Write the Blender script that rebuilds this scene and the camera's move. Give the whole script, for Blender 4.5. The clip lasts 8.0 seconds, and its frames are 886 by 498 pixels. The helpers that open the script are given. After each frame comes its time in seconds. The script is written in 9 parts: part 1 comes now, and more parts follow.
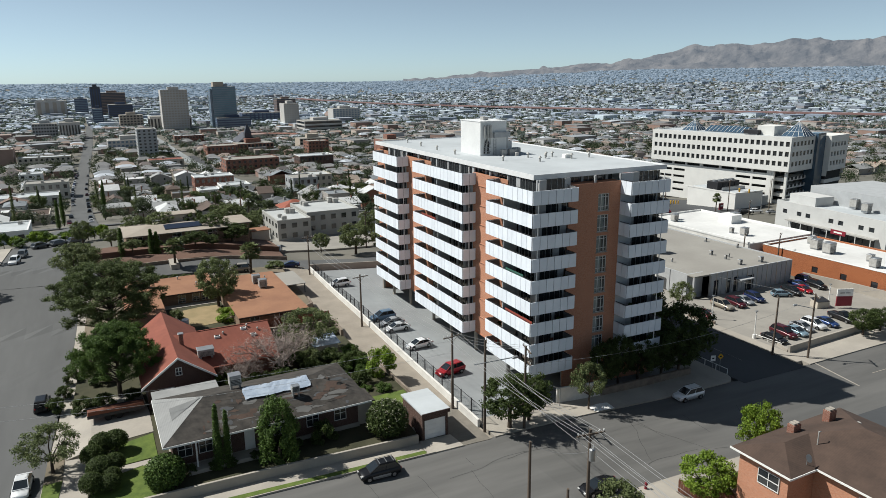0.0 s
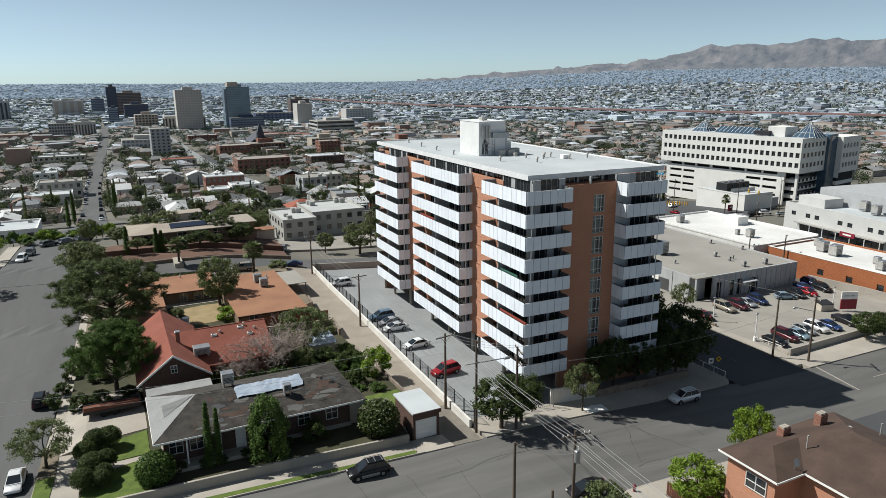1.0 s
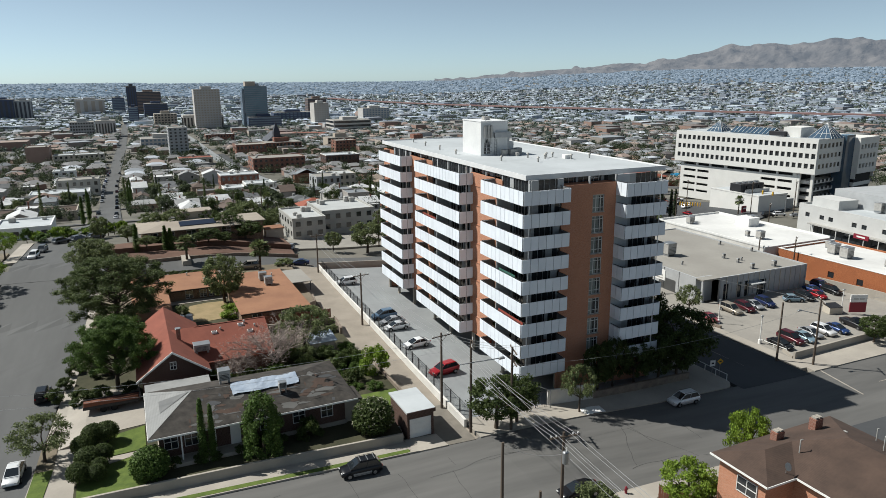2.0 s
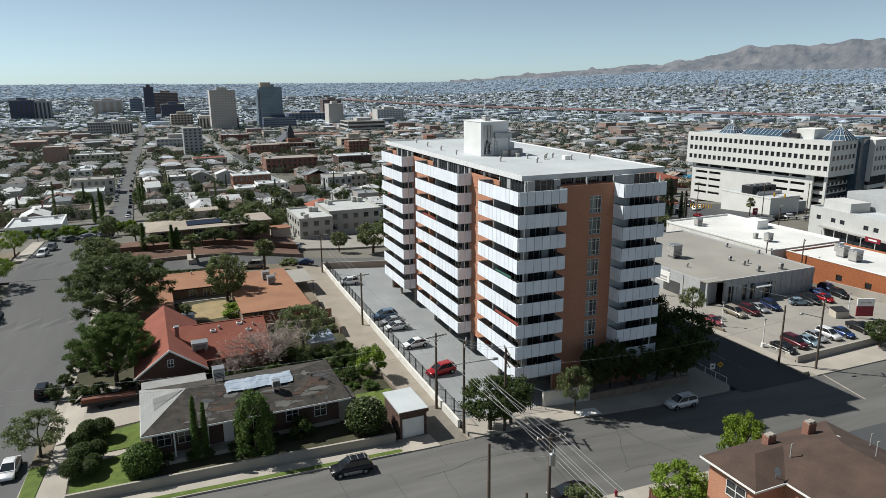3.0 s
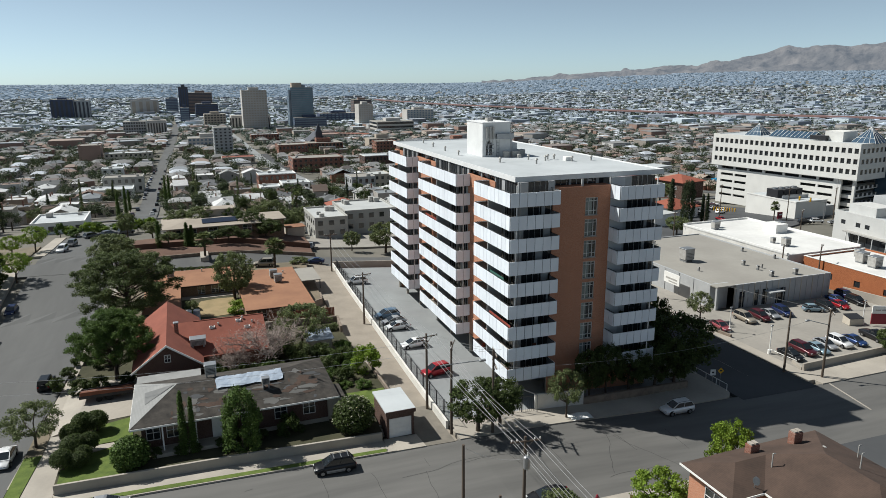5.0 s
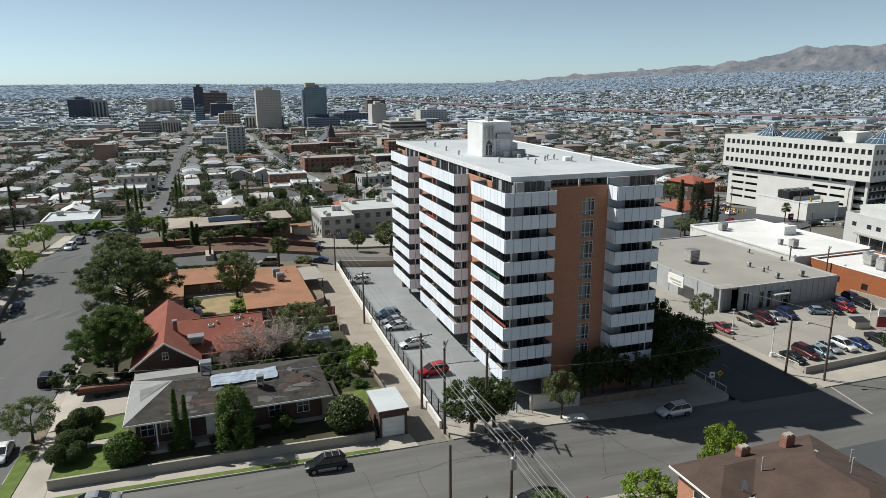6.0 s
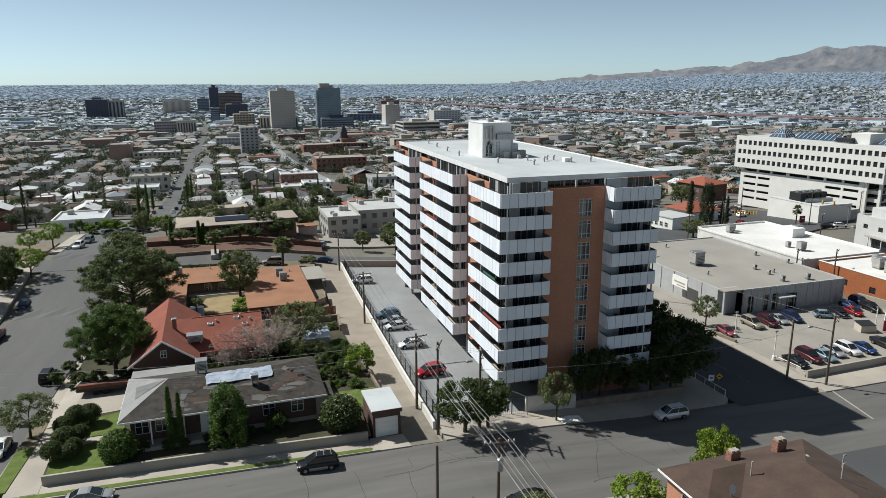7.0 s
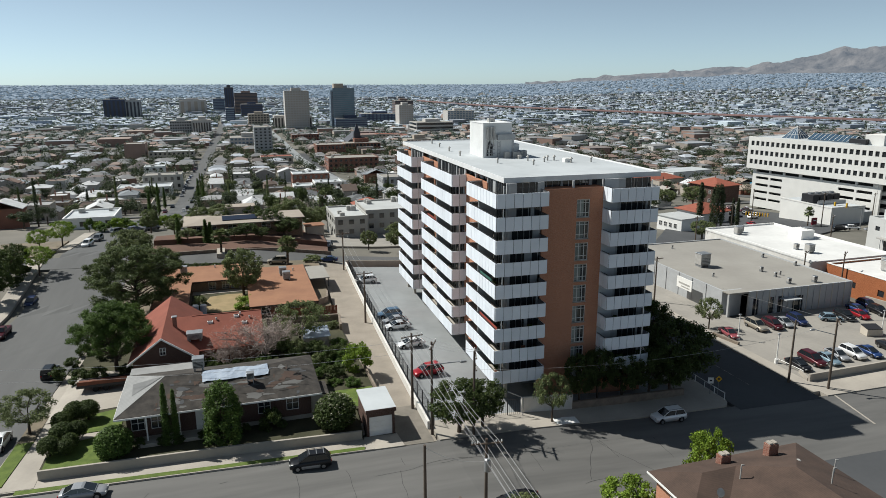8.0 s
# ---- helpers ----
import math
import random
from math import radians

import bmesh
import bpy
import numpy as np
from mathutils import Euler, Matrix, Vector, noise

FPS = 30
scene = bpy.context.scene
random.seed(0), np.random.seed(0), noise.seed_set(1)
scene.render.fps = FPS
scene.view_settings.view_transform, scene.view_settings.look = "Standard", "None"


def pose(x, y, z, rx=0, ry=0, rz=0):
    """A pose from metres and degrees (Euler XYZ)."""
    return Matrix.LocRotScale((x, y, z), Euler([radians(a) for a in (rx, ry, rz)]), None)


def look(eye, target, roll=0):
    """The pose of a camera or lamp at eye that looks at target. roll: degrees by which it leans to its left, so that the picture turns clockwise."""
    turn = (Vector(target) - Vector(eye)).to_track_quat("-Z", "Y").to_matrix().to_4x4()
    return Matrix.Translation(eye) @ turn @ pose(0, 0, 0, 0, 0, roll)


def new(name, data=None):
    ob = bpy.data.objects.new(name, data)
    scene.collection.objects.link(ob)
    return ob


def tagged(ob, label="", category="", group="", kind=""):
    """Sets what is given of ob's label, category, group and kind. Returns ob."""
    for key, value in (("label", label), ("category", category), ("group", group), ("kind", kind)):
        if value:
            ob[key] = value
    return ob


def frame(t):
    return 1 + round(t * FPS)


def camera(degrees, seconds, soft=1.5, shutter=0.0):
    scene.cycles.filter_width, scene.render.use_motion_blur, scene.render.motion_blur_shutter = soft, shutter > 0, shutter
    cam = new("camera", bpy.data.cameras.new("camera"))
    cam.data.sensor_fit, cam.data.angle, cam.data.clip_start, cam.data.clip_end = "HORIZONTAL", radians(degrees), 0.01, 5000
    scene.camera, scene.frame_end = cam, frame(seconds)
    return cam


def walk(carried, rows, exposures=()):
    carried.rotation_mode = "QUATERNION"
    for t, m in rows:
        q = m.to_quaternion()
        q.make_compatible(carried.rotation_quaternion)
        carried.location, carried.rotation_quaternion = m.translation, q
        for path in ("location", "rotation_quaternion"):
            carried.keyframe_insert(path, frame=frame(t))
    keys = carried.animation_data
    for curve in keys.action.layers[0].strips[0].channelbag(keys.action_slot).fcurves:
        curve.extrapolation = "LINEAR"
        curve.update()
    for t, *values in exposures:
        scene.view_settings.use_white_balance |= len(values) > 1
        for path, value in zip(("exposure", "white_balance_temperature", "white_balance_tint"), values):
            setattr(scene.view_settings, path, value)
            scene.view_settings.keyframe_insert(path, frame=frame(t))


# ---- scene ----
# camera and its flight
cam = camera(65.6, 8.0, 0.85)
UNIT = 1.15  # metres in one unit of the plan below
PATH = [
    (0, (0.208, 1.465, 37.289), (1.095, 3.19, 36.803)),
    (0.5, (1.182, 0.913, 37.305), (2.054, 2.647, 36.819)),
    (1, (2.184, 0.407, 37.267), (3.037, 2.15, 36.782)),
    (1.5, (3.182, -0.079, 37.263), (4.013, 1.674, 36.777)),
    (3, (6.234, -1.469, 37.11), (7.004, 0.313, 36.628)),
    (3.5, (7.167, -1.809, 37.075), (7.922, -0.02, 36.593)),
    (4, (8.208, -2.248, 37.072), (8.943, -0.451, 36.59)),
    (4.5, (9.267, -2.691, 37.081), (9.978, -0.884, 36.6)),
    (6, (12.262, -3.733, 36.989), (12.913, -1.904, 36.51)),
    (6.5, (13.237, -4.083, 36.966), (13.871, -2.248, 36.487)),
    (7, (14.247, -4.392, 36.948), (14.86, -2.549, 36.471)),
    (7.5, (15.192, -4.723, 36.912), (15.784, -2.873, 36.435)),
    (8, (16.185, -5.029, 36.902), (16.759, -3.173, 36.426)),
]
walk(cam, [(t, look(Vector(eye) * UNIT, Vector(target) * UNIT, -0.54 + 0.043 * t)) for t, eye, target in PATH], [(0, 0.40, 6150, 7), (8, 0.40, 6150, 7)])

# world, sun
SUN_WAY = Vector((0.70, -0.55, -1.0)).normalized()
world = bpy.data.worlds.new("sky")
scene.world = world
world.use_nodes = True
wn, wl = world.node_tree.nodes, world.node_tree.links
sky = wn.new("ShaderNodeTexSky")
sky.sky_type, sky.sun_disc = "NISHITA", False
sky.sun_elevation, sky.sun_rotation = radians(48.3), radians(308.2)
sky.air_density, sky.dust_density, sky.ozone_density, sky.altitude = 0.62, 0.6, 3.0, 1800
wn["Background"].inputs["Strength"].default_value = 0.076
soften, tint = wn.new("ShaderNodeHueSaturation"), wn.new("ShaderNodeMix")
soften.inputs["Saturation"].default_value = 0.54
tint.data_type, tint.blend_type = "RGBA", "MULTIPLY"
tint.inputs["Factor"].default_value, tint.inputs["B"].default_value = 1.0, (0.905, 0.985, 0.94, 1)
wl.new(sky.outputs[0], soften.inputs["Color"])
wl.new(soften.outputs[0], tint.inputs["A"])
wl.new(tint.outputs["Result"], wn["Background"].inputs["Color"])
sun = new("sun", bpy.data.lights.new("sun", "SUN"))
sun.data.energy, sun.data.angle, sun.data.color = 4.7, radians(0.53), (1.0, 0.945, 0.86)
sun.matrix_world = Matrix.Translation((-200, 300, 300)) @ SUN_WAY.to_track_quat("-Z", "Y").to_matrix().to_4x4()

rng = random.Random(7)


# ---------- materials ----------
def mat(name, col, col2=None, rough=0.8, metal=0.0, big=0.15, fine=6.0, bump=0.15, palette=None, island=False, spread=0.0, spec=0.3, stretch=None):
    """Two scales of variation between col and col2; palette: colours picked by object or by island."""
    tone = 1.0 if max(col) > 0.7 else 0.76
    col = tuple(c * tone for c in col)
    col2 = tuple(c * tone for c in col2) if col2 else None
    palette = [tuple(c * 0.8 for c in p) for p in palette] if palette else None
    m = bpy.data.materials.new(name)
    m.use_nodes = True
    n, l = m.node_tree.nodes, m.node_tree.links
    b = n["Principled BSDF"]
    b.inputs["Roughness"].default_value, b.inputs["Metallic"].default_value = rough, metal
    b.inputs["Specular IOR Level"].default_value = spec
    pos = n.new("ShaderNodeNewGeometry")
    where = pos.outputs["Position"]
    if stretch:
        mp = n.new("ShaderNodeMapping")
        mp.inputs["Scale"].default_value = stretch
        l.new(where, mp.inputs["Vector"])
        where = mp.outputs["Vector"]
    n1, n2 = n.new("ShaderNodeTexNoise"), n.new("ShaderNodeTexNoise")
    n1.inputs["Scale"].default_value, n2.inputs["Scale"].default_value = big, fine
    n1.inputs["Detail"].default_value, n2.inputs["Detail"].default_value = 4, 3
    for q in (n1, n2):
        l.new(where, q.inputs["Vector"])
    add = n.new("ShaderNodeMath")
    add.operation = "MULTIPLY_ADD"
    add.inputs[1].default_value = 0.45
    l.new(n2.outputs["Fac"], add.inputs[0])
    sub = n.new("ShaderNodeMapRange")
    sub.inputs["From Min"].default_value, sub.inputs["From Max"].default_value = 0.32, 0.68
    sub.inputs["To Max"].default_value = 0.6
    l.new(n1.outputs["Fac"], sub.inputs["Value"])
    l.new(sub.outputs["Result"], add.inputs[2])
    mix = n.new("ShaderNodeMix")
    mix.data_type = "RGBA"
    l.new(add.outputs[0], mix.inputs["Factor"])
    col2 = col2 or tuple(c * 0.78 for c in col)
    if palette:
        ramp = n.new("ShaderNodeValToRGB")
        ramp.color_ramp.interpolation = "CONSTANT"
        el = ramp.color_ramp.elements
        for i, c in enumerate(palette):
            e = el[i] if i < 2 else el.new(0.5)
            e.position, e.color = i / len(palette), (*c, 1)
        if island:
            l.new(pos.outputs["Random Per Island"], ramp.inputs["Fac"])
        else:
            oi = n.new("ShaderNodeObjectInfo")
            l.new(oi.outputs["Random"], ramp.inputs["Fac"])
        l.new(ramp.outputs["Color"], mix.inputs["A"])
        dark = n.new("ShaderNodeHueSaturation")
        dark.inputs["Value"].default_value = 0.72
        l.new(ramp.outputs["Color"], dark.inputs["Color"])
        l.new(dark.outputs["Color"], mix.inputs["B"])
    else:
        mix.inputs["A"].default_value, mix.inputs["B"].default_value = (*col, 1), (*col2, 1)
    out = mix.outputs["Result"]
    if spread:
        oi = n.new("ShaderNodeObjectInfo")
        hs = n.new("ShaderNodeHueSaturation")
        mr = n.new("ShaderNodeMapRange")
        mr.inputs["To Min"].default_value, mr.inputs["To Max"].default_value = 1 - spread, 1 + spread
        l.new(oi.outputs["Random"], mr.inputs["Value"])
        l.new(mr.outputs["Result"], hs.inputs["Value"])
        l.new(out, hs.inputs["Color"])
        out = hs.outputs["Color"]
    l.new(out, b.inputs["Base Color"])
    if bump:
        bp = n.new("ShaderNodeBump")
        bp.inputs["Strength"].default_value, bp.inputs["Distance"].default_value = bump, 0.05
        l.new(n2.outputs["Fac"], bp.inputs["Height"])
        l.new(bp.outputs["Normal"], b.inputs["Normal"])
    return m


def glass_mat(name, col, rough=0.08, spec=0.8):
    m = mat(name, col, None, rough, 0.0, 0.4, 2.0, 0.0, spec=spec)
    return m


M = {}
M["asphalt"] = mat("asphalt", (0.108, 0.110, 0.114), (0.074, 0.077, 0.081), 0.85, spec=0.2, big=0.08, fine=1.2, bump=0.1)
M["asphalt_old"] = mat("worn_asphalt", (0.190, 0.183, 0.172), (0.108, 0.105, 0.10), 0.75, spec=0.35, big=0.35, fine=1.5, bump=0.1, stretch=(0.12, 1, 1))
M["asphalt_street"] = mat("grey_street_asphalt", (0.146, 0.146, 0.143), (0.10, 0.10, 0.099), 0.8, big=0.2, fine=1.2, bump=0.1, spec=0.3, stretch=(1, 0.15, 1))
M["alley_patch"] = mat("patched_alley_asphalt", (0.27, 0.24, 0.20), (0.17, 0.155, 0.13), 0.9, big=0.6, fine=2.0, bump=0.1)
M["lot"] = mat("worn_lot_concrete", (0.41, 0.38, 0.335), (0.30, 0.28, 0.25), 0.88, big=0.2, fine=1.6, bump=0.1)
M["parking"] = mat("parking_asphalt", (0.35, 0.365, 0.365), (0.26, 0.27, 0.275), 0.9, big=0.15, fine=1.0, bump=0.1)
M["alley"] = mat("alley_gravel", (0.40, 0.35, 0.29), (0.28, 0.245, 0.20), 0.95, big=0.3, fine=2.5, bump=0.3)
M["concrete"] = mat("concrete", (0.52, 0.47, 0.40), (0.37, 0.335, 0.29), 0.85, big=0.25, fine=3.0, bump=0.1)
# very dark soil: shade and low growth of the yards put into the colour
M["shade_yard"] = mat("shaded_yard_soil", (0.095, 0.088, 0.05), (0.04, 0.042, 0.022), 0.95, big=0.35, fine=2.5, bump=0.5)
M["dirt"] = mat("dirt", (0.27, 0.22, 0.16), (0.15, 0.13, 0.09), 0.95, big=0.15, fine=1.2, bump=0.3)
M["red_dirt"] = mat("red_dirt", (0.20, 0.115, 0.082), (0.115, 0.068, 0.05), 0.95, big=0.2, fine=1.5, bump=0.3)
M["grass"] = mat("lawn_grass", (0.165, 0.22, 0.042), (0.07, 0.11, 0.02), 0.9, big=0.9, fine=4.0, bump=0.6)
M["dry_grass"] = mat("dry_grass", (0.44, 0.325, 0.18), (0.27, 0.215, 0.11), 0.9, big=0.4, fine=4.0, bump=0.5)
M["city_ground"] = mat("city_ground", (0.27, 0.245, 0.21), (0.105, 0.105, 0.085), 0.95, big=0.03, fine=0.16, bump=0.0)
M["white_wall"] = mat("white_painted_block", (0.71, 0.69, 0.65), (0.50, 0.48, 0.44), 0.8, big=0.4, fine=3.0, bump=0.1)
M["stone"] = mat("rough_stone", (0.34, 0.28, 0.22), (0.19, 0.15, 0.12), 0.9, big=1.2, fine=6.0, bump=0.5)
M["panel"] = mat("white_fascia_panel", (0.78, 0.82, 0.865), (0.69, 0.725, 0.77), 0.55, big=0.6, fine=5.0, bump=0.03, spread=0.05)
M["panel_shadow_gap"] = mat("panel_backing", (0.30, 0.30, 0.30), None, 0.8)
M["roof_white"] = mat("white_roof_membrane", (0.64, 0.67, 0.685), (0.46, 0.485, 0.495), 0.75, big=0.12, fine=0.8, bump=0.05)
M["roof_coated"] = mat("coated_white_roof", (0.705, 0.695, 0.67), (0.50, 0.49, 0.47), 0.7, big=0.12, fine=0.8, bump=0.05)
M["roof_edge"] = mat("white_roof_fascia", (0.74, 0.74, 0.73), (0.62, 0.62, 0.62), 0.6, big=0.5, fine=4.0, bump=0.02)
M["penthouse"] = mat("white_stucco", (0.705, 0.705, 0.69), (0.59, 0.59, 0.58), 0.85, big=0.5, fine=4.0, bump=0.05)
M["wall_grey"] = mat("grey_stucco", (0.52, 0.53, 0.535), (0.42, 0.43, 0.435), 0.85, big=0.5, fine=4.0, bump=0.05)
M["glass"] = glass_mat("dark_window_glass", (0.035, 0.040, 0.045))
M["glass_blue"] = glass_mat("blue_tower_glass", (0.06, 0.11, 0.17), 0.1, 0.9)
M["frame"] = mat("window_frame_paint", (0.72, 0.71, 0.68), None, 0.5, bump=0.0)
M["dark_metal"] = mat("dark_painted_metal", (0.05, 0.05, 0.055), None, 0.5, 0.3, bump=0.0)
M["metal"] = mat("galvanised_metal", (0.50, 0.51, 0.52), (0.36, 0.37, 0.38), 0.45, 0.7, big=1.0, fine=8.0, bump=0.03)
M["unit"] = mat("cooler_unit_paint", (0.58, 0.57, 0.54), (0.40, 0.38, 0.35), 0.6, 0.1, big=1.5, fine=6, bump=0.03)
M["wood_pole"] = mat("weathered_wood_pole", (0.19, 0.145, 0.11), (0.09, 0.07, 0.055), 0.9, big=0.8, fine=8.0, bump=0.3, stretch=(1, 1, 0.15))
M["wire"] = mat("wire", (0.55, 0.55, 0.55), None, 0.5, 0.3, bump=0)
M["bark"] = mat("bark", (0.14, 0.105, 0.08), (0.07, 0.055, 0.04), 0.95, big=1.5, fine=9.0, bump=0.6)
M["tyre"] = mat("tyre_rubber", (0.02, 0.02, 0.02), None, 0.8, bump=0)
M["rim"] = mat("wheel_rim", (0.45, 0.45, 0.46), None, 0.35, 0.8, bump=0)
M["lamp_red"] = mat("tail_light", (0.35, 0.02, 0.02), None, 0.25, bump=0)
M["lamp_clear"] = mat("headlight_lens", (0.7, 0.7, 0.68), None, 0.15, bump=0)
M["solar"] = glass_mat("solar_cell_glass", (0.02, 0.03, 0.06), 0.35, 0.3)
M["car_glass"] = glass_mat("car_glass", (0.02, 0.025, 0.03), 0.05)


def brick_mat(name, a, b, mortar, sx=0.24, sy=0.08):
    m = mat(name, a, b, 0.88, big=0.5, fine=6.0, bump=0.1)
    n, l = m.node_tree.nodes, m.node_tree.links
    bs = n["Principled BSDF"]
    link = bs.inputs["Base Color"].links[0]
    src = link.from_socket
    # running bond on vertical faces: horizontal run is x + y
    pos = n.new("ShaderNodeNewGeometry")
    sep, comb = n.new("ShaderNodeSeparateXYZ"), n.new("ShaderNodeCombineXYZ")
    l.new(pos.outputs["Position"], sep.inputs[0])
    add = n.new("ShaderNodeMath")
    l.new(sep.outputs["X"], add.inputs[0])
    l.new(sep.outputs["Y"], add.inputs[1])
    l.new(add.outputs[0], comb.inputs["X"])
    l.new(sep.outputs["Z"], comb.inputs["Y"])
    bt = n.new("ShaderNodeTexBrick")
    bt.inputs["Scale"].default_value = 1.0
    bt.inputs["Brick Width"].default_value, bt.inputs["Row Height"].default_value = sx, sy
    bt.inputs["Mortar Size"].default_value = 0.008
    bt.inputs["Mortar"].default_value = (*mortar, 1)
    l.new(comb.outputs[0], bt.inputs["Vector"])
    l.new(src, bt.inputs["Color1"])
    hs = n.new("ShaderNodeHueSaturation")
    hs.inputs["Value"].default_value = 0.82
    l.new(src, hs.inputs["Color"])
    l.new(hs.outputs["Color"], bt.inputs["Color2"])
    l.new(bt.outputs["Color"], bs.inputs["Base Color"])
    return m


M["brick_orange"] = brick_mat("orange_brick", (0.63, 0.285, 0.165), (0.53, 0.235, 0.135), (0.46, 0.28, 0.20))
M["brick_red"] = brick_mat("red_brick", (0.33, 0.12, 0.075), (0.24, 0.085, 0.055), (0.34, 0.26, 0.21))
M["brick_dark"] = brick_mat("dark_brick", (0.13, 0.065, 0.05), (0.08, 0.045, 0.035), (0.16, 0.12, 0.10))
M["brick_rust"] = brick_mat("rust_painted_brick", (0.44, 0.15, 0.055), (0.34, 0.115, 0.045), (0.40, 0.15, 0.07))
M["shingle_grey"] = mat("weathered_grey_shingle", (0.105, 0.092, 0.08), (0.026, 0.024, 0.022), 0.95, big=0.8, fine=2.6, bump=0.3)
M["shingle_pale"] = mat("pale_grey_shingle", (0.38, 0.38, 0.37), (0.26, 0.26, 0.255), 0.95, big=0.4, fine=3.0, bump=0.3)
M["shingle_red"] = mat("red_composition_shingle", (0.33, 0.112, 0.076), (0.235, 0.08, 0.056), 0.95, big=0.4, fine=3.0, bump=0.3)
M["shingle_tan"] = mat("tan_gravel_roof", (0.40, 0.21, 0.12), (0.28, 0.14, 0.085), 0.95, big=0.25, fine=2.5, bump=0.3)
M["shingle_brown"] = mat("brown_shingle", (0.118, 0.078, 0.060), (0.066, 0.046, 0.037), 0.95, big=0.5, fine=4.0, bump=0.3)
M["tile_orange"] = mat("red_clay_tile", (0.40, 0.125, 0.078), (0.28, 0.09, 0.058), 0.85, big=0.6, fine=4.0, bump=0.3)
M["roof_grey"] = mat("grey_gravel_roof", (0.40, 0.38, 0.34), (0.31, 0.29, 0.26), 0.9, big=0.12, fine=1.2, bump=0.1)
M["white_paint"] = mat("white_paint", (0.80, 0.79, 0.76), (0.68, 0.67, 0.64), 0.6, big=0.8, fine=4, bump=0.03)
M["cream_paint"] = mat("cream_paint", (0.66, 0.60, 0.50), (0.55, 0.49, 0.41), 0.75, big=0.5, fine=4, bump=0.03)
M["office"] = mat("pale_precast_concrete", (0.705, 0.69, 0.65), (0.60, 0.59, 0.56), 0.8, big=0.2, fine=3, bump=0.03)
M["tarp"] = mat("pale_blue_tarpaulin", (0.52, 0.58, 0.66), (0.36, 0.43, 0.54), 0.5, big=1.2, fine=4, bump=0.6)
# near-black stand-in for rooms without light: the darkness is in the colour
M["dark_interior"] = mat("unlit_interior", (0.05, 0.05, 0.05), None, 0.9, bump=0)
M["fence_wood"] = mat("rust_brown_fence_board", (0.26, 0.10, 0.06), (0.17, 0.07, 0.045), 0.9, big=1.0, fine=6, bump=0.2, spread=0.12)
M["yellow"] = mat("yellow_paint", (0.75, 0.42, 0.03), None, 0.5, bump=0)
M["sign_red"] = mat("dark_red_paint", (0.30, 0.03, 0.05), None, 0.5, bump=0)


def add_courses(m, rise):
    """Shadow lines between shingle courses, darkened into the base colour: level lines a fixed rise apart."""
    n, l = m.node_tree.nodes, m.node_tree.links
    bs = n["Principled BSDF"]
    src = bs.inputs["Base Color"].links[0].from_socket
    pos, sep = n.new("ShaderNodeNewGeometry"), n.new("ShaderNodeSeparateXYZ")
    l.new(pos.outputs["Position"], sep.inputs[0])
    k, f, mr = n.new("ShaderNodeMath"), n.new("ShaderNodeMath"), n.new("ShaderNodeMapRange")
    k.operation, f.operation = "MULTIPLY", "FRACT"
    k.inputs[1].default_value = 1 / rise
    l.new(sep.outputs["Z"], k.inputs[0])
    l.new(k.outputs[0], f.inputs[0])
    mr.inputs["From Min"].default_value, mr.inputs["From Max"].default_value = 0.0, 0.5
    mr.inputs["To Min"].default_value, mr.inputs["To Max"].default_value = 0.88, 1.03
    l.new(f.outputs[0], mr.inputs["Value"])
    hs = n.new("ShaderNodeHueSaturation")
    l.new(mr.outputs["Result"], hs.inputs["Value"])
    l.new(src, hs.inputs["Color"])
    l.new(hs.outputs["Color"], bs.inputs["Base Color"])


add_courses(M["shingle_brown"], 0.058)
add_courses(M["shingle_red"], 0.095)
add_courses(M["shingle_grey"], 0.055)
add_courses(M["shingle_pale"], 0.065)


def leaf_mat(name, a, b):
    m = mat(name, a, b, 0.65, big=0.6, fine=3.0, bump=0.0, spec=0.25, palette=None)
    n, l = m.node_tree.nodes, m.node_tree.links
    bs = n["Principled BSDF"]
    src = bs.inputs["Base Color"].links[0].from_socket
    pos = n.new("ShaderNodeNewGeometry")
    hs, mr = n.new("ShaderNodeHueSaturation"), n.new("ShaderNodeMapRange")
    mr.inputs["To Min"].default_value, mr.inputs["To Max"].default_value = 0.6, 1.4
    l.new(pos.outputs["Random Per Island"], mr.inputs["Value"])
    l.new(mr.outputs["Result"], hs.inputs["Value"])
    l.new(src, hs.inputs["Color"])
    l.new(hs.outputs["Color"], bs.inputs["Base Color"])
    tr, mx = n.new("ShaderNodeBsdfTranslucent"), n.new("ShaderNodeMixShader")
    l.new(hs.outputs["Color"], tr.inputs["Color"])
    mx.inputs["Fac"].default_value = 0.3
    l.new(bs.outputs[0], mx.inputs[1])
    l.new(tr.outputs[0], mx.inputs[2])
    l.new(mx.outputs[0], n["Material Output"].inputs["Surface"])
    return m


M["leaf_dark"] = leaf_mat("dark_green_leaf", (0.100, 0.136, 0.034), (0.056, 0.082, 0.023))
M["leaf_pine"] = leaf_mat("pine_needles", (0.150, 0.190, 0.062), (0.082, 0.110, 0.038))
M["leaf_bright"] = leaf_mat("bright_green_leaf", (0.27, 0.38, 0.045), (0.18, 0.27, 0.03))
M["leaf_mid"] = leaf_mat("dull_green_leaf", (0.088, 0.115, 0.052), (0.050, 0.068, 0.034))
M["leaf_grey"] = leaf_mat("dusty_green_leaf", (0.216, 0.254, 0.103), (0.146, 0.178, 0.070))
M["leaf_hedge"] = leaf_mat("clipped_hedge_leaf", (0.128, 0.203, 0.041), (0.074, 0.124, 0.027))
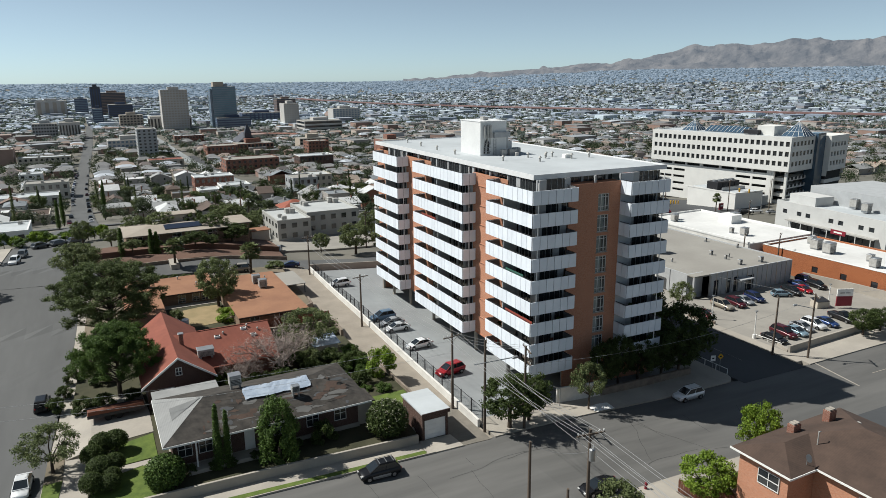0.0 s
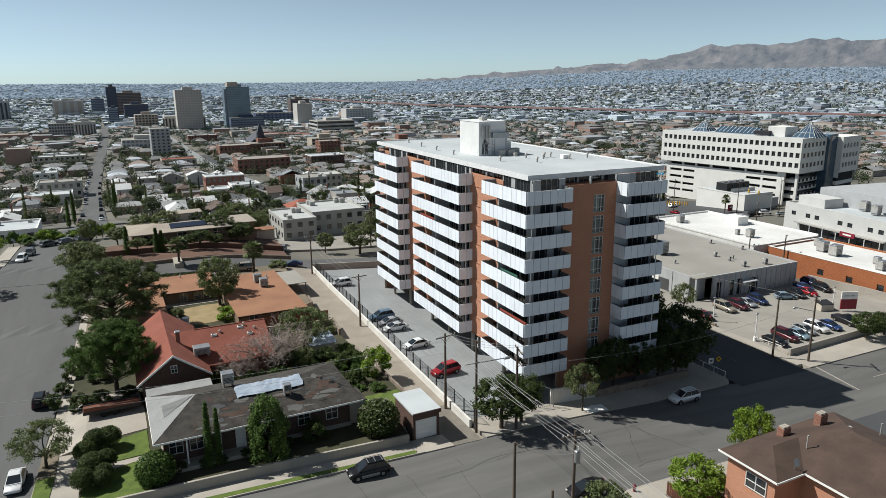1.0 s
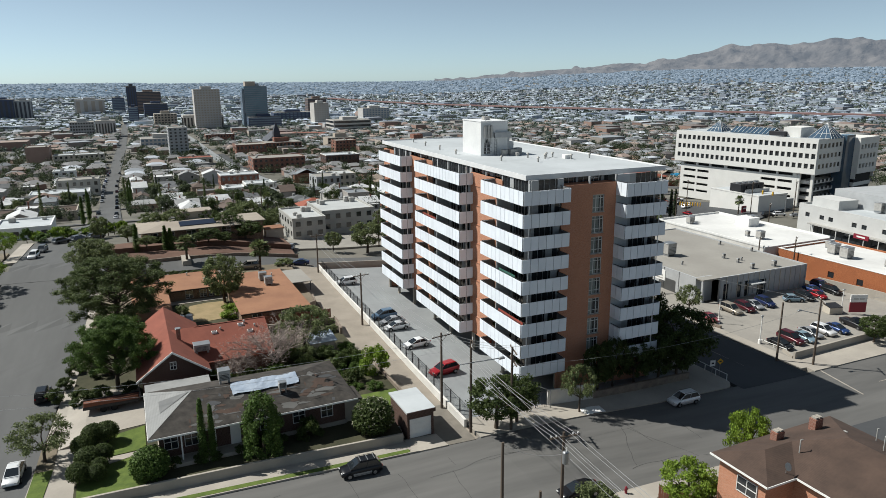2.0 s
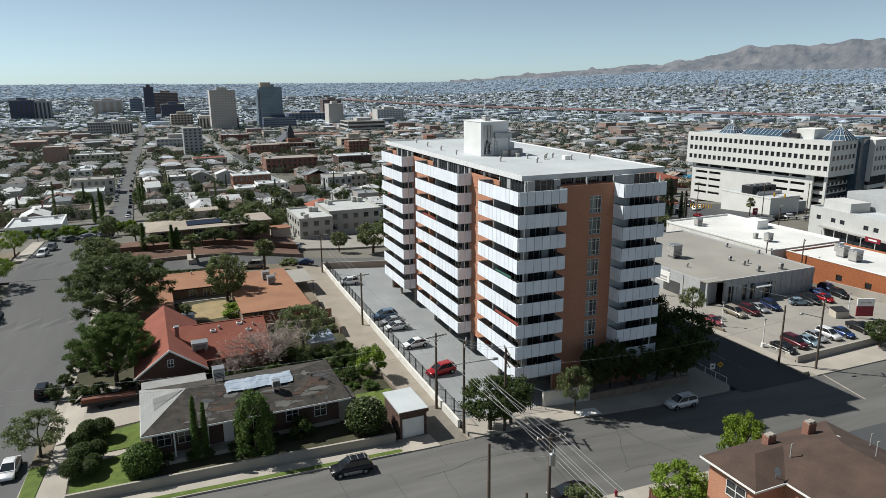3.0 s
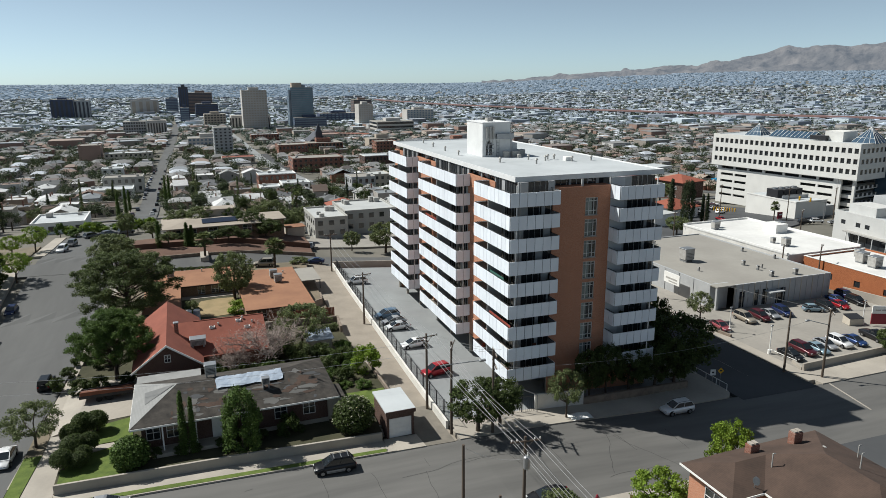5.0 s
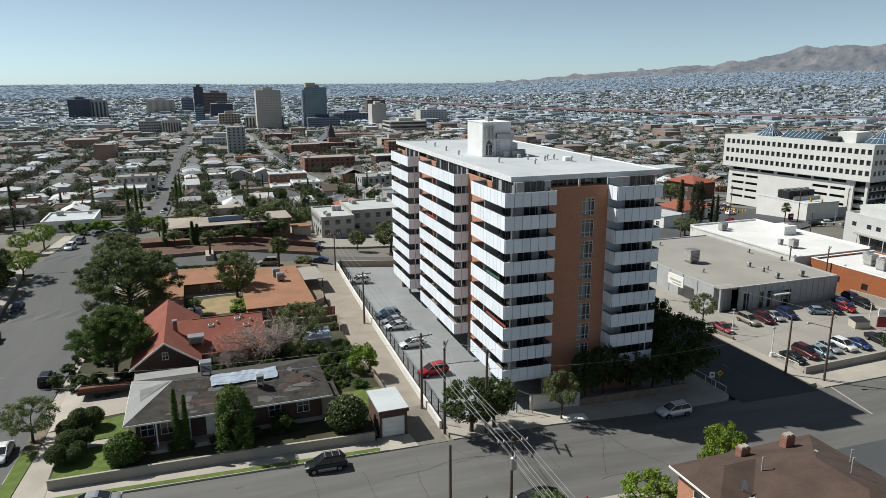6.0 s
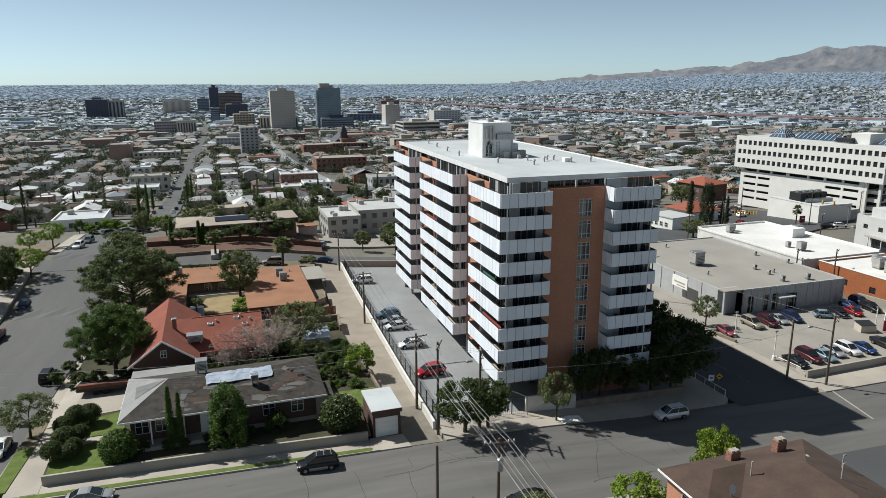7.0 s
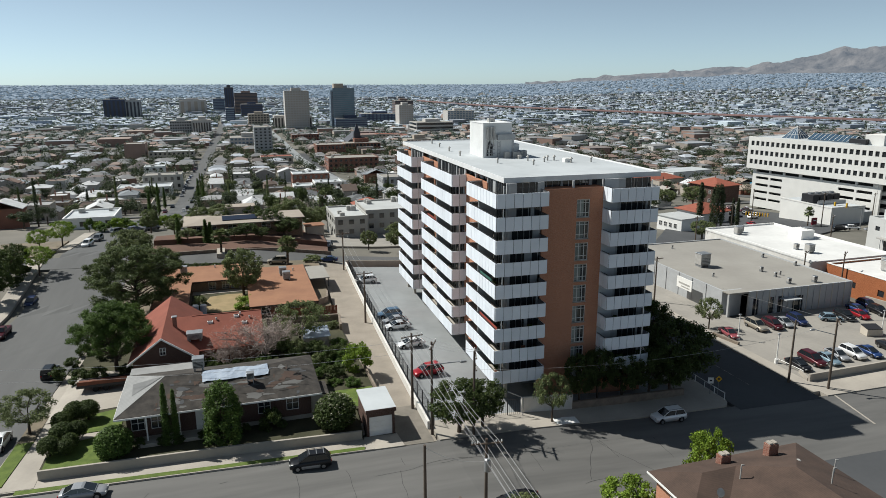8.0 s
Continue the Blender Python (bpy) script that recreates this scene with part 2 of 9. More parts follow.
M["leaf_dry"] = leaf_mat("bare_grey_twigs", (0.56, 0.47, 0.42), (0.42, 0.34, 0.30))
M["leaf_bloom"] = leaf_mat("pale_blossom", (0.55, 0.52, 0.42), (0.35, 0.36, 0.22))


# ---------- builders ----------
class MB:
    """Collects faces for one mesh."""

    def __init__(self):
        self.v, self.f, self.mi, self.cur = [], [], [], 0

    def face(self, *pts):
        k = len(self.v)
        self.v += [tuple(p) for p in pts]
        self.f.append(tuple(range(k, k + len(pts))))
        self.mi.append(self.cur)
        return self

    def solid(self, verts, faces):
        k = len(self.v)
        self.v += [tuple(p) for p in verts]
        self.f += [tuple(k + i for i in q) for q in faces]
        self.mi += [self.cur] * len(faces)
        return self

    def box(self, x0, y0, z0, x1, y1, z1, taper=0.0):
        t = taper
        vs = [(x0, y0, z0), (x1, y0, z0), (x1, y1, z0), (x0, y1, z0), (x0 + t, y0 + t, z1), (x1 - t, y0 + t, z1), (x1 - t, y1 - t, z1), (x0 + t, y1 - t, z1)]
        return self.solid(vs, [(3, 2, 1, 0), (4, 5, 6, 7), (0, 1, 5, 4), (1, 2, 6, 5), (2, 3, 7, 6), (3, 0, 4, 7)])

    def rbox(self, x0, y0, z0, x1, y1, z1, c=0.05):
        """A box with its upright and top edges chamfered."""
        def ring(x0, y0, x1, y1, z):
            return [(x0 + c, y0, z), (x1 - c, y0, z), (x1, y0 + c, z), (x1, y1 - c, z), (x1 - c, y1, z), (x0 + c, y1, z), (x0, y1 - c, z), (x0, y0 + c, z)]
        vs = ring(x0, y0, x1, y1, z0) + ring(x0, y0, x1, y1, z1 - c) + ring(x0 + c, y0 + c, x1 - c, y1 - c, z1)
        fs = [tuple(range(7, -1, -1)), tuple(range(16, 24))]
        for a in (0, 8):
            fs += [(a + i, a + (i + 1) % 8, a + 8 + (i + 1) % 8, a + 8 + i) for i in range(8)]
        return self.solid(vs, fs)

    def prism(self, pts, z0, z1):
        """Upright prism over a plan outline (counter-clockwise)."""
        k = len(pts)
        vs = [(*p, z0) for p in pts] + [(*p, z1) for p in pts]
        return self.solid(vs, [tuple(range(k - 1, -1, -1)), tuple(range(k, 2 * k))] + [(i, (i + 1) % k, k + (i + 1) % k, k + i) for i in range(k)])

    def tube(self, p, q, r0, r1=None, n=8, caps=True):
        p, q = Vector(p), Vector(q)
        r1 = r0 if r1 is None else r1
        d = (q - p).normalized()
        a = d.orthogonal().normalized()
        b = d.cross(a)
        vs = []
        for c, r in ((p, r0), (q, r1)):
            vs += [tuple(c + (a * math.cos(2 * math.pi * i / n) + b * math.sin(2 * math.pi * i / n)) * r) for i in range(n)]
        fs = [(i, (i + 1) % n, n + (i + 1) % n, n + i) for i in range(n)]
        if caps:
            fs += [tuple(range(n - 1, -1, -1)), tuple(range(n, 2 * n))]
        return self.solid(vs, fs)

    def gable(self, x0, y0, x1, y1, z, h, t=0.15, along="x"):
        """Two-sided roof with thickness over the rectangle."""
        if along == "x":
            m = (y0 + y1) / 2
            a = [(y0, z), (m, z + h), (y1, z), (y1, z - t), (m, z + h - t), (y0, z - t)]
            vs = [(x0, u, w) for u, w in a] + [(x1, u, w) for u, w in a]
        else:
            m = (x0 + x1) / 2
            a = [(x0, z), (m, z + h), (x1, z), (x1, z - t), (m, z + h - t), (x0, z - t)]
            vs = [(u, y0, w) for u, w in a] + [(u, y1, w) for u, w in a]
        return self.solid(vs, [(0, 1, 4, 5), (1, 2, 3, 4), (6, 11, 10, 7), (7, 10, 9, 8)] + [(i, 6 + i, 6 + (i + 1) % 6, (i + 1) % 6) for i in range(6)])

    def hip(self, x0, y0, x1, y1, z, h, t=0.15, inset=None):
        w, d = x1 - x0, y1 - y0
        k = inset if inset is not None else min(w, d) / 2
        if w >= d:
            r = [(x0 + k, (y0 + y1) / 2, z + h), (x1 - k, (y0 + y1) / 2, z + h)]
            top = [(0, 1, 9, 8), (1, 2, 9), (2, 3, 8, 9), (3, 0, 8)]
        else:
            r = [((x0 + x1) / 2, y0 + k, z + h), ((x0 + x1) / 2, y1 - k, z + h)]
            top = [(0, 1, 8), (1, 2, 9, 8), (2, 3, 9), (3, 0, 8, 9)]
        vs = [(x0, y0, z), (x1, y0, z), (x1, y1, z), (x0, y1, z), (x0, y0, z - t), (x1, y0, z - t), (x1, y1, z - t), (x0, y1, z - t)] + r
        return self.solid(vs, top + [(4, 5, 1, 0), (5, 6, 2, 1), (6, 7, 3, 2), (7, 4, 0, 3), (7, 6, 5, 4)])

    def mesh(self, name, smooth=False):
        me = bpy.data.meshes.new(name)
        me.from_pydata(self.v, [], self.f)
        if smooth:
            me.polygons.foreach_set("use_smooth", [True] * len(me.polygons))
        if any(self.mi):
            me.polygons.foreach_set("material_index", self.mi)
        me.update()
        return me


def thing(name, x, y, z, rz=0.0, label="", category="", group="", kind=""):
    ob = new(name)
    ob.empty_display_size = 0.5
    ob.matrix_basis = pose(x, y, z, 0, 0, rz)
    return tagged(ob, label, category, group, kind)


def part(name, mb, material, parent=None, label="", smooth=False, at=None):
    me = mb.mesh(name, smooth) if isinstance(mb, MB) else mb
    if material is not None and not len(me.materials):
        for q in material if isinstance(material, (list, tuple)) else [material]:
            me.materials.append(q)
    ob = new(name, me)
    if parent is not None:
        ob.parent = parent
    if at is not None:
        ob.matrix_basis = at if isinstance(at, Matrix) else Matrix.Translation(at)
    if label:
        ob["label"] = label
    return ob


def setting(name, mb, material, label="", category=""):
    return tagged(part(name, mb, material), label, category, "", "structure")


def lin(v, ks):
    return float(np.interp(v, [k[0] for k in ks], [k[1] for k in ks]))


def smooth01(v, a, b):
    t = min(1.0, max(0.0, (v - a) / (b - a)))
    return t * t * (3 - 2 * t)


def G(x, y):
    """Height of the ground."""
    g = lin(y, [(-200, 1.5), (40, 0), (100, 0), (140, -1.5), (165, -3.5), (210, -7), (345, -20), (500, -24), (800, -28), (1400, -36), (2500, -42)])
    fall, east = lin(x, [(36, 0), (46, -0.6), (60, -1.6), (70, -2.0), (88, -2.5), (125, -3.0), (175, -5.5)]), lin(x, [(75, 0), (175, -5)])
    g += east + (fall - east) * lin(y, [(130, 1), (200, 0)])
    g += lin(x, [(-15, 4.5), (20, 3.8), (38, 0.6), (50, 0)]) * lin(y, [(120, 0), (150, 1), (210, 1), (280, 0.3), (400, 0)])
    r, az = math.hypot(x, y), math.degrees(math.atan2(x, y))
    g += 62 * smooth01(r, 1750, 4300) + smooth01(az, 20, 46) * smooth01(r, 1300, 4050) * 58
    return g


def ribbon(name, a, b, lift, material, thick=0.7, step=3.0, label="", category="", kerb=True):
    """A strip of ground between two lines of plan points, laid on the slope."""
    def walk_line(pts, k):
        pts = [Vector(p) for p in pts]
        ls = [0.0]
        for i in range(1, len(pts)):
            ls.append(ls[-1] + (pts[i] - pts[i - 1]).length)
        out = []
        for i in range(k + 1):
            s = ls[-1] * i / k
            out.append((np.interp(s, ls, [p.x for p in pts]), np.interp(s, ls, [p.y for p in pts])))
        return out
    length = max(sum((Vector(p[i]) - Vector(p[i - 1])).length for i in range(1, len(p))) for p in (a, b))
    k = max(1, int(length / step))
    la, lb = walk_line(a, k), walk_line(b, k)
    mb = MB()
    w = max(2, int((Vector(a[0]) - Vector(b[0])).length / 4))
    rows = []
    for p, q in zip(la, lb):
        rows.append([(p[0] + (q[0] - p[0]) * j / w, p[1] + (q[1] - p[1]) * j / w) for j in range(w + 1)])
    vs = [(x, y, G(x, y) + lift) for r in rows for x, y in r]
    nb = len(vs)
    vs += [(x, y, G(x, y) + lift - thick) for r in rows for x, y in r]
    fs = []
    for i in range(k):
        for j in range(w):
            p = i * (w + 1) + j
            fs.append((p, p + 1, p + w + 2, p + w + 1))
        for p, d in ((i * (w + 1), w + 1), (i * (w + 1) + w, w + 1)):
            fs.append((p, p + d, nb + p + d, nb + p))
    for p0 in (0, k * (w + 1)):
        for j in range(w):
            fs.append((p0 + j, p0 + j + 1, nb + p0 + j + 1, nb + p0 + j))
    mb.solid(vs, fs)
    ob = setting(name, mb, material, label, category)
    bm = bmesh.new()
    bm.from_mesh(ob.data)
    bmesh.ops.recalc_face_normals(bm, faces=bm.faces)
    bm.to_mesh(ob.data)
    bm.free()
    return ob
# ---------- ground, roads, pavements ----------
def ground_sheet():
    mb = MB()
    radii = [0.0]
    while radii[-1] < 4000:
        radii.append(radii[-1] + max(7.0, radii[-1] * 0.045))
    n = 160
    cx, cy = 40.0, 80.0
    vs = []
    for r in radii:
        for i in range(n):
            a = 2 * math.pi * i / n
            x, y = cx + r * math.sin(a), cy + r * math.cos(a)
            vs.append((x, y, G(x, y) - 0.4))
    fs = [(k * n + i, k * n + (i + 1) % n, (k + 1) * n + (i + 1) % n, (k + 1) * n + i) for k in range(len(radii) - 1) for i in range(n)]
    mb.solid(vs, [tuple(reversed(f)) for f in fs])
    return setting("ground", mb, M["city_ground"], "dusty tan city ground falling towards downtown", "ground")


ground_sheet()

NORTH_KERB = [(-90, 64.5), (4.5, 59.6), (31.7, 57.95), (46, 58.15), (71.6, 58.4), (86, 57.9), (300, 57)]
SOUTH_KERB = [(-90, 48), (36, 43.5), (75, 45.2), (300, 45)]
ribbon("road_front", NORTH_KERB, SOUTH_KERB, 0.0, M["asphalt_old"], label="worn grey asphalt street with crack lines", category="road")
ribbon("road_side", [(73.3, 57.4), (73.3, 130), (71.2, 200), (71.2, 620)], [(85.8, 57.4), (85.8, 130), (81.6, 200), (81.6, 620)], 0.03, M["asphalt"], label="asphalt side street beside the apartment tower", category="road")
ribbon("road_side_south", [(72, -60), (72, 45.2)], [(86, -60), (86, 45.2)], 0.01, M["asphalt"], label="asphalt side street past the crossing", category="road")
ribbon("road_left", [(-20.5, 48), (-17.7, 185), (-7.1, 233.6), (-9.2, 330), (-9.8, 430), (-7.4, 530), (-2.6, 760), (5, 1250)], [(-8, 60), (-5.6, 95), (-3.5, 134.1), (-6.4, 184.3), (0.9, 232.8), (-0.6, 330), (-1.8, 430), (-0.2, 530), (5.8, 760), (14, 1250)], 0.015, M["asphalt_street"], label="long grey asphalt street running towards downtown", category="road")
ribbon("road_back", [(-107.4, 149.4), (-19.9, 140.5), (60, 134.5), (71, 133)], [(-109.6, 164.2), (-19.2, 147.7), (60, 145), (71, 143)], 0.02, M["asphalt_street"], label="asphalt cross street behind the houses", category="road")
ribbon("alley_road", [(31.2, 58), (31.0, 72), (30.6, 95), (33, 140)], [(34.9, 57.8), (35.0, 76), (35.9, 100), (38.0, 138)], 0.03, M["alley"], label="dusty gravel alley beside the parking lot wall", category="road")
ribbon("alley_mouth", [(31.25, 57.9), (31.1, 66.5)], [(34.6, 57.7), (34.7, 66.5)], 0.045, M["alley_patch"], label="patched asphalt at the alley mouth", category="road")
ribbon("parking_lot", [(35.2, 61), (36.1, 100), (38.2, 134)], [(69.5, 61), (69.5, 100), (69.5, 134)], 0.05, M["parking"], label="pale grey asphalt parking lot", category="parking lot")
ribbon("pavement_front_west", [(-6.5, 62.1), (4.5, 61.9), (27.5, 60.6)], [(-6.5, 60.5), (4.5, 59.9), (27.5, 58.6)], 0.14, M["concrete"], label="concrete pavement below the low garden wall", category="pavement")
ribbon("verge_front", [(-5.0, 60.5), (4.5, 60.0), (27.3, 58.7)], [(-5.0, 59.8), (4.5, 59.35), (27.3, 58.1)], 0.19, M["grass"], label="narrow grass verge along the kerb", category="lawn")
ribbon("kerb_front_west", [(-6, 59.95), (4.5, 59.45), (28.2, 58.2)], [(-6, 59.7), (4.5, 59.2), (28.2, 57.95)], 0.17, M["concrete"], label="concrete kerb", category="kerb")
ribbon("pavement_front_east", [(35.2, 62.0), (46.3, 62.2), (72.0, 62.7)], [(35.2, 57.75), (46.0, 58.15), (71.6, 58.4)], 0.14, M["concrete"], label="wide concrete pavement before the tower", category="pavement")
cz = G(72.4, 59.6)
setting("pavement_corner_west", MB().prism([(71.55, 58.42), (72.3, 58.7), (72.9, 59.3), (73.18, 60.0), (73.18, 60.62), (71.55, 60.62)], cz - 0.5, cz + 0.155), M["concrete"], "rounded concrete pavement corner", "pavement")
ribbon("pavement_side_west", [(68.5, 60.6), (69.5, 134)], [(73.2, 60.6), (73.2, 134)], 0.15, M["concrete"], label="concrete pavement beside the side street", category="pavement")
ribbon("pavement_side_east", [(85.9, 59), (86.0, 134)], [(88.0, 59), (88.2, 134)], 0.15, M["concrete"], label="concrete pavement at the car lot", category="pavement")
ribbon("pavement_corner_east", [(87.0, 61.9), (110, 62.6), (140, 62)], [(87.0, 57.7), (110, 57.8), (140, 57.5)], 0.14, M["concrete"], label="concrete pavement along the car lot wall", category="pavement")
ribbon("pavement_south", [(30, 43.6), (62, 44.5)], [(30, 41.4), (62, 42.3)], 0.14, M["concrete"], label="concrete pavement before the brown-roofed house", category="pavement")
ribbon("pavement_left", [(-7.7, 64.5), (-5.2, 96), (-3.8, 138)], [(-6.2, 64.5), (-3.6, 96), (-2.2, 138)], 0.14, M["concrete"], label="concrete pavement along the left street", category="pavement")
ribbon("pavement_left_far", [(-20.6, 155.9), (-20.4, 185)], [(-18, 155.9), (-17.9, 185)], 0.14, M["concrete"], label="concrete pavement beside the sandy lot", category="pavement")
ribbon("pavement_left_west", [(-23.5, 62), (-23.5, 148)], [(-20.7, 62), (-20.7, 148)], 0.14, M["concrete"], label="concrete pavement across the street", category="pavement")
ribbon("car_lot", [(88, 61.9), (88, 86.5)], [(127, 62.4), (127, 86.5)], 0.06, M["lot"], label="pale concrete car lot", category="parking lot")
ribbon("car_lot_north", [(88.1, 86.5), (88.2, 128)], [(96, 86.5), (96, 128)], 0.05, M["lot"], label="pale concrete strip", category="pavement")
ribbon("lot_office", [(125, 131), (215, 165)], [(118, 143), (200, 240)], 0.05, M["asphalt"], label="asphalt car park by the office block", category="parking lot")
ribbon("road_east", [(122, 128), (150, 118), (184, 104), (260, 70)], [(126, 141), (158, 131), (192, 117), (266, 83)], 0.07, M["asphalt"], label="asphalt street by the white building", category="road")

# road markings
for i, (x0, y0, x1, y1, w) in enumerate([(88.2, 58.0, 86.3, 50.2, 0.26), (79.5, 63.0, 79.6, 110.0, 0.12), (92, 52.0, 132, 51.5, 0.12)]):
    d = Vector((x1 - x0, y1 - y0, 0)).normalized()
    s = Vector((-d.y, d.x, 0)) * w / 2
    mb = MB()
    k = max(1, int(math.hypot(x1 - x0, y1 - y0) / 4))
    for j in range(k):
        p = [Vector((x0 + (x1 - x0) * u / k, y0 + (y1 - y0) * u / k, 0)) for u in (j, j + 1)]
        q = [p[0] - s, p[1] - s, p[1] + s, p[0] + s]
        mb.face(*[(v.x, v.y, G(v.x, v.y) + 0.03) for v in q])
    setting("road_marking", mb, M["concrete"], "worn white painted road line", "road marking")
# dark sealed cracks in the front street
M["crack"] = mat("crack_seal", (0.05, 0.05, 0.05), None, 0.8, bump=0)
for j in range(26):
    mb = MB()
    x, y = -2 + j * 2.8 + rng.uniform(-1.5, 1.5), rng.uniform(46, 57.0)
    a = rng.choice([0.05, 1.3, 1.7, -0.1]) + rng.uniform(-0.3, 0.3)
    for s in range(rng.randint(7, 14)):
        a += rng.uniform(-0.2, 0.2) * (1 if s % 2 else -1)
        x2, y2 = x + 0.75 * math.cos(a), y + 0.75 * math.sin(a)
        if not 44.5 < y2 < 57.3 - 0.05 * x2:
            break
        nx, ny = -math.sin(a) * 0.016, math.cos(a) * 0.016
        mb.face((x - nx, y - ny, G(x, y) + 0.012), (x2 - nx, y2 - ny, G(x2, y2) + 0.012), (x2 + nx, y2 + ny, G(x2, y2) + 0.012), (x + nx, y + ny, G(x, y) + 0.012))
        x, y = x2, y2
    if mb.f:
        setting("road_marking", mb, M["crack"], "dark sealed crack in the asphalt", "crack")

# raised yards of the left block
def yard(name, pts, z, material, label):
    mb = MB().prism(pts, -0.4, z)
    return setting(name, mb, material, label, "yard")


yard("yard_grey_house", [(-3.45, 62.2), (27.6, 60.9), (27.9, 66.2), (31, 66.2), (30.7, 80), (-2.9, 80), (-3.4, 74)], 0.75, M["shade_yard"], "bare earth yard round the grey-roofed house, shade in its colour")
yard("yard_red_house", [(-2.9, 80), (30.6, 80), (30.3, 103), (-3.8, 103), (-4.8, 86.1), (-2.8, 86.1)], 0.55, M["shade_yard"], "earth yard round the red-roofed house, shade in its colour")
yard("yard_tan_house", [(-3.8, 103), (30.6, 103), (32.5, 137.2), (4, 142.5), (-2.2, 143)], 0.2, M["dirt"], "earth yard round the tan-roofed house")
# ---------- the apartment tower ----------
BALCONY_PLANTS = []
FLOORS, LEVEL0, RISE, PANEL = 9, 2.43, 2.6, 1.6
TOWER_AT = pose(45.73, 65.945, 0, 0, 0, -1.16)
tower = thing("apartment_tower", 45.73, 65.945, 0, -1.16, "nine-storey orange brick apartment tower with white balcony panels", "building")
# local plan: x 0..18.6, y 0..51.5; balconies stand 2 m out
TW, TD = 18.6, 51.5


def tower_part(name, mb, material, label="", parent=None):
    return part(name, mb, material, parent or tower, label)


def wall_with_slots(mb, axis, at, a0, a1, z0, z1, slots, thick=0.25):
    """An upright wall along axis from a0 to a1 with openings (b0, b1, c0, c1)."""
    edges = sorted({a0, a1, *[s for q in slots for s in q[:2]]})
    for u, v in zip(edges, edges[1:]):
        cut = sorted([(q[2], q[3]) for q in slots if q[0] <= u + 1e-6 and q[1] >= v - 1e-6])
        z = z0
        for c, d in cut + [(z1, z1)]:
            if c - z > 1e-3:
                if axis == "x":
                    mb.box(u, at, z, v, at + thick, c)
                else:
                    mb.box(at, u, z, at + thick, v, c)
            z = d


M["curtain"] = mat("pale_curtain", (0.34, 0.36, 0.33), (0.22, 0.25, 0.23), 0.9, big=1.0, fine=6, bump=0.1, spread=0.3)
M["wall_pale"] = mat("pale_blue_grey_stucco", (0.66, 0.68, 0.70), (0.56, 0.58, 0.60), 0.85, big=0.5, fine=4.0, bump=0.05)
SOFFIT = 25.66
# front brick wall between the balcony stacks, with one window a floor
front_windows = []
for k in range(FLOORS):
    zb = LEVEL0 + RISE * k - 1.93
    front_windows.append((8.66, 10.34, zb, zb + 2.12))
mb = MB()
wall_with_slots(mb, "x", -0.05, 4.3, 12.05, -2.2, 24.8, front_windows)
mb.box(4.3, 0.2, 24.55, 12.05, 2.2, 24.8)
tower_part("brick_wall", mb, M["brick_orange"], "orange brick wall with a column of windows")
for b0, b1, c0, c1 in front_windows:
    w = tower_part("window", MB().box(b0, 0.12, c0, b1, 0.15, c1), M["glass"], "dark multi-pane window")
    mbf = MB()
    for x in (b0, b0 + 0.48, b1 - 0.53, b1 - 0.06):
        mbf.box(x, 0.02, c0, x + 0.06, 0.14, c1)
    for z in (c0, c0 + 0.5, c1 - 0.45, c1 - 0.06):
        mbf.box(b0 + 0.06, 0.04, z, b1 - 0.06, 0.13, z + 0.05)
    part("window_frame", mbf, M["frame"], w)
    part("window_sill", MB().box(b0 - 0.08, -0.12, c0 - 0.08, b1 + 0.08, 0.1, c0), M["concrete"], w)
    part("curtain", MB().box(b0 + 0.06, 0.09, c0 + 0.1, b0 + 0.47, 0.115, c1 - 0.1), M["curtain"], w)
    if round(c0 * 7) % 3:
        part("curtain", MB().box(b0 + 0.55, 0.09, c0 + 0.1, b0 + 0.75 + (c0 * 1.7) % 0.3, 0.115, c1 - 0.1), M["curtain"], w)

# left side brick strips between the stacks
STACKS = [(-2.0, 8.5), (14.86, 31.28), (37.55, 48.46)]
for y0, y1, label in ((6.6, 15.5, ""), (28.8, 38.3, "")):
    mb = MB()
    mb.box(-0.05, y0, LEVEL0 - 0.1, 0.25, y1, 24.85)
    for k in range(FLOORS):
        z = LEVEL0 + RISE * k
        mb.box(-0.14, y0 + 0.3, z - 0.05, -0.05, y1 - 0.3, z + 0.05)
    tower_part("brick_wall", mb, M["brick_orange"], "sunlit orange brick pier wall")
mb = MB()
mb.box(-0.05, 46.2, LEVEL0 - 0.1, 0.25, TD, 24.85)
tower_part("brick_wall", mb, M["brick_orange"])

# slabs, core, party walls
for k in range(FLOORS):
    z = LEVEL0 + RISE * k
    mb = MB().box(0.1, 0.1, z + 0.02, TW - 0.1, TD - 0.1, z + 0.2)
    tower_part("floor_slab", mb, M["concrete"])
mb = MB().box(4.2, 4.0, -2.2, TW - 3, TD - 4, SOFFIT - 0.05)
tower_part("core", mb, M["wall_grey"], "grey stucco inner core")
mb = MB()
mb.box(0.25, TD - 0.3, -2.2, TW, TD, 24.85)
mb.box(TW - 0.3, 8, -2.2, TW, TD - 0.3, 24.85)
tower_part("brick_wall", mb, M["brick_orange"])

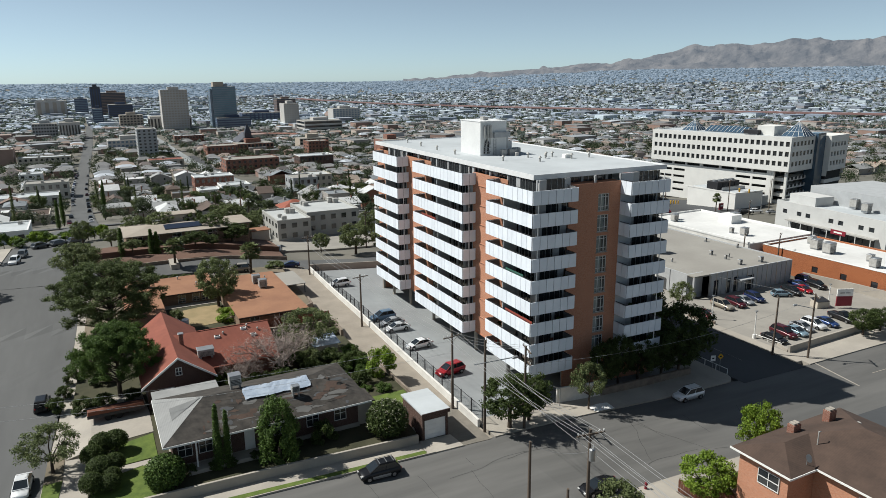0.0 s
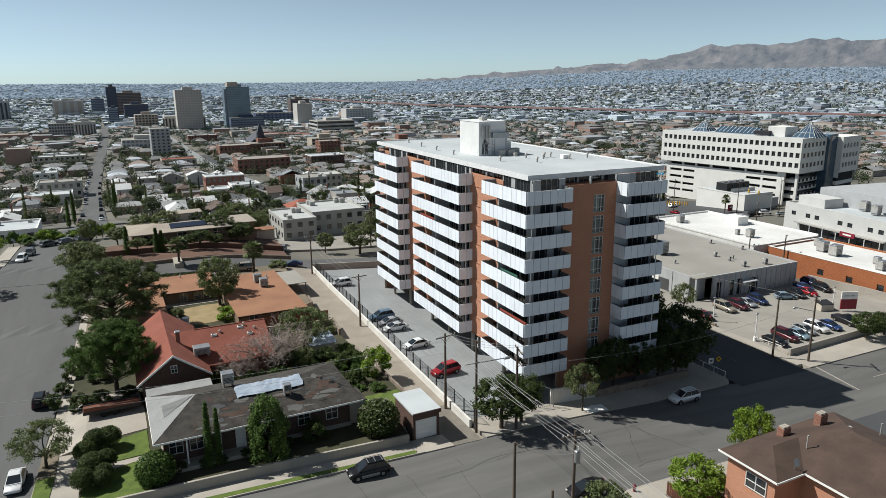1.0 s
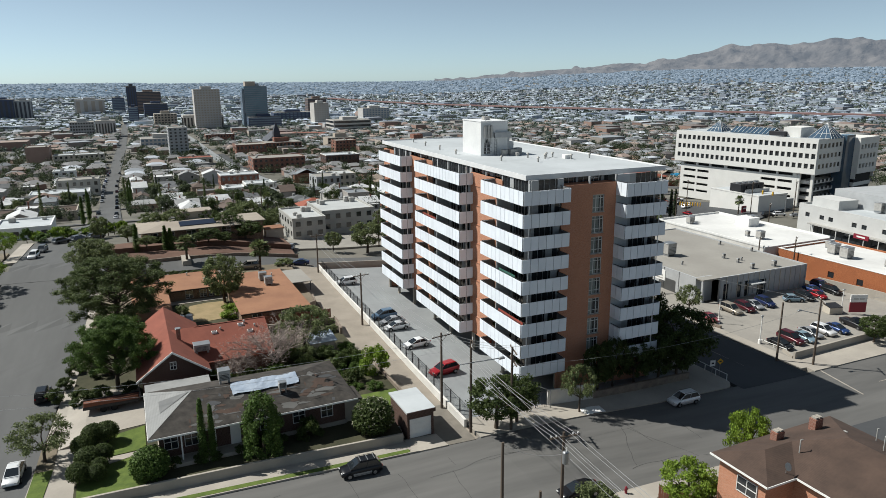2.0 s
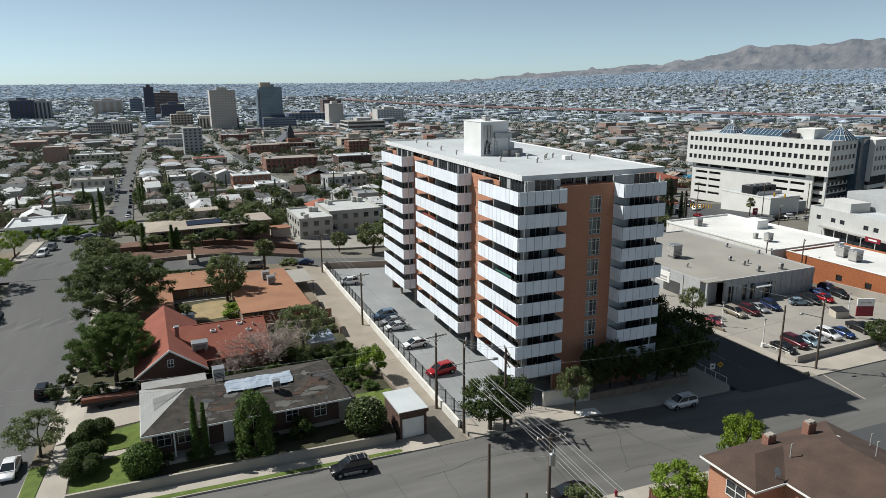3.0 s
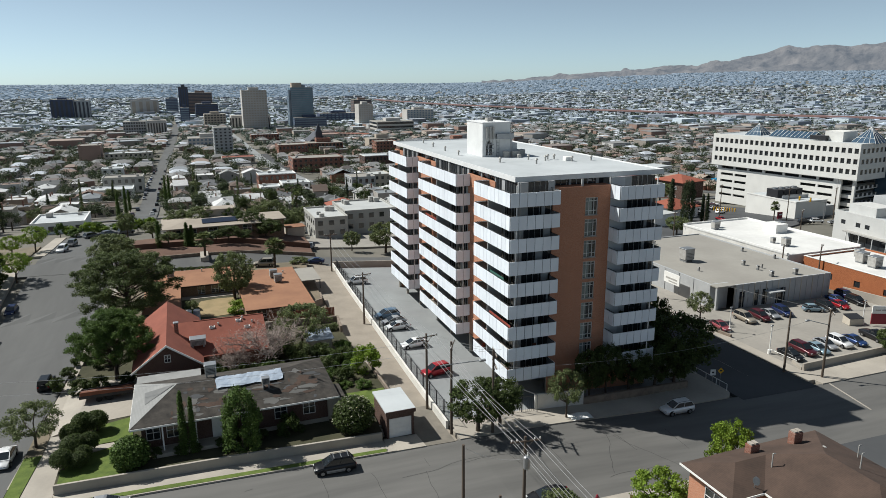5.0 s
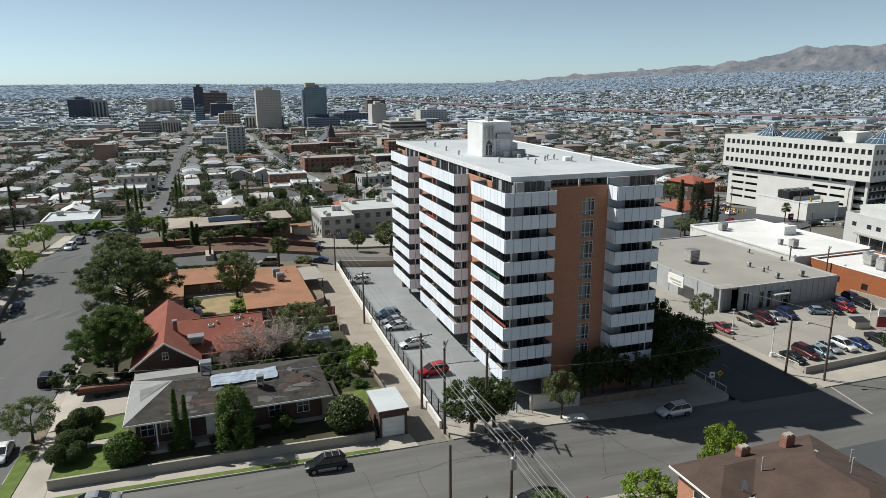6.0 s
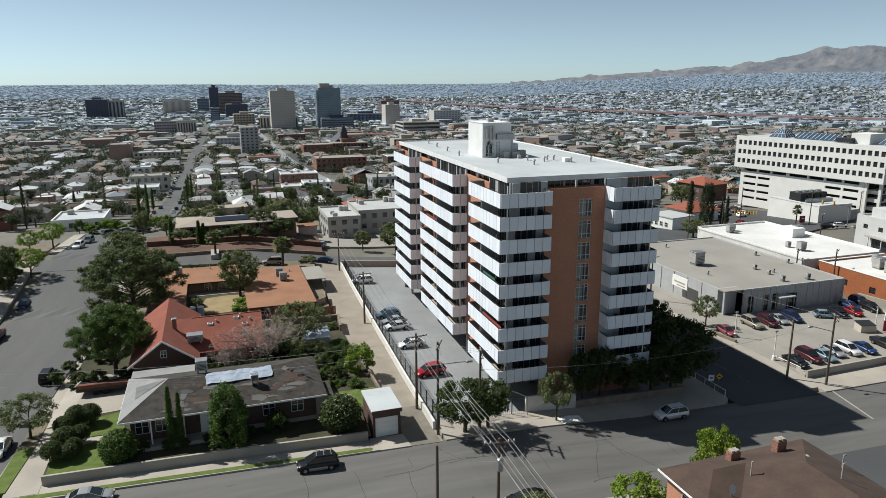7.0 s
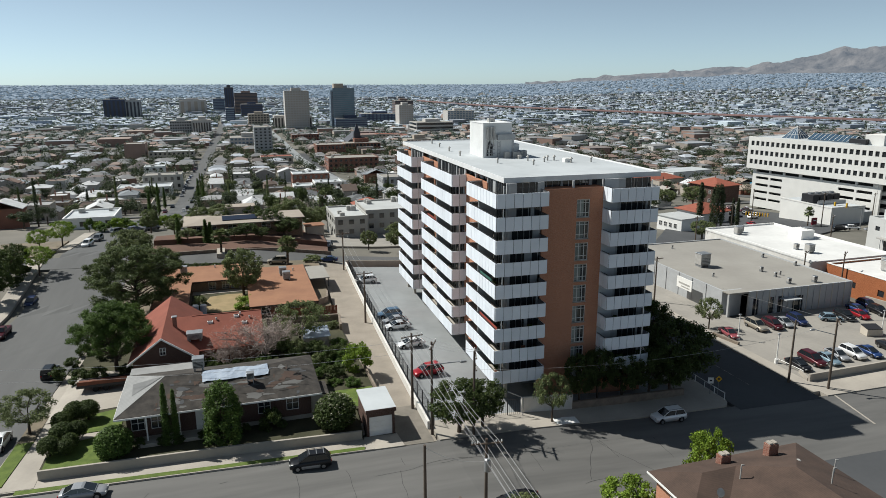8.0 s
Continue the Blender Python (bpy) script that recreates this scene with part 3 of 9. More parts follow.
# glazed fronts behind the balconies: piers, sliding doors
def glazed_run(axis, at, a0, a1, z, height, seed, inward=1):
    """One storey of wall behind a balcony: grey piers and dark glass doors."""
    r = random.Random(seed)
    a = a0
    while a < a1 - 0.3:
        w = min(r.choice([0.25, 0.4, 0.9]), a1 - a)
        mb = MB().box(a, at, z, a + w, at + 0.2, z + height) if axis == "x" else MB().box(at, a, z, at + 0.2, a + w, z + height)
        tower_part("pier", mb, M["wall_grey"], "pale grey stucco balcony wall")
        a += w
        w = min(r.choice([1.8, 2.6, 3.4]), a1 - a)
        if w > 0.4:
            b0, b1 = a, a + w
            mb = MB().box(b0, at + 0.08, z, b1, at + 0.11, z + height) if axis == "x" else MB().box(at + 0.08, b0, z, at + 0.11, b1, z + height)
            door = tower_part("balcony_door", mb, M["glass"], "dark glass sliding door")
            mb = MB()
            for q in range(int(w / 0.75) + 1):
                p = a + min(q * 0.75, w - 0.05)
                if axis == "x":
                    mb.box(p, at + 0.02, z, p + 0.05, at + 0.1, z + height)
                else:
                    mb.box(at + 0.02, p, z, at + 0.1, p + 0.05, z + height)
            part("door_frame", mb, M["metal"], door)
            if r.random() < 0.3:
                u = r.uniform(0.1, max(0.15, w - 0.9))
                mb = MB().box(a + u, at + 0.14, z, a + u + 0.7, at + 0.17, z + height) if axis == "x" else MB().box(at + 0.14, a + u, z, at + 0.17, a + u + 0.7, z + height)
                part("curtain", mb, M["cream_paint"], door)
        a += max(w, 0.01)


def panel_run(parent, axis, at, a0, a1, z, outward, wide=1.06):
    """Row of fascia panels along one balcony edge."""
    n = max(1, round((a1 - a0) / wide))
    w = (a1 - a0) / n
    for i in range(n):
        b0, b1 = a0 + i * w + 0.03, a0 + (i + 1) * w - 0.03
        key = (axis, round(w, 3), outward)
        me = PANELS.get(key)
        if me is None:
            mb = MB()
            lo, hi = (-0.07, 0.0) if outward < 0 else (0.0, 0.07)
            if axis == "x":
                mb.box(0, lo, 0, b1 - b0, hi, PANEL)
            else:
                mb.box(lo, 0, 0, hi, b1 - b0, PANEL)
            me = PANELS[key] = mb.mesh("panel")
            me.materials.append(M["panel"])
        o = part("panel", me, None, parent, at=(b0, at, z) if axis == "x" else (at, b0, z))
        o.rotation_euler = ((0, 0, 0))


PANELS = {}


def bent_rail(pts, z, r):
    """One level rail along plan points, mitred at its corners."""
    p = [Vector((q[0], q[1], z)) for q in pts]
    vs = []
    for i, q in enumerate(p):
        a = (q - p[i - 1]).normalized() if i else (p[1] - q).normalized()
        c = (p[i + 1] - q).normalized() if i + 1 < len(p) else a
        d = (a + c).normalized()
        n = Vector((-d.y, d.x, 0)) * r / max(0.5, d.dot(a))
        up = Vector((0, 0, r))
        vs += [tuple(q - n - up), tuple(q + n - up), tuple(q + n + up), tuple(q - n + up)]
    fs = [(4 * i + k, 4 * i + (k + 1) % 4, 4 * i + 4 + (k + 1) % 4, 4 * i + 4 + k) for i in range(len(p) - 1) for k in range(4)]
    m = 4 * (len(p) - 1)
    return MB().solid(vs, fs + [(3, 2, 1, 0), (m, m + 1, m + 2, m + 3)])


def balcony(x0, y0, x1, y1, z, sides, label):
    """Slab with a dark rail frame and white panels on the named sides: w, s, n, e."""
    mb = MB().box(x0 + 0.08, y0 + 0.08, z + 0.05, x1 - 0.08, y1 - 0.08, z + 0.22)
    b = tower_part("balcony", mb, M["concrete"], label)
    rail = MB()
    zt = z + PANEL
    for s in sides:
        if s == "w":
            rail.box(x0 + 0.01, y0 + 0.05, z + 0.02, x0 + 0.04, y1 - 0.05, zt - 0.02)
            panel_run(b, "y", x0, y0, y1, z, -1)
        if s == "s":
            rail.box(x0 + 0.05, y0 + 0.01, z + 0.02, x1 - 0.02, y0 + 0.04, zt - 0.02)
            panel_run(b, "x", y0, x0, x1, z, -1)
        if s == "n":
            rail.box(x0 + 0.05, y1 - 0.04, z + 0.02, x1 - 0.02, y1 - 0.01, zt - 0.02)
            panel_run(b, "x", y1, x0, x1, z, 1)
        if s == "e":
            rail.box(x1 - 0.04, y0 + 0.05, z + 0.02, x1 - 0.01, y1 - 0.05, zt - 0.02)
            panel_run(b, "y", x1, y0, y1, z, 1)
    part("rail_backing", rail, M["panel_shadow_gap"], b)
    run = []
    if "w" in sides:
        run += [(x0 + 0.1, y0 + 0.1), (x0 + 0.1, y1 - 0.1)]
    if "n" in sides:
        run = (run or [(x0, y1 - 0.1)]) + [(x1 - 0.1 if "e" in sides else x1, y1 - 0.1)]
    if "e" in sides and "n" in sides:
        run += [(x1 - 0.1, y0 + 0.1)]
    if run:
        part("handrail", bent_rail(run, zt + 0.06, 0.025), M["dark_metal"], b)
    if "e" in sides and "n" not in sides:
        part("handrail", bent_rail([(x1 - 0.1, y0 + 0.1), (x1 - 0.1, y1)], zt + 0.06, 0.025), M["dark_metal"], b)
    return b


clutter = random.Random(11)
for k in range(FLOORS):
    z = LEVEL0 + RISE * k
    up = min(RISE, SOFFIT - z) - 0.22
    # near corner stack wraps two sides: two slabs butt at the corner
    b = balcony(-2.0, -2.0, 0.0, STACKS[0][1], z, "wn", "white-panelled balcony on the sunlit side")
    b2 = balcony(0.0, -2.0, 4.18, 0.0, z, "e", "white-panelled balcony on the shaded side")
    panel_run(b2, "x", -2.0, -2.0, 4.18, z, -1)
    part("rail_backing", MB().box(-1.95, -1.99, z + 0.02, 4.16, -1.96, z + PANEL - 0.02), M["panel_shadow_gap"], b2)
    balcony(-2.0, STACKS[1][0], 0.0, STACKS[1][1], z, "wsn", "long white-panelled balcony on the sunlit side")
    balcony(-2.0, STACKS[2][0], 0.0, STACKS[2][1], z, "wsn", "white-panelled balcony on the sunlit side")
    b = balcony(12.1, -2.0, 18.2, 0.0, z, "swe", "white-panelled balcony on the shaded side")
    zz, hh = z + 0.22, up
    glazed_run("y", 0.0, 0.2, 6.6, zz, hh, 100 + k)
    glazed_run("y", 0.0, 15.5, 28.8, zz, hh, 200 + k)
    glazed_run("y", 0.0, 38.3, 46.2, zz, hh, 300 + k)
    glazed_run("x", 0.0, 0.2, 4.3, zz, hh, 400 + k)
    tower_part("pier", MB().box(12.05, 0.0, zz, 14.0, 0.2, zz + hh), M["wall_pale"], "pale blue-grey stucco balcony wall")
    glazed_run("x", 0.0, 14.0, TW, zz, hh, 500 + k)
    if k < FLOORS - 1:
        for y in (4.4, 23.0, 43.0):
            tower_part("divider", MB().box(-1.9, y, z + 0.22, -0.0, y + 0.12, z + RISE), M["wall_grey"], "grey stucco divider between balconies")

for x, y in ((-1.15, -1.82), (-0.95, 15.02), (-0.95, 37.7), (17.3, -1.82)):
    tower_part("downpipe", MB().tube((x, y, LEVEL0 + 0.05), (x, y, SOFFIT), 0.065, n=8), M["white_paint"], "white vertical pipe through the balconies")
# top storey behind the roof line
for y in (6.6, 11.0, 15.3, 28.8, 33.5, 38.1):
    tower_part("column", MB().box(0.0, y, 24.85, 0.22, y + 0.22, SOFFIT), M["wall_grey"])
for x in (4.3, 8.1, 11.95):
    tower_part("column", MB().box(x, 0.0, 24.8, x + 0.22, 0.22, SOFFIT), M["wall_grey"])
glazed_run("x", 1.6, 4.3, 12.05, 24.81, SOFFIT - 24.81, 600)
glazed_run("y", 0.6, 6.6, 15.5, 24.86, SOFFIT - 24.86, 601)
glazed_run("y", 0.6, 28.8, 38.3, 24.86, SOFFIT - 24.86, 602)

# white roof slab with a proud fascia and low upstand
mb = MB().box(-0.06, 0.86, SOFFIT, 20.0, TD + 0.4, 26.06)
roof = tower_part("roof", mb, M["roof_white"], "flat white membrane roof")
mb = MB()
x0, x1, y0, y1 = -0.16, 20.1, 0.76, TD + 0.5
for a in ((x0, y0, x1, y0 + 0.1), (x0, y1 - 0.1, x1, y1), (x0, y0 + 0.1, x0 + 0.1, y1 - 0.1), (x1 - 0.1, y0 + 0.1, x1, y1 - 0.1)):
    mb.box(a[0], a[1], SOFFIT - 0.06, a[2], a[3], 26.2)
part("roof_fascia", mb, M["roof_edge"], roof, "white sheet metal roof edge")
RZ = 26.06
# lift house with antennas and a duct
lh = tower_part("lift_house", MB().box(4.96, 22.5, RZ, 9.35, 28.6, 30.9), M["penthouse"], "white stucco lift house on the roof")
part("parapet_cap", MB().box(4.9, 22.44, 30.9, 9.41, 28.66, 31.0), M["roof_edge"], lh)
part("duct", MB().box(7.0, 21.95, 28.6, 9.7, 22.5, 29.35), M["metal"], lh, "blue-grey metal duct")
part("duct_riser", MB().box(9.35, 22.6, RZ, 9.75, 23.4, 29.35), M["metal"], lh, "blue-grey metal duct")
for x in (5.55, 6.05, 6.5):
    mb = MB().tube((x, 22.3, 27.6), (x, 22.3, 30.5), 0.05)
    mb.rbox(x - 0.15, 22.08, 28.6, x + 0.15, 22.3, 30.4, 0.04)
    part("antenna", mb, M["unit"], lh, "pale grey panel antenna")
for i in range(12):
    x = 5.5 + clutter.uniform(0, 1.2)
    part("cable", MB().tube((x, 22.44, 26.3), (x + clutter.uniform(-0.4, 0.4), 22.38, 27.8 + clutter.uniform(0, 0.7)), 0.04, n=5), M["dark_metal"], lh)
for z in (26.6, 27.2, 27.8):
    part("bracket", MB().box(5.5, 22.3, z, 6.7, 22.48, z + 0.07), M["metal"], lh)
part("ladder", MB().box(7.1, 22.36, RZ, 7.16, 22.42, 28.4).box(7.5, 22.36, RZ, 7.56, 22.42, 28.4).box(7.16, 22.37, 26.6, 7.5, 22.41, 26.65).box(7.16, 22.37, 27.1, 7.5, 22.41, 27.15).box(7.16, 22.37, 27.6, 7.5, 22.41, 27.65).box(7.16, 22.37, 28.1, 7.5, 22.41, 28.15), M["metal"], lh)
part("hatch", MB().rbox(6.6, 24.6, 31.0, 7.5, 25.6, 31.5), M["unit"], lh)
part("mast", MB().tube((6.2, 23.4, 31.0), (6.2, 23.4, 32.0), 0.05, n=6), M["metal"], lh)
part("annex", MB().box(9.35, 23.6, RZ, 11.0, 26.6, 27.8), M["penthouse"], lh)
for x, y, w, d, h in ((7.7, 20.8, 0.8, 0.7, 0.9), (8.9, 20.6, 1.1, 0.8, 0.9), (9.3, 19.6, 0.5, 0.5, 0.5), (10.6, 22.0, 1.0, 1.0, 0.9)):
    tower_part("roof_unit", MB().rbox(x, y, RZ, x + w, y + d, RZ + h, 0.06), M["unit"], "grey roof-top unit")
for x, y in ((3.0, 33), (3.4, 40), (4.6, 15.5), (9.6, 17.0), (11.2, 15.0), (12.3, 16.4), (13.2, 16.2), (14.2, 13.0), (2.6, 26), (8.4, 12.2), (17.2, 13), (4, 47)):
    mb = MB().tube((x, y, RZ), (x, y, RZ + 0.55), 0.12)
    mb.tube((x, y, RZ + 0.55), (x, y, RZ + 0.75), 0.26, 0.1)
    tower_part("roof_vent", mb, M["unit"])
tower_part("roof_unit", MB().rbox(13.6, 13.6, RZ, 14.6, 14.5, RZ + 0.55, 0.06), M["white_paint"], "white roof-top cowl")

# open ground floor on columns
for x, y in [(0.3, y) for y in (0.3, 6.4, 15.2, 23.0, 29.2, 38.4, 46.0, 51)] + [(4.5, 0.3), (12.3, 0.3), (18.2, 0.3)]:
    tower_part("column", MB().rbox(x - 0.2, y - 0.2, -2.2, x + 0.2, y + 0.2, LEVEL0 + 0.04), M["concrete"])
mb = MB().box(12.05, -0.05, -2.4, TW, 0.25, LEVEL0 + 0.02)
tower_part("brick_wall", mb, M["brick_orange"])

# things left on the balconies: each stands on its slab
M["red_cloth"] = mat("faded_red_cloth", (0.42, 0.09, 0.06), None, 0.9, big=2, fine=6, bump=0.1)
M["green_cloth"] = mat("green_shade_cloth", (0.07, 0.20, 0.15), None, 0.8, big=2, fine=6, bump=0.1)
STUFF = [M["red_cloth"], M["green_cloth"], M["white_paint"], M["dark_metal"], M["fence_wood"], M["unit"]]


def balcony_chair(x, y, z, turn, m):
    th = thing("balcony_chair", x, y, z, turn, "small plain chair standing on a balcony", "chair", "balcony chairs")
    part("seat", MB().rbox(-0.25, -0.25, 0.4, 0.25, 0.25, 0.46, 0.02), m, th)
    part("backrest", MB().rbox(-0.25, 0.21, 0.46, 0.25, 0.25, 0.95, 0.02), m, th)
    for sx in (-0.22, 0.22):
        for sy in (-0.22, 0.22):
            part("leg", MB().tube((sx, sy, 0), (sx, sy, 0.4), 0.02, n=5), m, th)


def potted_plant(x, y, z, s):
    th = thing("potted_plant", x, y, z, 0, "green plant in a clay pot on a balcony", "plant", "balcony plants")
    part("pot", MB().tube((0, 0, 0), (0, 0, 0.4 * s), 0.17 * s, 0.24 * s, 10), M["brick_orange"], th)
    part("foliage", BALCONY_LEAVES, None, th, at=(0, 0, 0.4 * s))


for k in range(FLOORS - 1):
    zb = LEVEL0 + RISE * k + 0.23
    for _ in range(2):
        y = clutter.choice([clutter.uniform(-1.2, 4.0), clutter.uniform(5.0, 8.0), clutter.uniform(15.5, 22.5), clutter.uniform(23.6, 30.6), clutter.uniform(38.2, 42.5)])
        p = TOWER_AT @ Vector((-clutter.uniform(0.5, 1.4), y, zb))
        if clutter.random() < 0.6:
            balcony_chair(*p, clutter.uniform(0, 360), clutter.choice(STUFF))
        else:
            BALCONY_PLANTS.append((*p, clutter.uniform(0.8, 1.3)))
    for x in (clutter.uniform(0.5, 3.5), clutter.uniform(13, 17.5)):
        p = TOWER_AT @ Vector((x, -clutter.uniform(0.5, 1.4), zb))
        if clutter.random() < 0.6:
            balcony_chair(*p, clutter.uniform(0, 360), clutter.choice(STUFF))
        else:
            BALCONY_PLANTS.append((*p, clutter.uniform(0.8, 1.3)))
for k, y0, y1, m in ((2, -1.8, 4.2, "red_cloth"), (4, 0.2, 4.2, "green_cloth"), (5, 24, 29, "red_cloth")):
    zb = LEVEL0 + RISE * k
    ob = part("balcony_screen", MB().box(-1.68, y0, zb + 0.23, -1.65, y1, zb + PANEL + 0.18), M[m], at=TOWER_AT)
    tagged(ob, "coloured cloth screen tied inside a balcony rail", "screen")
# ---------- kinds of things: trees, cars, poles ----------
def leaves(mb, centres, radii, per, size, seed, squash=0.8, shell=0.25, slim=0.55):
    """Small leaf blades scattered round clump centres."""
    r = np.random.RandomState(seed)
    c = np.repeat(np.asarray(centres, float), per, axis=0)
    rad = np.repeat(np.asarray(radii, float), per)
    n = len(c)
    d = r.normal(size=(n, 3))
    d /= np.linalg.norm(d, axis=1)[:, None]
    dist = rad * (shell + (1 - shell) * r.rand(n)) ** 0.8
    p = c + d * dist[:, None] * np.array([1, 1, squash])
    nrm = d * 0.7 + r.normal(size=(n, 3)) * 0.55 + np.array([0, 0, 0.3])
    nrm /= np.linalg.norm(nrm, axis=1)[:, None]
    a = np.cross(nrm, r.normal(size=(n, 3)))
    a /= np.linalg.norm(a, axis=1)[:, None]
    b = np.cross(nrm, a)
    s = size * (0.6 + 0.8 * r.rand(n))[:, None]
    q = np.stack([p - a * s, p + b * s * slim, p + a * s, p - b * s * slim], axis=1).reshape(-1, 3)
    k = len(mb.v)
    mb.v += [tuple(v) for v in q.tolist()]
    mb.f += [(k + 4 * i, k + 4 * i + 1, k + 4 * i + 2, k + 4 * i + 3) for i in range(n)]
    mb.mi += [0] * n
    return mb


def limb(mb, p, q, r0, r1, bend=0.15, seed=0, n=6):
    r = random.Random(seed)
    p, q = Vector(p), Vector(q)
    last, k = p, 3
    for i in range(1, k + 1):
        m = p.lerp(q, i / k)
        if i < k:
            m += Vector((r.uniform(-1, 1), r.uniform(-1, 1), r.uniform(-0.3, 0.6))) * bend * (q - p).length * 0.4
        mb.tube(last, m, r0 + (r1 - r0) * (i - 1) / k, r0 + (r1 - r0) * i / k, n, caps=False)
        last = m
    return mb


BALCONY_LEAVES = leaves(MB(), [(0, 0, 0.2), (0.12, 0, 0.4), (-0.1, 0.1, 0.45)], [0.25, 0.22, 0.22], 50, 0.09, 3).mesh("foliage")
BALCONY_LEAVES.materials.append(M["leaf_dark"])
for q in BALCONY_PLANTS:
    potted_plant(*q)
TREES = {}


def tree_meshes(kind, variant):
    """Trunk and crown of a tree 1 m wide by 1 m high in plan units of its own size (w0, h0)."""
    key = (kind, variant)
    if key in TREES:
        return TREES[key]
    r = random.Random(f"{kind}{variant}")
    sd = sum(ord(c) for c in kind) * 7 + variant
    t, c = MB(), MB()
    if kind == "broadleaf":
        w0, h0, mats = 6.0, 6.0, "leaf_dark"
        limb(t, (0, 0, -0.2), (0.15, 0.1, 2.2), 0.2, 0.15, 0.05, sd, 8)
        cs, rs = [], []
        for i in range(7):
            a = i * 2.4 + r.uniform(-0.4, 0.4)
            e = Vector((math.cos(a) * r.uniform(1.2, 2.1), math.sin(a) * r.uniform(1.2, 2.1), r.uniform(3.2, 4.9)))
            limb(t, (0.15, 0.1, 2.0), e, 0.09, 0.03, 0.2, sd + i)
        for i in range(110):
            a, u = r.uniform(0, 6.283), r.uniform(-0.95, 1)
            k = math.sqrt(max(0, 1 - u * u)) * r.uniform(0.55, 1.04)
            cs.append((k * 2.45 * math.cos(a), k * 2.45 * math.sin(a), 3.55 + u * 1.95 + r.uniform(-0.2, 0.2)))
            rs.append(r.uniform(0.3, 0.66))
        leaves(c, cs, rs, 92, 0.105, sd)
    elif kind == "street":
        w0, h0, mats = 6.0, 5.0, "leaf_grey"
        limb(t, (0, 0, -0.2), (0.1, 0.0, 1.6), 0.16, 0.12, 0.05, sd, 8)
        cs, rs = [], []
        for i in range(8):
            a = i * 2.4 + r.uniform(-0.4, 0.4)
            e = Vector((math.cos(a) * r.uniform(1.3, 2.4), math.sin(a) * r.uniform(1.3, 2.4), r.uniform(2.6, 4.4)))
            limb(t, (0.1, 0, 1.5), e, 0.07, 0.02, 0.25, sd + i)
        for i in range(74):
            a, u = r.uniform(0, 6.283), r.uniform(-0.9, 1)
            k = math.sqrt(max(0, 1 - u * u)) * r.uniform(0.5, 1.05)
            cs.append((k * 2.6 * math.cos(a), k * 2.6 * math.sin(a), 3.3 + u * 1.4))
            rs.append(r.uniform(0.3, 0.62))
        leaves(c, cs, rs, 96, 0.088, sd)
    elif kind == "pine":
        w0, h0, mats = 12.0, 12.0, "leaf_pine"
        limb(t, (0, 0, -0.2), (0.3, -0.2, 9.4), 0.36, 0.1, 0.04, sd, 9)
        cs, rs = [], []
        # rounded crown of many needle clumps on rising limbs; variant 1 narrows towards the top
        for i in range(150):
            a, u = i * 2.4 + r.uniform(-0.4, 0.4), -0.74 + 1.72 * ((i + 0.5) / 150) ** 0.85
            side = math.sqrt(max(0.0, 1 - u * u)) if variant == 0 else math.sqrt(max(0.0, 1 - u * u)) * (0.92 - 0.2 * u)
            lump = 1 + 0.13 * math.sin(3 * a + 2.1 * u) + 0.09 * math.sin(5 * a - 4 * u)
            k = side * lump * r.choice([1.0, 0.97, 0.9, 0.72, 0.5])
            e = Vector((0.2 + 5.35 * k * math.cos(a), 5.35 * k * math.sin(a), (6.9 + 4.5 * u if variant == 0 else 7.6 + 3.7 * u) + r.uniform(-0.25, 0.25)))
            if i % 2 == 0:
                limb(t, (0.02 * e.z, -0.02 * e.z, max(1.8, e.z - 1.0 - 0.35 * 5.35 * k)), e, 0.09, 0.025, 0.16, sd + i, 5)
            for _ in range(4):
                cs.append((e.x + r.uniform(-0.75, 0.75), e.y + r.uniform(-0.75, 0.75), e.z + r.uniform(-0.25, 0.3)))
                rs.append(r.uniform(0.42, 0.78))
        leaves(c, cs, rs, 150, 0.125, sd, 0.85, 0.1, 0.32)
    elif kind == "cypress":
        w0, h0, mats = 1.2, 7.0, "leaf_hedge"
        t.tube((0, 0, -0.2), (0, 0, 1.2), 0.12, 0.1)
        cs, rs = [], []
        for i in range(46):
            z = 0.4 + 6.3 * i / 45
            k = 0.42 * (1 - max(0, (z - 1.5) / 5.6)) ** 0.6 * (0.75 + 0.25 * min(1, z))
            a = i * 2.4
            cs.append((k * math.cos(a) * 0.6, k * math.sin(a) * 0.6, z))
            rs.append(0.14 + k * 0.6)
        leaves(c, cs, rs, 150, 0.07, sd, 1.6)
    elif kind == "column":
        w0, h0, mats = 4.4, 7.2, "leaf_hedge"
        t.tube((0, 0, -0.2), (0, 0, 2), 0.2, 0.15)
        cs, rs = [], []
        for i in range(110):
            z = 0.5 + 6.2 * i / 109
            k = 1.95 * min(1, 0.72 + 0.2 * z) * math.sqrt(max(0.02, 1 - (max(0, z - 3.2) / 3.9) ** 2))
            a = i * 2.4 + r.uniform(-0.3, 0.3)
            k *= r.uniform(0.62, 1.0)
            cs.append((k * math.cos(a), k * math.sin(a), z))
            rs.append(r.uniform(0.35, 0.55))
        leaves(c, cs, rs, 120, 0.10, sd, 1.4)
    elif kind == "shrub":
        w0, h0, mats = 3.0, 2.6, "leaf_dark"
        t.tube((0, 0, -0.1), (0, 0, 0.8), 0.09, 0.06)
        cs, rs = [], []
        for i in range(30):
            a, u = r.uniform(0, 6.283), r.uniform(-0.8, 1)
            k = math.sqrt(max(0, 1 - u * u)) * r.uniform(0.5, 1.0)
            cs.append((k * 1.15 * math.cos(a), k * 1.15 * math.sin(a), 1.25 + u * 0.95))
            rs.append(r.uniform(0.28, 0.46))
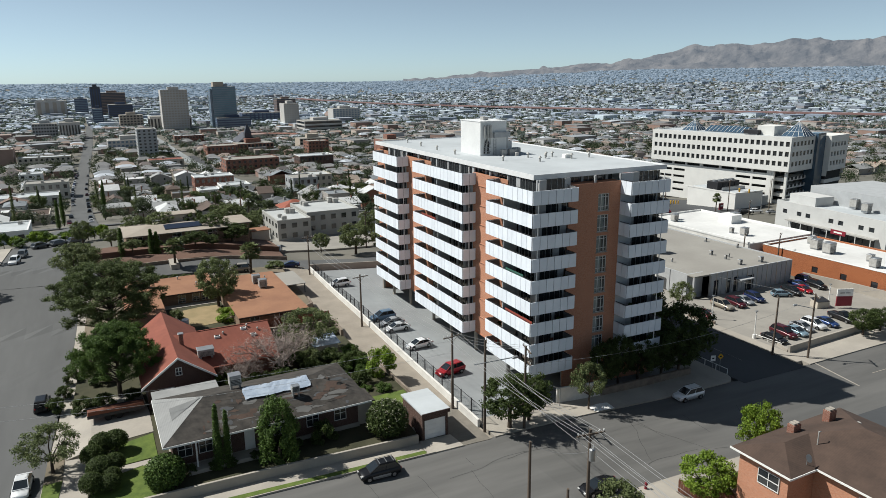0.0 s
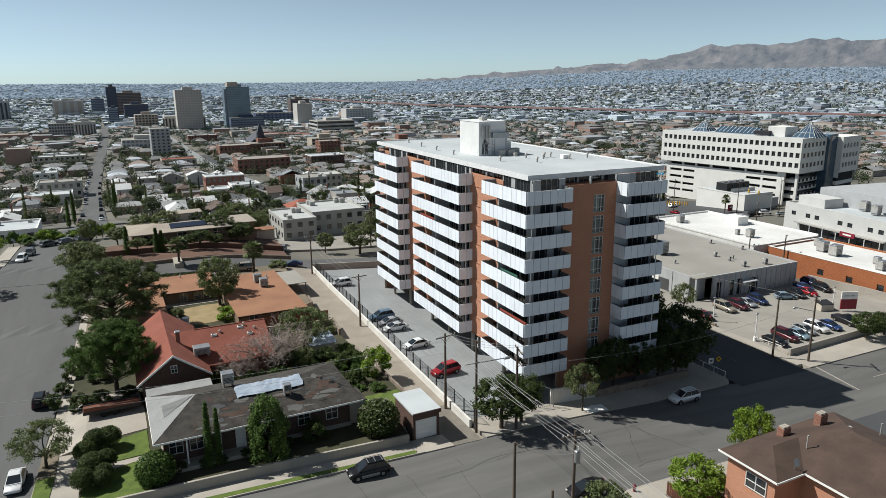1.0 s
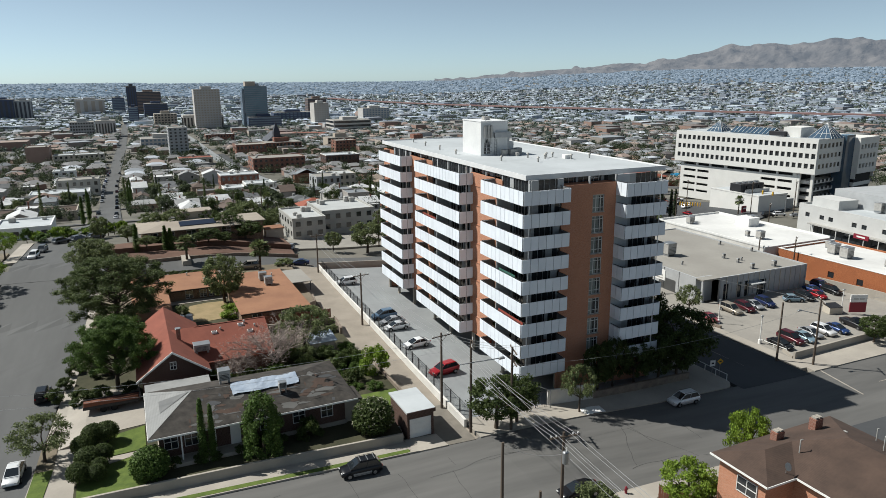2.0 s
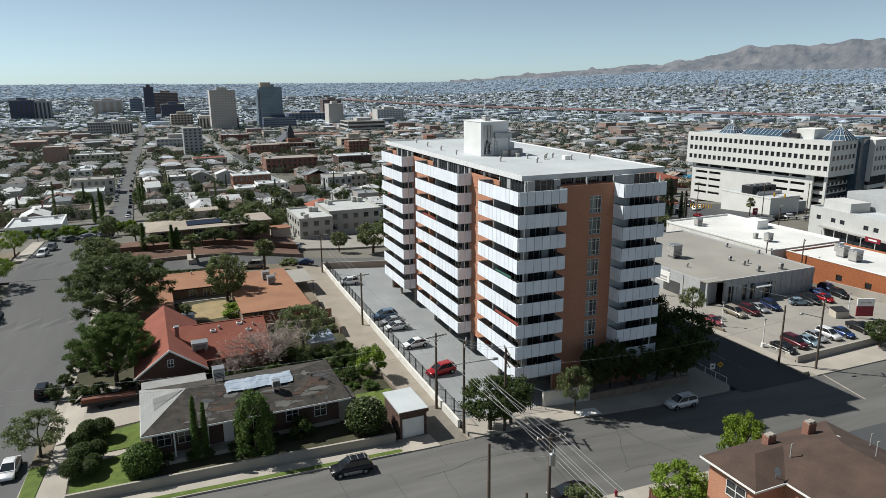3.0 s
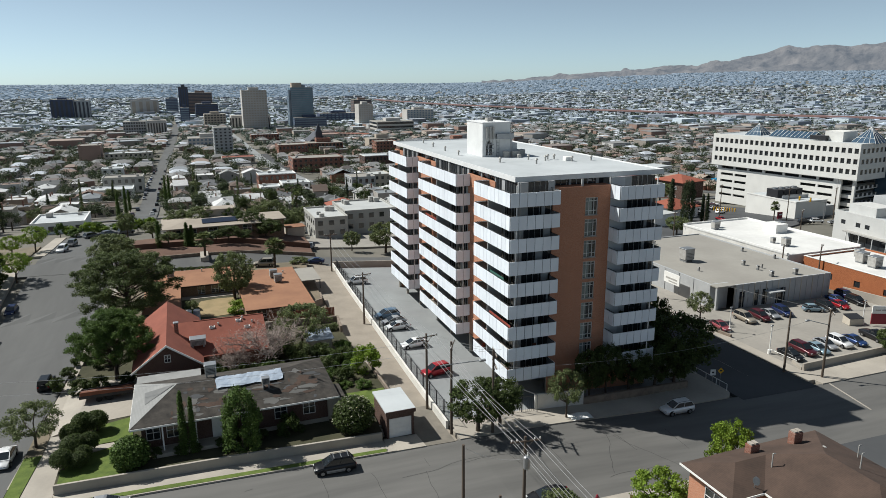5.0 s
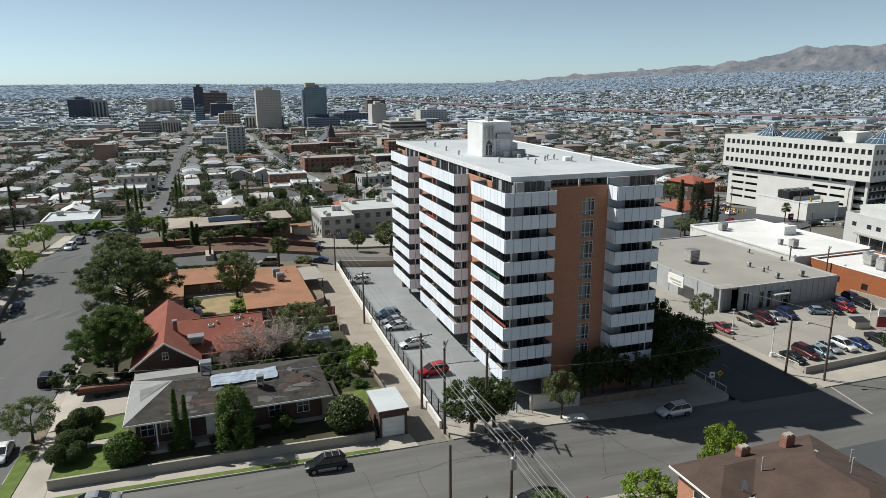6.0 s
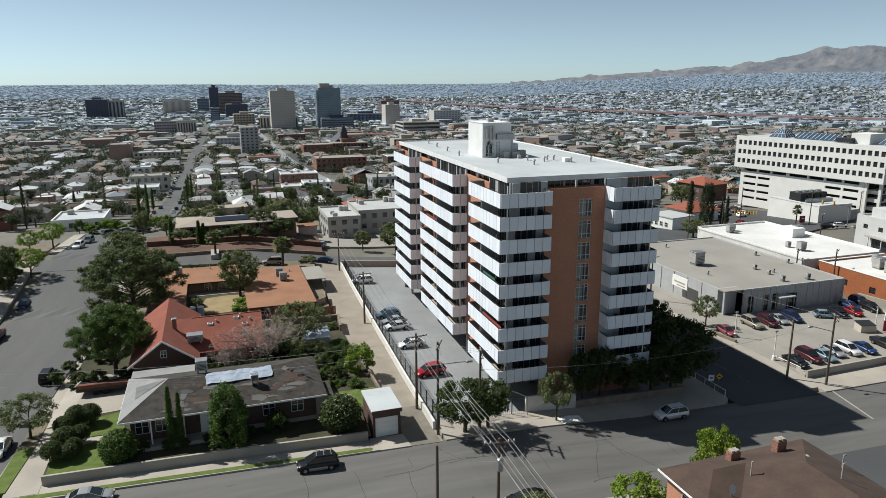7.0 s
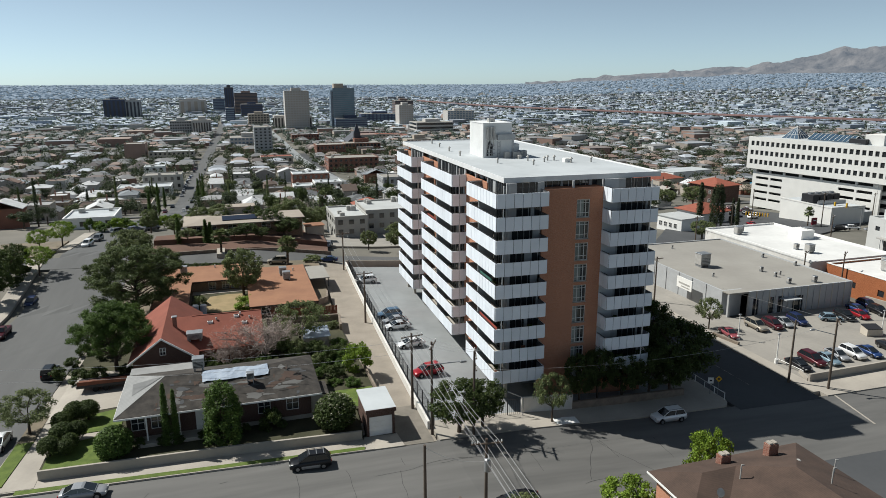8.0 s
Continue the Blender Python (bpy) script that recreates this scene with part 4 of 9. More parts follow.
        leaves(c, cs, rs, 120, 0.085, sd)
    elif kind == "clipped":
        w0, h0, mats = 2.0, 1.7, "leaf_hedge"
        t.tube((0, 0, -0.1), (0, 0, 0.8), 0.08, 0.06)
        cs, rs = [], []
        for i in range(9):
            for j in range(14):
                el, az = -0.6 + 2.1 * i / 8, j * 0.449
                cs.append((0.5 * math.cos(el) * math.cos(az), 0.5 * math.cos(el) * math.sin(az), 0.88 + 0.42 * math.sin(el)))
                rs.append(0.34)
        leaves(c, cs, rs, 80, 0.05, sd, 1.0, 0.85)
    elif kind == "bare":
        w0, h0, mats = 7.0, 5.4, "leaf_dry"
        ends = []
        for i in range(9):
            a = i * 2.4 + r.uniform(-0.3, 0.3)
            e = Vector((math.cos(a) * r.uniform(0.9, 1.7), math.sin(a) * r.uniform(0.9, 1.7), r.uniform(2.3, 3.3)))
            limb(c, (0.1, 0, 1.3 + r.uniform(0, 0.5)), e, 0.08, 0.045, 0.25, sd + i, 5)
            for j in range(6):
                f = e + Vector((math.cos(a) * r.uniform(-0.3, 1.5) + r.uniform(-0.8, 0.8), math.sin(a) * r.uniform(-0.3, 1.5) + r.uniform(-0.8, 0.8), r.uniform(0.1, 1.5)))
                limb(c, e, f, 0.04, 0.02, 0.3, sd + 20 * i + j, 4)
                for k in range(7):
                    q = f + Vector((r.uniform(-0.8, 0.8), r.uniform(-0.8, 0.8), r.uniform(-0.35, 0.7)))
                    c.tube(f.lerp(e, r.uniform(0, 0.5)), q, 0.016, 0.008, 3, caps=False)
                    ends.append(tuple(q))
        # fine twigs at the ends
        leaves(c, ends, [0.42] * len(ends), 9, 0.22, sd, 0.9, 0.0, 0.05)
        limb(t, (0, 0, -0.2), (0.1, 0, 1.8), 0.16, 0.1, 0.05, sd, 8)
    elif kind == "palm":
        w0, h0, mats = 4.4, 6.5, "leaf_grey"
        for i in range(8):
            t.tube((0.02 * i, 0, 0.62 * i - 0.2), (0.02 * i + 0.02, 0, 0.62 * i + 0.46), 0.26 - 0.008 * i, 0.23 - 0.008 * i, 9)
        for i in range(8):
            a = i * 0.8
            t.tube((0.15 + 0.2 * math.cos(a), 0.2 * math.sin(a), 4.2), (0.15 + 0.5 * math.cos(a), 0.5 * math.sin(a), 3.6), 0.12, 0.02, 4)
        for i in range(72):
            a, el = i * 2.4, r.uniform(-0.75, 1.3)
            d = Vector((math.cos(a) * math.cos(el), math.sin(a) * math.cos(el), math.sin(el)))
            side = d.cross(Vector((0, 0, 1))).normalized()
            base = Vector((0.16, 0, 4.8))
            stem = base + d * 1.0
            c.tube(base, stem, 0.025, 0.02, 3, caps=False)
            for j in range(9):
                f = (j - 4) / 4
                tip = stem + (d * (1.15 - 0.4 * abs(f)) + side * f * 0.95 + Vector((0, 0, -0.32 * abs(f) - 0.15))) * r.uniform(0.85, 1.1)
                mid, over = stem.lerp(tip, 0.55), side * 0.17
                c.face(stem, mid - over, tip, mid + over)
    tm, cm = t.mesh("trunk", True), c.mesh("crown")
    TREES[key] = (tm, cm, w0, h0, mats)
    return TREES[key]


def plant(kind, x, y, w, h, name="tree", label="", category="tree", leaf=None, variant=0, turn=0, z=None, group=""):
    tm, cm, w0, h0, mats = tree_meshes(kind, variant)
    th = thing(name, x, y, G(x, y) if z is None else z, turn, label, category, group)
    th.scale = (w / w0, w / w0, h / h0)
    for nm, me, mt in (("trunk", tm, M["bark"]), ("crown", cm, M[leaf or mats])):
        if not len(me.materials):
            me.materials.append(mt)
        o = part(nm, me, None, th)
        o.material_slots[0].link = "OBJECT"
        o.material_slots[0].material = mt
    return th


PAINT = {}
for nm, c in dict(white=(0.75, 0.75, 0.75), silver=(0.42, 0.43, 0.45), black=(0.015, 0.015, 0.018), red=(0.42, 0.01, 0.02), maroon=(0.10, 0.012, 0.02), navy=(0.02, 0.035, 0.12), blue=(0.03, 0.07, 0.22), steel=(0.12, 0.20, 0.30), lightblue=(0.30, 0.42, 0.50), tan=(0.42, 0.37, 0.30), pink=(0.42, 0.10, 0.12), darkgreen=(0.02, 0.03, 0.025), grey=(0.16, 0.165, 0.17)).items():
    PAINT[nm] = mat(nm + "_car_paint", c, tuple(v * 0.92 for v in c), 0.28, 0.25, 0.8, 5.0, 0.0, spec=0.6)

CARS = {}


def car_meshes(kind):
    if kind in CARS:
        return CARS[kind]
    suv = kind in ("suv", "jeep", "van")
    L, W, H = {"sedan": (4.7, 1.82, 1.45), "hatch": (4.3, 1.8, 1.55), "suv": (4.7, 1.9, 1.76), "jeep": (4.2, 1.85, 1.85), "van": (5.0, 1.95, 1.85), "pickup": (5.5, 1.95, 1.85)}[kind]
    hw = W / 2
    belt = 0.92 if not suv else 1.08
    if kind == "pickup":
        belt = 1.12
    hood = belt - 0.08 if kind != "jeep" else belt + 0.02
    # stations: x, half-width factor, bottom, top
    st = [(-L / 2, 0.70, 0.46, belt - 0.30), (-L / 2 + 0.05, 0.86, 0.36, belt - 0.14), (-L / 2 + 0.2, 0.95, 0.29, belt - 0.02), (-L / 2 + 0.7, 0.99, 0.26, belt + 0.02), (-0.4, 1.0, 0.24, belt + 0.01), (0.75, 1.0, 0.24, belt), (1.15, 0.99, 0.25, hood), (L / 2 - 0.55, 0.97, 0.28, hood - 0.08), (L / 2 - 0.2, 0.93, 0.29, hood - 0.15), (L / 2 - 0.05, 0.82, 0.34, hood - 0.27), (L / 2, 0.66, 0.42, hood - 0.36)]
    body = MB()
    rings = []
    for x, k, zb, zt in st:
        w = hw * k
        zm = zb + (zt - zb) * 0.55
        rings.append([(x, -w * 0.9, zb), (x, -w, zm), (x, -w * 0.93, zt - 0.04), (x, -w * 0.84, zt), (x, w * 0.84, zt), (x, w * 0.93, zt - 0.04), (x, w, zm), (x, w * 0.9, zb)])
    vs = [p for q in rings for p in q]
    fs = [(8 * i + j, 8 * i + (j + 1) % 8, 8 * i + 8 + (j + 1) % 8, 8 * i + 8 + j) for i in range(len(rings) - 1) for j in range(8)]
    fs += [tuple(range(7, -1, -1)), tuple(range(8 * len(rings) - 8, 8 * len(rings)))]
    body.solid(vs, fs)
    # cabin
    if kind == "pickup":
        xa, xb, xc, xd = -0.55, -0.35, 0.55, 1.2
    elif kind in ("suv", "van"):
        xa, xb, xc, xd = -L / 2 + 0.12, -L / 2 + 0.62, 0.30, 1.35
    elif kind == "jeep":
        xa, xb, xc, xd = -L / 2 + 0.12, -L / 2 + 0.2, 0.35, 0.62
    elif kind == "hatch":
        xa, xb, xc, xd = -L / 2 + 0.14, -1.3, 0.2, 1.3
    else:
        xa, xb, xc, xd = -1.95, -0.95, 0.15, 1.3
    wb, wt, zt = hw * 0.88, hw * 0.72, H - 0.07
    lo = [(xa, -wb, belt - 0.03), (xd, -wb, belt - 0.03), (xd, wb, belt - 0.03), (xa, wb, belt - 0.03)]
    hi = [(xb, -wt, zt), (xc, -wt, zt), (xc, wt, zt), (xb, wt, zt)]
    def pane(i, j, cuts=((0.05, 0.95),)):
        a, b, c, d = Vector(lo[i]), Vector(lo[j]), Vector(hi[j]), Vector(hi[i])
        nrm = (b - a).cross(d - a).normalized() * 0.015
        out = []
        for u, v in cuts:
            q = [a.lerp(b, u).lerp(d.lerp(c, u), 0.07), a.lerp(b, v).lerp(d.lerp(c, v), 0.07), a.lerp(b, v).lerp(d.lerp(c, v), 0.95), a.lerp(b, u).lerp(d.lerp(c, u), 0.95)]
            m = MB().solid([tuple(p + nrm) for p in q] + [tuple(p - nrm) for p in q], [(0, 1, 2, 3), (7, 6, 5, 4), (0, 4, 5, 1), (1, 5, 6, 2), (2, 6, 7, 3), (3, 7, 4, 0)])
            out.append(m.mesh("pane"))
        return out
    halves = ((0.06, 0.94),) if kind == "pickup" else ((0.03, 0.485), (0.51, 0.97))
    panes = [("side_window", m) for m in pane(0, 1, halves) + pane(2, 3, halves)] + [("windscreen", m) for m in pane(1, 2)] + [("rear_window", m) for m in pane(3, 0)]
    roof = MB()
    crown = [(xb + 0.16, -wt + 0.14, H), (xc - 0.2, -wt + 0.14, H), (xc - 0.2, wt - 0.14, H), (xb + 0.16, wt - 0.14, H)]
    quads = [(4 * k + i, 4 * k + (i + 1) % 4, 4 * k + 4 + (i + 1) % 4, 4 * k + 4 + i) for k in range(2) for i in range(4)]
    roof.solid(lo + hi + crown, quads + [(3, 2, 1, 0), (8, 9, 10, 11)])
    arch = MB().tube((0, -0.02, 0), (0, 0.02, 0), 0.43, 0.43, 14)
    wheel = MB().tube((0, -0.11, 0), (0, 0.11, 0), 0.34, 0.34, 16)
    rim = MB().tube((0, -0.125, 0), (0, 0.125, 0), 0.21, 0.21, 10)
    lampm, tailm = MB().rbox(-0.06, -0.17, -0.06, 0.06, 0.17, 0.07, 0.02), MB().rbox(-0.05, -0.13, -0.1, 0.05, 0.13, 0.1, 0.02)
    CARS[kind] = dict(L=L, W=W, hw=hw, belt=belt, body=body.mesh("body", True), panes=panes, roof=roof.mesh("roof"), wheel=wheel.mesh("wheel"), arch=arch.mesh("wheel_arch"), rim=rim.mesh("rim"), head=lampm.mesh("headlight"), tail=tailm.mesh("tail_light"), hood=hood, jeep=kind == "jeep")
    return CARS[kind]


def put_mat(o, m):
    if not len(o.data.materials):
        o.data.materials.append(m)
    o.material_slots[0].link = "OBJECT"
    o.material_slots[0].material = m


def car(kind, paint, x, y, turn, label="", z=None, group="", roof=None, far=False):
    c = car_meshes(kind)
    word = {"sedan": "sedan", "hatch": "hatchback", "suv": "suv", "jeep": "off_roader", "van": "van", "pickup": "pickup_truck"}[kind]
    zz = (G(x, y) + 0.06) if z is None else z
    th = thing(word, x, y, zz, turn, label, "car", group)
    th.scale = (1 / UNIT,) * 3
    put_mat(part("body", c["body"], None, th), PAINT[paint])
    put_mat(part("cabin", c["roof"], None, th), PAINT[roof or paint])
    for nm, me in c["panes"]:
        put_mat(part(nm, me, None, th), M["car_glass"])
    for sx, sy in ((-0.30, -1), (-0.30, 1), (0.31, -1), (0.31, 1)):
        w = part("wheel", c["wheel"], None, th, at=(sx * c["L"], sy * (c["hw"] - 0.08), 0.34))
        put_mat(w, M["tyre"])
        if not far:
            put_mat(part("wheel_arch", c["arch"], None, th, at=(sx * c["L"], sy * (c["hw"] - 0.045), 0.40)), M["tyre"])
        if not far:
            put_mat(part("rim", c["rim"], None, w), M["rim"])
    for s in () if far else (-1, 1):
        put_mat(part("headlight", c["head"], None, th, at=(c["L"] / 2 - 0.08, s * c["hw"] * 0.62, c["hood"] - 0.27)), M["lamp_clear"])
        put_mat(part("tail_light", c["tail"], None, th, at=(-c["L"] / 2 + 0.06, s * c["hw"] * 0.72, c["belt"] - 0.2)), M["lamp_red"])
    if c["jeep"]:
        put_mat(part("spare_wheel", c["wheel"], None, th, at=pose(-c["L"] / 2 - 0.12, 0, 0.95, 0, 0, 90)), M["tyre"])
    return th


def pole(x, y, h, arms=1, turn=0.0, label="weathered wooden utility pole with crossarm", transformer=False, z=None):
    th = thing("utility_pole", x, y, G(x, y) if z is None else z, turn, label, "utility pole")
    part("post", MB().tube((0, 0, -0.5), (0, 0, h), 0.17, 0.11, 10), M["wood_pole"], th)
    for i in range(arms):
        za = h - 0.35 - 1.3 * i
        mb = MB().box(-1.3, -0.19, za - 0.06, 1.3, -0.08, za + 0.06)
        mb.tube((-0.7, -0.13, za), (0, -0.1, za - 0.7), 0.025, n=5).tube((0.7, -0.13, za), (0, -0.1, za - 0.7), 0.025, n=5)
        a = part("crossarm", mb, M["wood_pole"], th)
        for u in (-1.2, -0.75, 0.75, 1.2):
            part("insulator", MB().tube((u, -0.13, za + 0.06), (u, -0.13, za + 0.14), 0.025, 0.025, 6).tube((u, -0.13, za + 0.14), (u, -0.13, za + 0.26), 0.06, 0.04, 6), M["white_paint"], a)
    if transformer:
        t = part("transformer", MB().tube((0.0, -0.42, h - 2.6), (0.0, -0.42, h - 1.6), 0.26, 0.26, 12).tube((0, -0.42, h - 1.6), (0, -0.42, h - 1.52), 0.26, 0.12, 12), M["metal"], th, "grey steel transformer can")
        part("bushing", MB().tube((0.08, -0.42, h - 1.55), (0.08, -0.42, h - 1.2), 0.05, 0.04, 6), M["white_paint"], t)
    return th


def wire(p, q, sag=0.8, r=0.017, label="overhead utility wire between poles", k=16):
    """One hanging wire: a single tube of shared rings."""
    p, q = Vector(p), Vector(q)
    d = (q - p).normalized()
    a = d.cross(Vector((0, 0, 1))).normalized()
    b = a.cross(d)
    vs = []
    for i in range(k + 1):
        u = i / k
        m = p.lerp(q, u) - Vector((0, 0, 4 * sag * u * (1 - u)))
        vs += [tuple(m + (a * math.cos(t) + b * math.sin(t)) * r) for t in (0.8, 2.37, 3.94, 5.5)]
    fs = [(4 * i + j, 4 * i + (j + 1) % 4, 4 * i + 4 + (j + 1) % 4, 4 * i + 4 + j) for i in range(k) for j in range(4)]
    ob = part("overhead_wire", MB().solid(vs, fs), M["wire"])
    return tagged(ob, label, "wire", "overhead wires")
# ---------- walls, fences, poles near the tower ----------
def wall_run(name, pts, h, t, material, label, base=-0.3):
    """A thin wall along plan points, following the ground."""
    for (xa, ya), (xb, yb) in zip(pts, pts[1:]):
        k = max(1, int(math.hypot(xb - xa, yb - ya) / 12))
        d = Vector((xb - xa, yb - ya)).normalized()
        s = Vector((-d.y, d.x)) * t / 2
        mb = MB()
        rows = []
        for i in range(k + 1):
            x, y = xa + (xb - xa) * i / k, ya + (yb - ya) * i / k
            g = G(x, y)
            rows.append([(x - s.x, y - s.y, g + base), (x + s.x, y + s.y, g + base), (x + s.x, y + s.y, g + h), (x - s.x, y - s.y, g + h)])
        vs = [p for q in rows for p in q]
        fs = [(4 * i + j, 4 * i + (j + 1) % 4, 4 * i + 4 + (j + 1) % 4, 4 * i + 4 + j) for i in range(k) for j in range(4)]
        fs += [(3, 2, 1, 0), (4 * k, 4 * k + 1, 4 * k + 2, 4 * k + 3)]
        mb.solid(vs, fs)
        setting(name, mb, material, label, "wall")


wall_run("wall_parking", [(34.75, 60.5), (35.15, 76), (35.95, 100), (38.0, 135)], 0.95, 0.28, M["white_wall"], "white painted block wall beside the alley")
wall_run("wall_parking_end", [(38.0, 135), (69, 135)], 1.3, 0.3, M["concrete"], "grey concrete wall closing the parking lot")
wall_run("wall_garden_front", [(-3.4, 62.0), (12.3, 61.4), (27.4, 60.4)], 1.1, 0.25, M["concrete"], "low grey concrete garden wall")
wall_run("wall_garden_side", [(31.0, 66.4), (30.9, 79.0)], 1.2, 0.25, M["stone"], "rough stone wall along the alley")
wall_run("wall_tower_front", [(46.3, 62.0), (52.8, 61.9)], 2.0, 0.25, M["white_wall"], "white block wall at the tower entrance")
wall_run("wall_tower_stone", [(52.8, 61.9), (68.8, 62.6)], 1.0, 0.4, M["stone"], "low rubble stone wall in the shade of trees")
wall_run("wall_car_lot", [(88.1, 61.9), (105.4, 62.7), (127, 62.4)], 1.15, 0.3, M["concrete"], "tan concrete retaining wall of the car lot")
wall_run("wall_car_lot_step", [(88.2, 62.1), (89.2, 64.6)], 0.5, 0.3, M["concrete"], "tan concrete kerb wall")
wall_run("wall_stone_back", [(19.8, 98.6), (30.8, 97.4), (30.3, 92.6)], 1.5, 0.35, M["stone"], "rubble stone yard wall")
wall_run("wall_stone_carport", [(28.6, 106.6), (30.4, 108.0), (30.9, 112.0)], 1.5, 0.3, M["stone"], "curved pale stone wall by the carport")
wall_run("wall_shop_lane", [(126.9, 62.5), (126.5, 75.6), (124.6, 86.0)], 1.7, 0.3, M["concrete"], "grey block wall behind the car lot")
wall_run("wall_lot_kerb", [(87.3, 80.3), (88.2, 75.5)], 0.55, 0.4, M["stone"], "low rough stone kerb wall at the lot corner")
wall_run("wall_terrace", [(-0.2, 144.5), (36.5, 147.0)], 0.7, 0.3, M["stone"], "low retaining wall of the terraced lot")


def rail_fence(name, pts, h, label, gap=2.4, base=0.0, pickets=True):
    """Dark iron fence: each post a part, pickets joined by bay."""
    th = thing(name, pts[0][0], pts[0][1], 0, 0, label, "fence")
    ox, oy = pts[0]
    for (xa, ya), (xb, yb) in zip(pts, pts[1:]):
        n = max(1, round(math.hypot(xb - xa, yb - ya) / gap))
        for i in range(n):
            x0, y0 = xa + (xb - xa) * i / n, ya + (yb - ya) * i / n
            x1, y1 = xa + (xb - xa) * (i + 1) / n, ya + (yb - ya) * (i + 1) / n
            z0, z1 = G(x0, y0) + base, G(x1, y1) + base
            part("post", MB().box(x0 - ox - 0.05, y0 - oy - 0.05, z0 - 0.1, x0 - ox + 0.05, y0 - oy + 0.05, z0 + h + 0.1), M["dark_metal"], th)
            mb = MB()
            for u in (0.12, h):
                mb.tube((x0 - ox, y0 - oy, z0 + u), (x1 - ox, y1 - oy, z1 + u), 0.03, n=4)
            if pickets:
                k = int(math.hypot(x1 - x0, y1 - y0) / 0.24)
                for j in range(1, k):
                    x, y, z = x0 + (x1 - x0) * j / k - ox, y0 + (y1 - y0) * j / k - oy, z0 + (z1 - z0) * j / k
                    mb.tube((x, y, z + 0.12), (x, y, z + h), 0.014, n=3, caps=False)
            part("bay", mb, M["dark_metal"], th)
    return th


rail_fence("iron_fence", [(35.5, 61.0), (35.75, 76), (36.5, 100), (38.5, 134.5)], 1.9, "dark iron fence above the white parking wall", base=0.05)
gate = rail_fence("iron_gate", [(41.0, 61.8), (46.2, 61.6)], 2.0, "dark iron entrance gate at the driveway", gap=1.7)
th = thing("gate_arm", 46.2, 61.2, G(46, 61), 0, "pale pipe gate bracket beside the driveway", "gate")
part("post", MB().tube((0, 0, 0), (0, 0, 2.3), 0.06), M["metal"], th)
part("arm", MB().tube((0, 0, 2.3), (-1.7, 0.4, 3.1), 0.05), M["metal"], th)

pole(34.3, 65.7, 9.3, 1, 8)
pole(34.8, 59.3, 10.6, 1, 60, "tall wooden utility pole at the alley mouth")
pole(39.1, 58.1, 9.7, 2, 75, "wooden utility pole behind the street tree")
pole(34.7, 96.1, 8.4, 1, 8)
pole(37.0, 131.5, 8.0, 1, 8)
pole(34.1, 41.3, 9.2, 1, -8, "weathered utility pole with crossarm and transformer", True)
pole(29.5, 43.2, 8.4, 0, 0, "bare grey wooden pole beside the street")
pole(31.8, 53.5 - 12.5, 4.6, 0, 0, "short bare wooden pole")
pole(88.7, 59.3, 9.8, 1, 55, "dark wooden utility pole at the corner")
pole(85.3, 62.5, 8.8, 0, 0, "thin dark pole at the kerb")
th = thing("street_lamp", 88.7, 59.3, G(88.7, 59.3), 0, "pale arm street lamp on the corner pole", "street lamp")
part("arm", MB().tube((0, 0, 7.6), (-2.6, 0.9, 8.3), 0.05), M["metal"], th)
part("head", MB().rbox(-3.2, 0.8, 8.2, -2.5, 1.1, 8.4, 0.05), M["metal"], th)
th = thing("street_lamp", 34.8, 59.3, 0, 0, "pale arm street lamp on a utility pole", "street lamp")
part("arm", MB().tube((-1.2, 0.2, 8.0), (3.0, -0.9, 8.4), 0.06), M["metal"], th)
part("head", MB().rbox(2.8, -1.1, 8.3, 3.5, -0.75, 8.5, 0.05), M["metal"], th)
for x, y, h in ((88.6, 68.3, 4.4), (89.8, 77.6, 4.1), (113.5, 73.0, 4.1)):
    th = thing("lot_lamp", x, y, G(x, y), 0, "short white lot lamp post", "lamp post", "lot lamps")
    part("base", MB().tube((0, 0, 0), (0, 0, 0.7), 0.28, 0.25, 10), M["white_paint"], th)
    part("post", MB().tube((0, 0, 0.7), (0, 0, h), 0.08, 0.07, 8), M["white_paint"], th)
    part("head", MB().rbox(-0.25, -0.12, h, 0.25, 0.12, h + 0.15, 0.03), M["metal"], th)

tops = {"B": (34.8, 59.3, 10.3), "F": (34.1, 41.3, 8.95), "Bb": (39.1, 58.1, 9.4), "A": (34.3, 65.7, 9.05), "C": (34.7, 96.1, 8.1), "far": (37.0, 131.5, 6.4)}
for u in (-1.0, -0.6, 0.6, 1.0):
    a, f = tops["A"], tops["F"]
    wire((a[0] + u, a[1], a[2]), (f[0] + u, f[1], f[2]), 0.6)
    wire((f[0] + u, f[1], f[2]), (f[0] + u + 0.5, f[1] - 49, f[2] + 0.4), 1.0)
for dz in (-0.3, -1.6):
    wire((tops["B"][0], tops["B"][1], tops["B"][2] + dz), (tops["F"][0], tops["F"][1], tops["F"][2] + dz), 0.5)
    wire((tops["F"][0], tops["F"][1], tops["F"][2] + dz), (tops["F"][0] + 0.5, tops["F"][1] - 49, tops["F"][2] + dz), 1.1)
for u in (-0.9, 0.0, 0.9):
    wire((tops["A"][0] + u, tops["A"][1], tops["A"][2]), (tops["C"][0] + u, tops["C"][1], tops["C"][2]), 0.6)
    wire((tops["C"][0] + u, tops["C"][1], tops["C"][2]), (tops["far"][0] + u, tops["far"][1], tops["far"][2]), 0.8)
    wire((tops["A"][0] + u, tops["A"][1], tops["A"][2]), (tops["Bb"][0] + u, tops["Bb"][1], tops["Bb"][2]), 0.3)
for dz in (0.0, 1.4):
    wire((34.3, 65.7, 7.0 + dz), (-24, 74.0, 7.6 + dz), 1.2, 0.014)
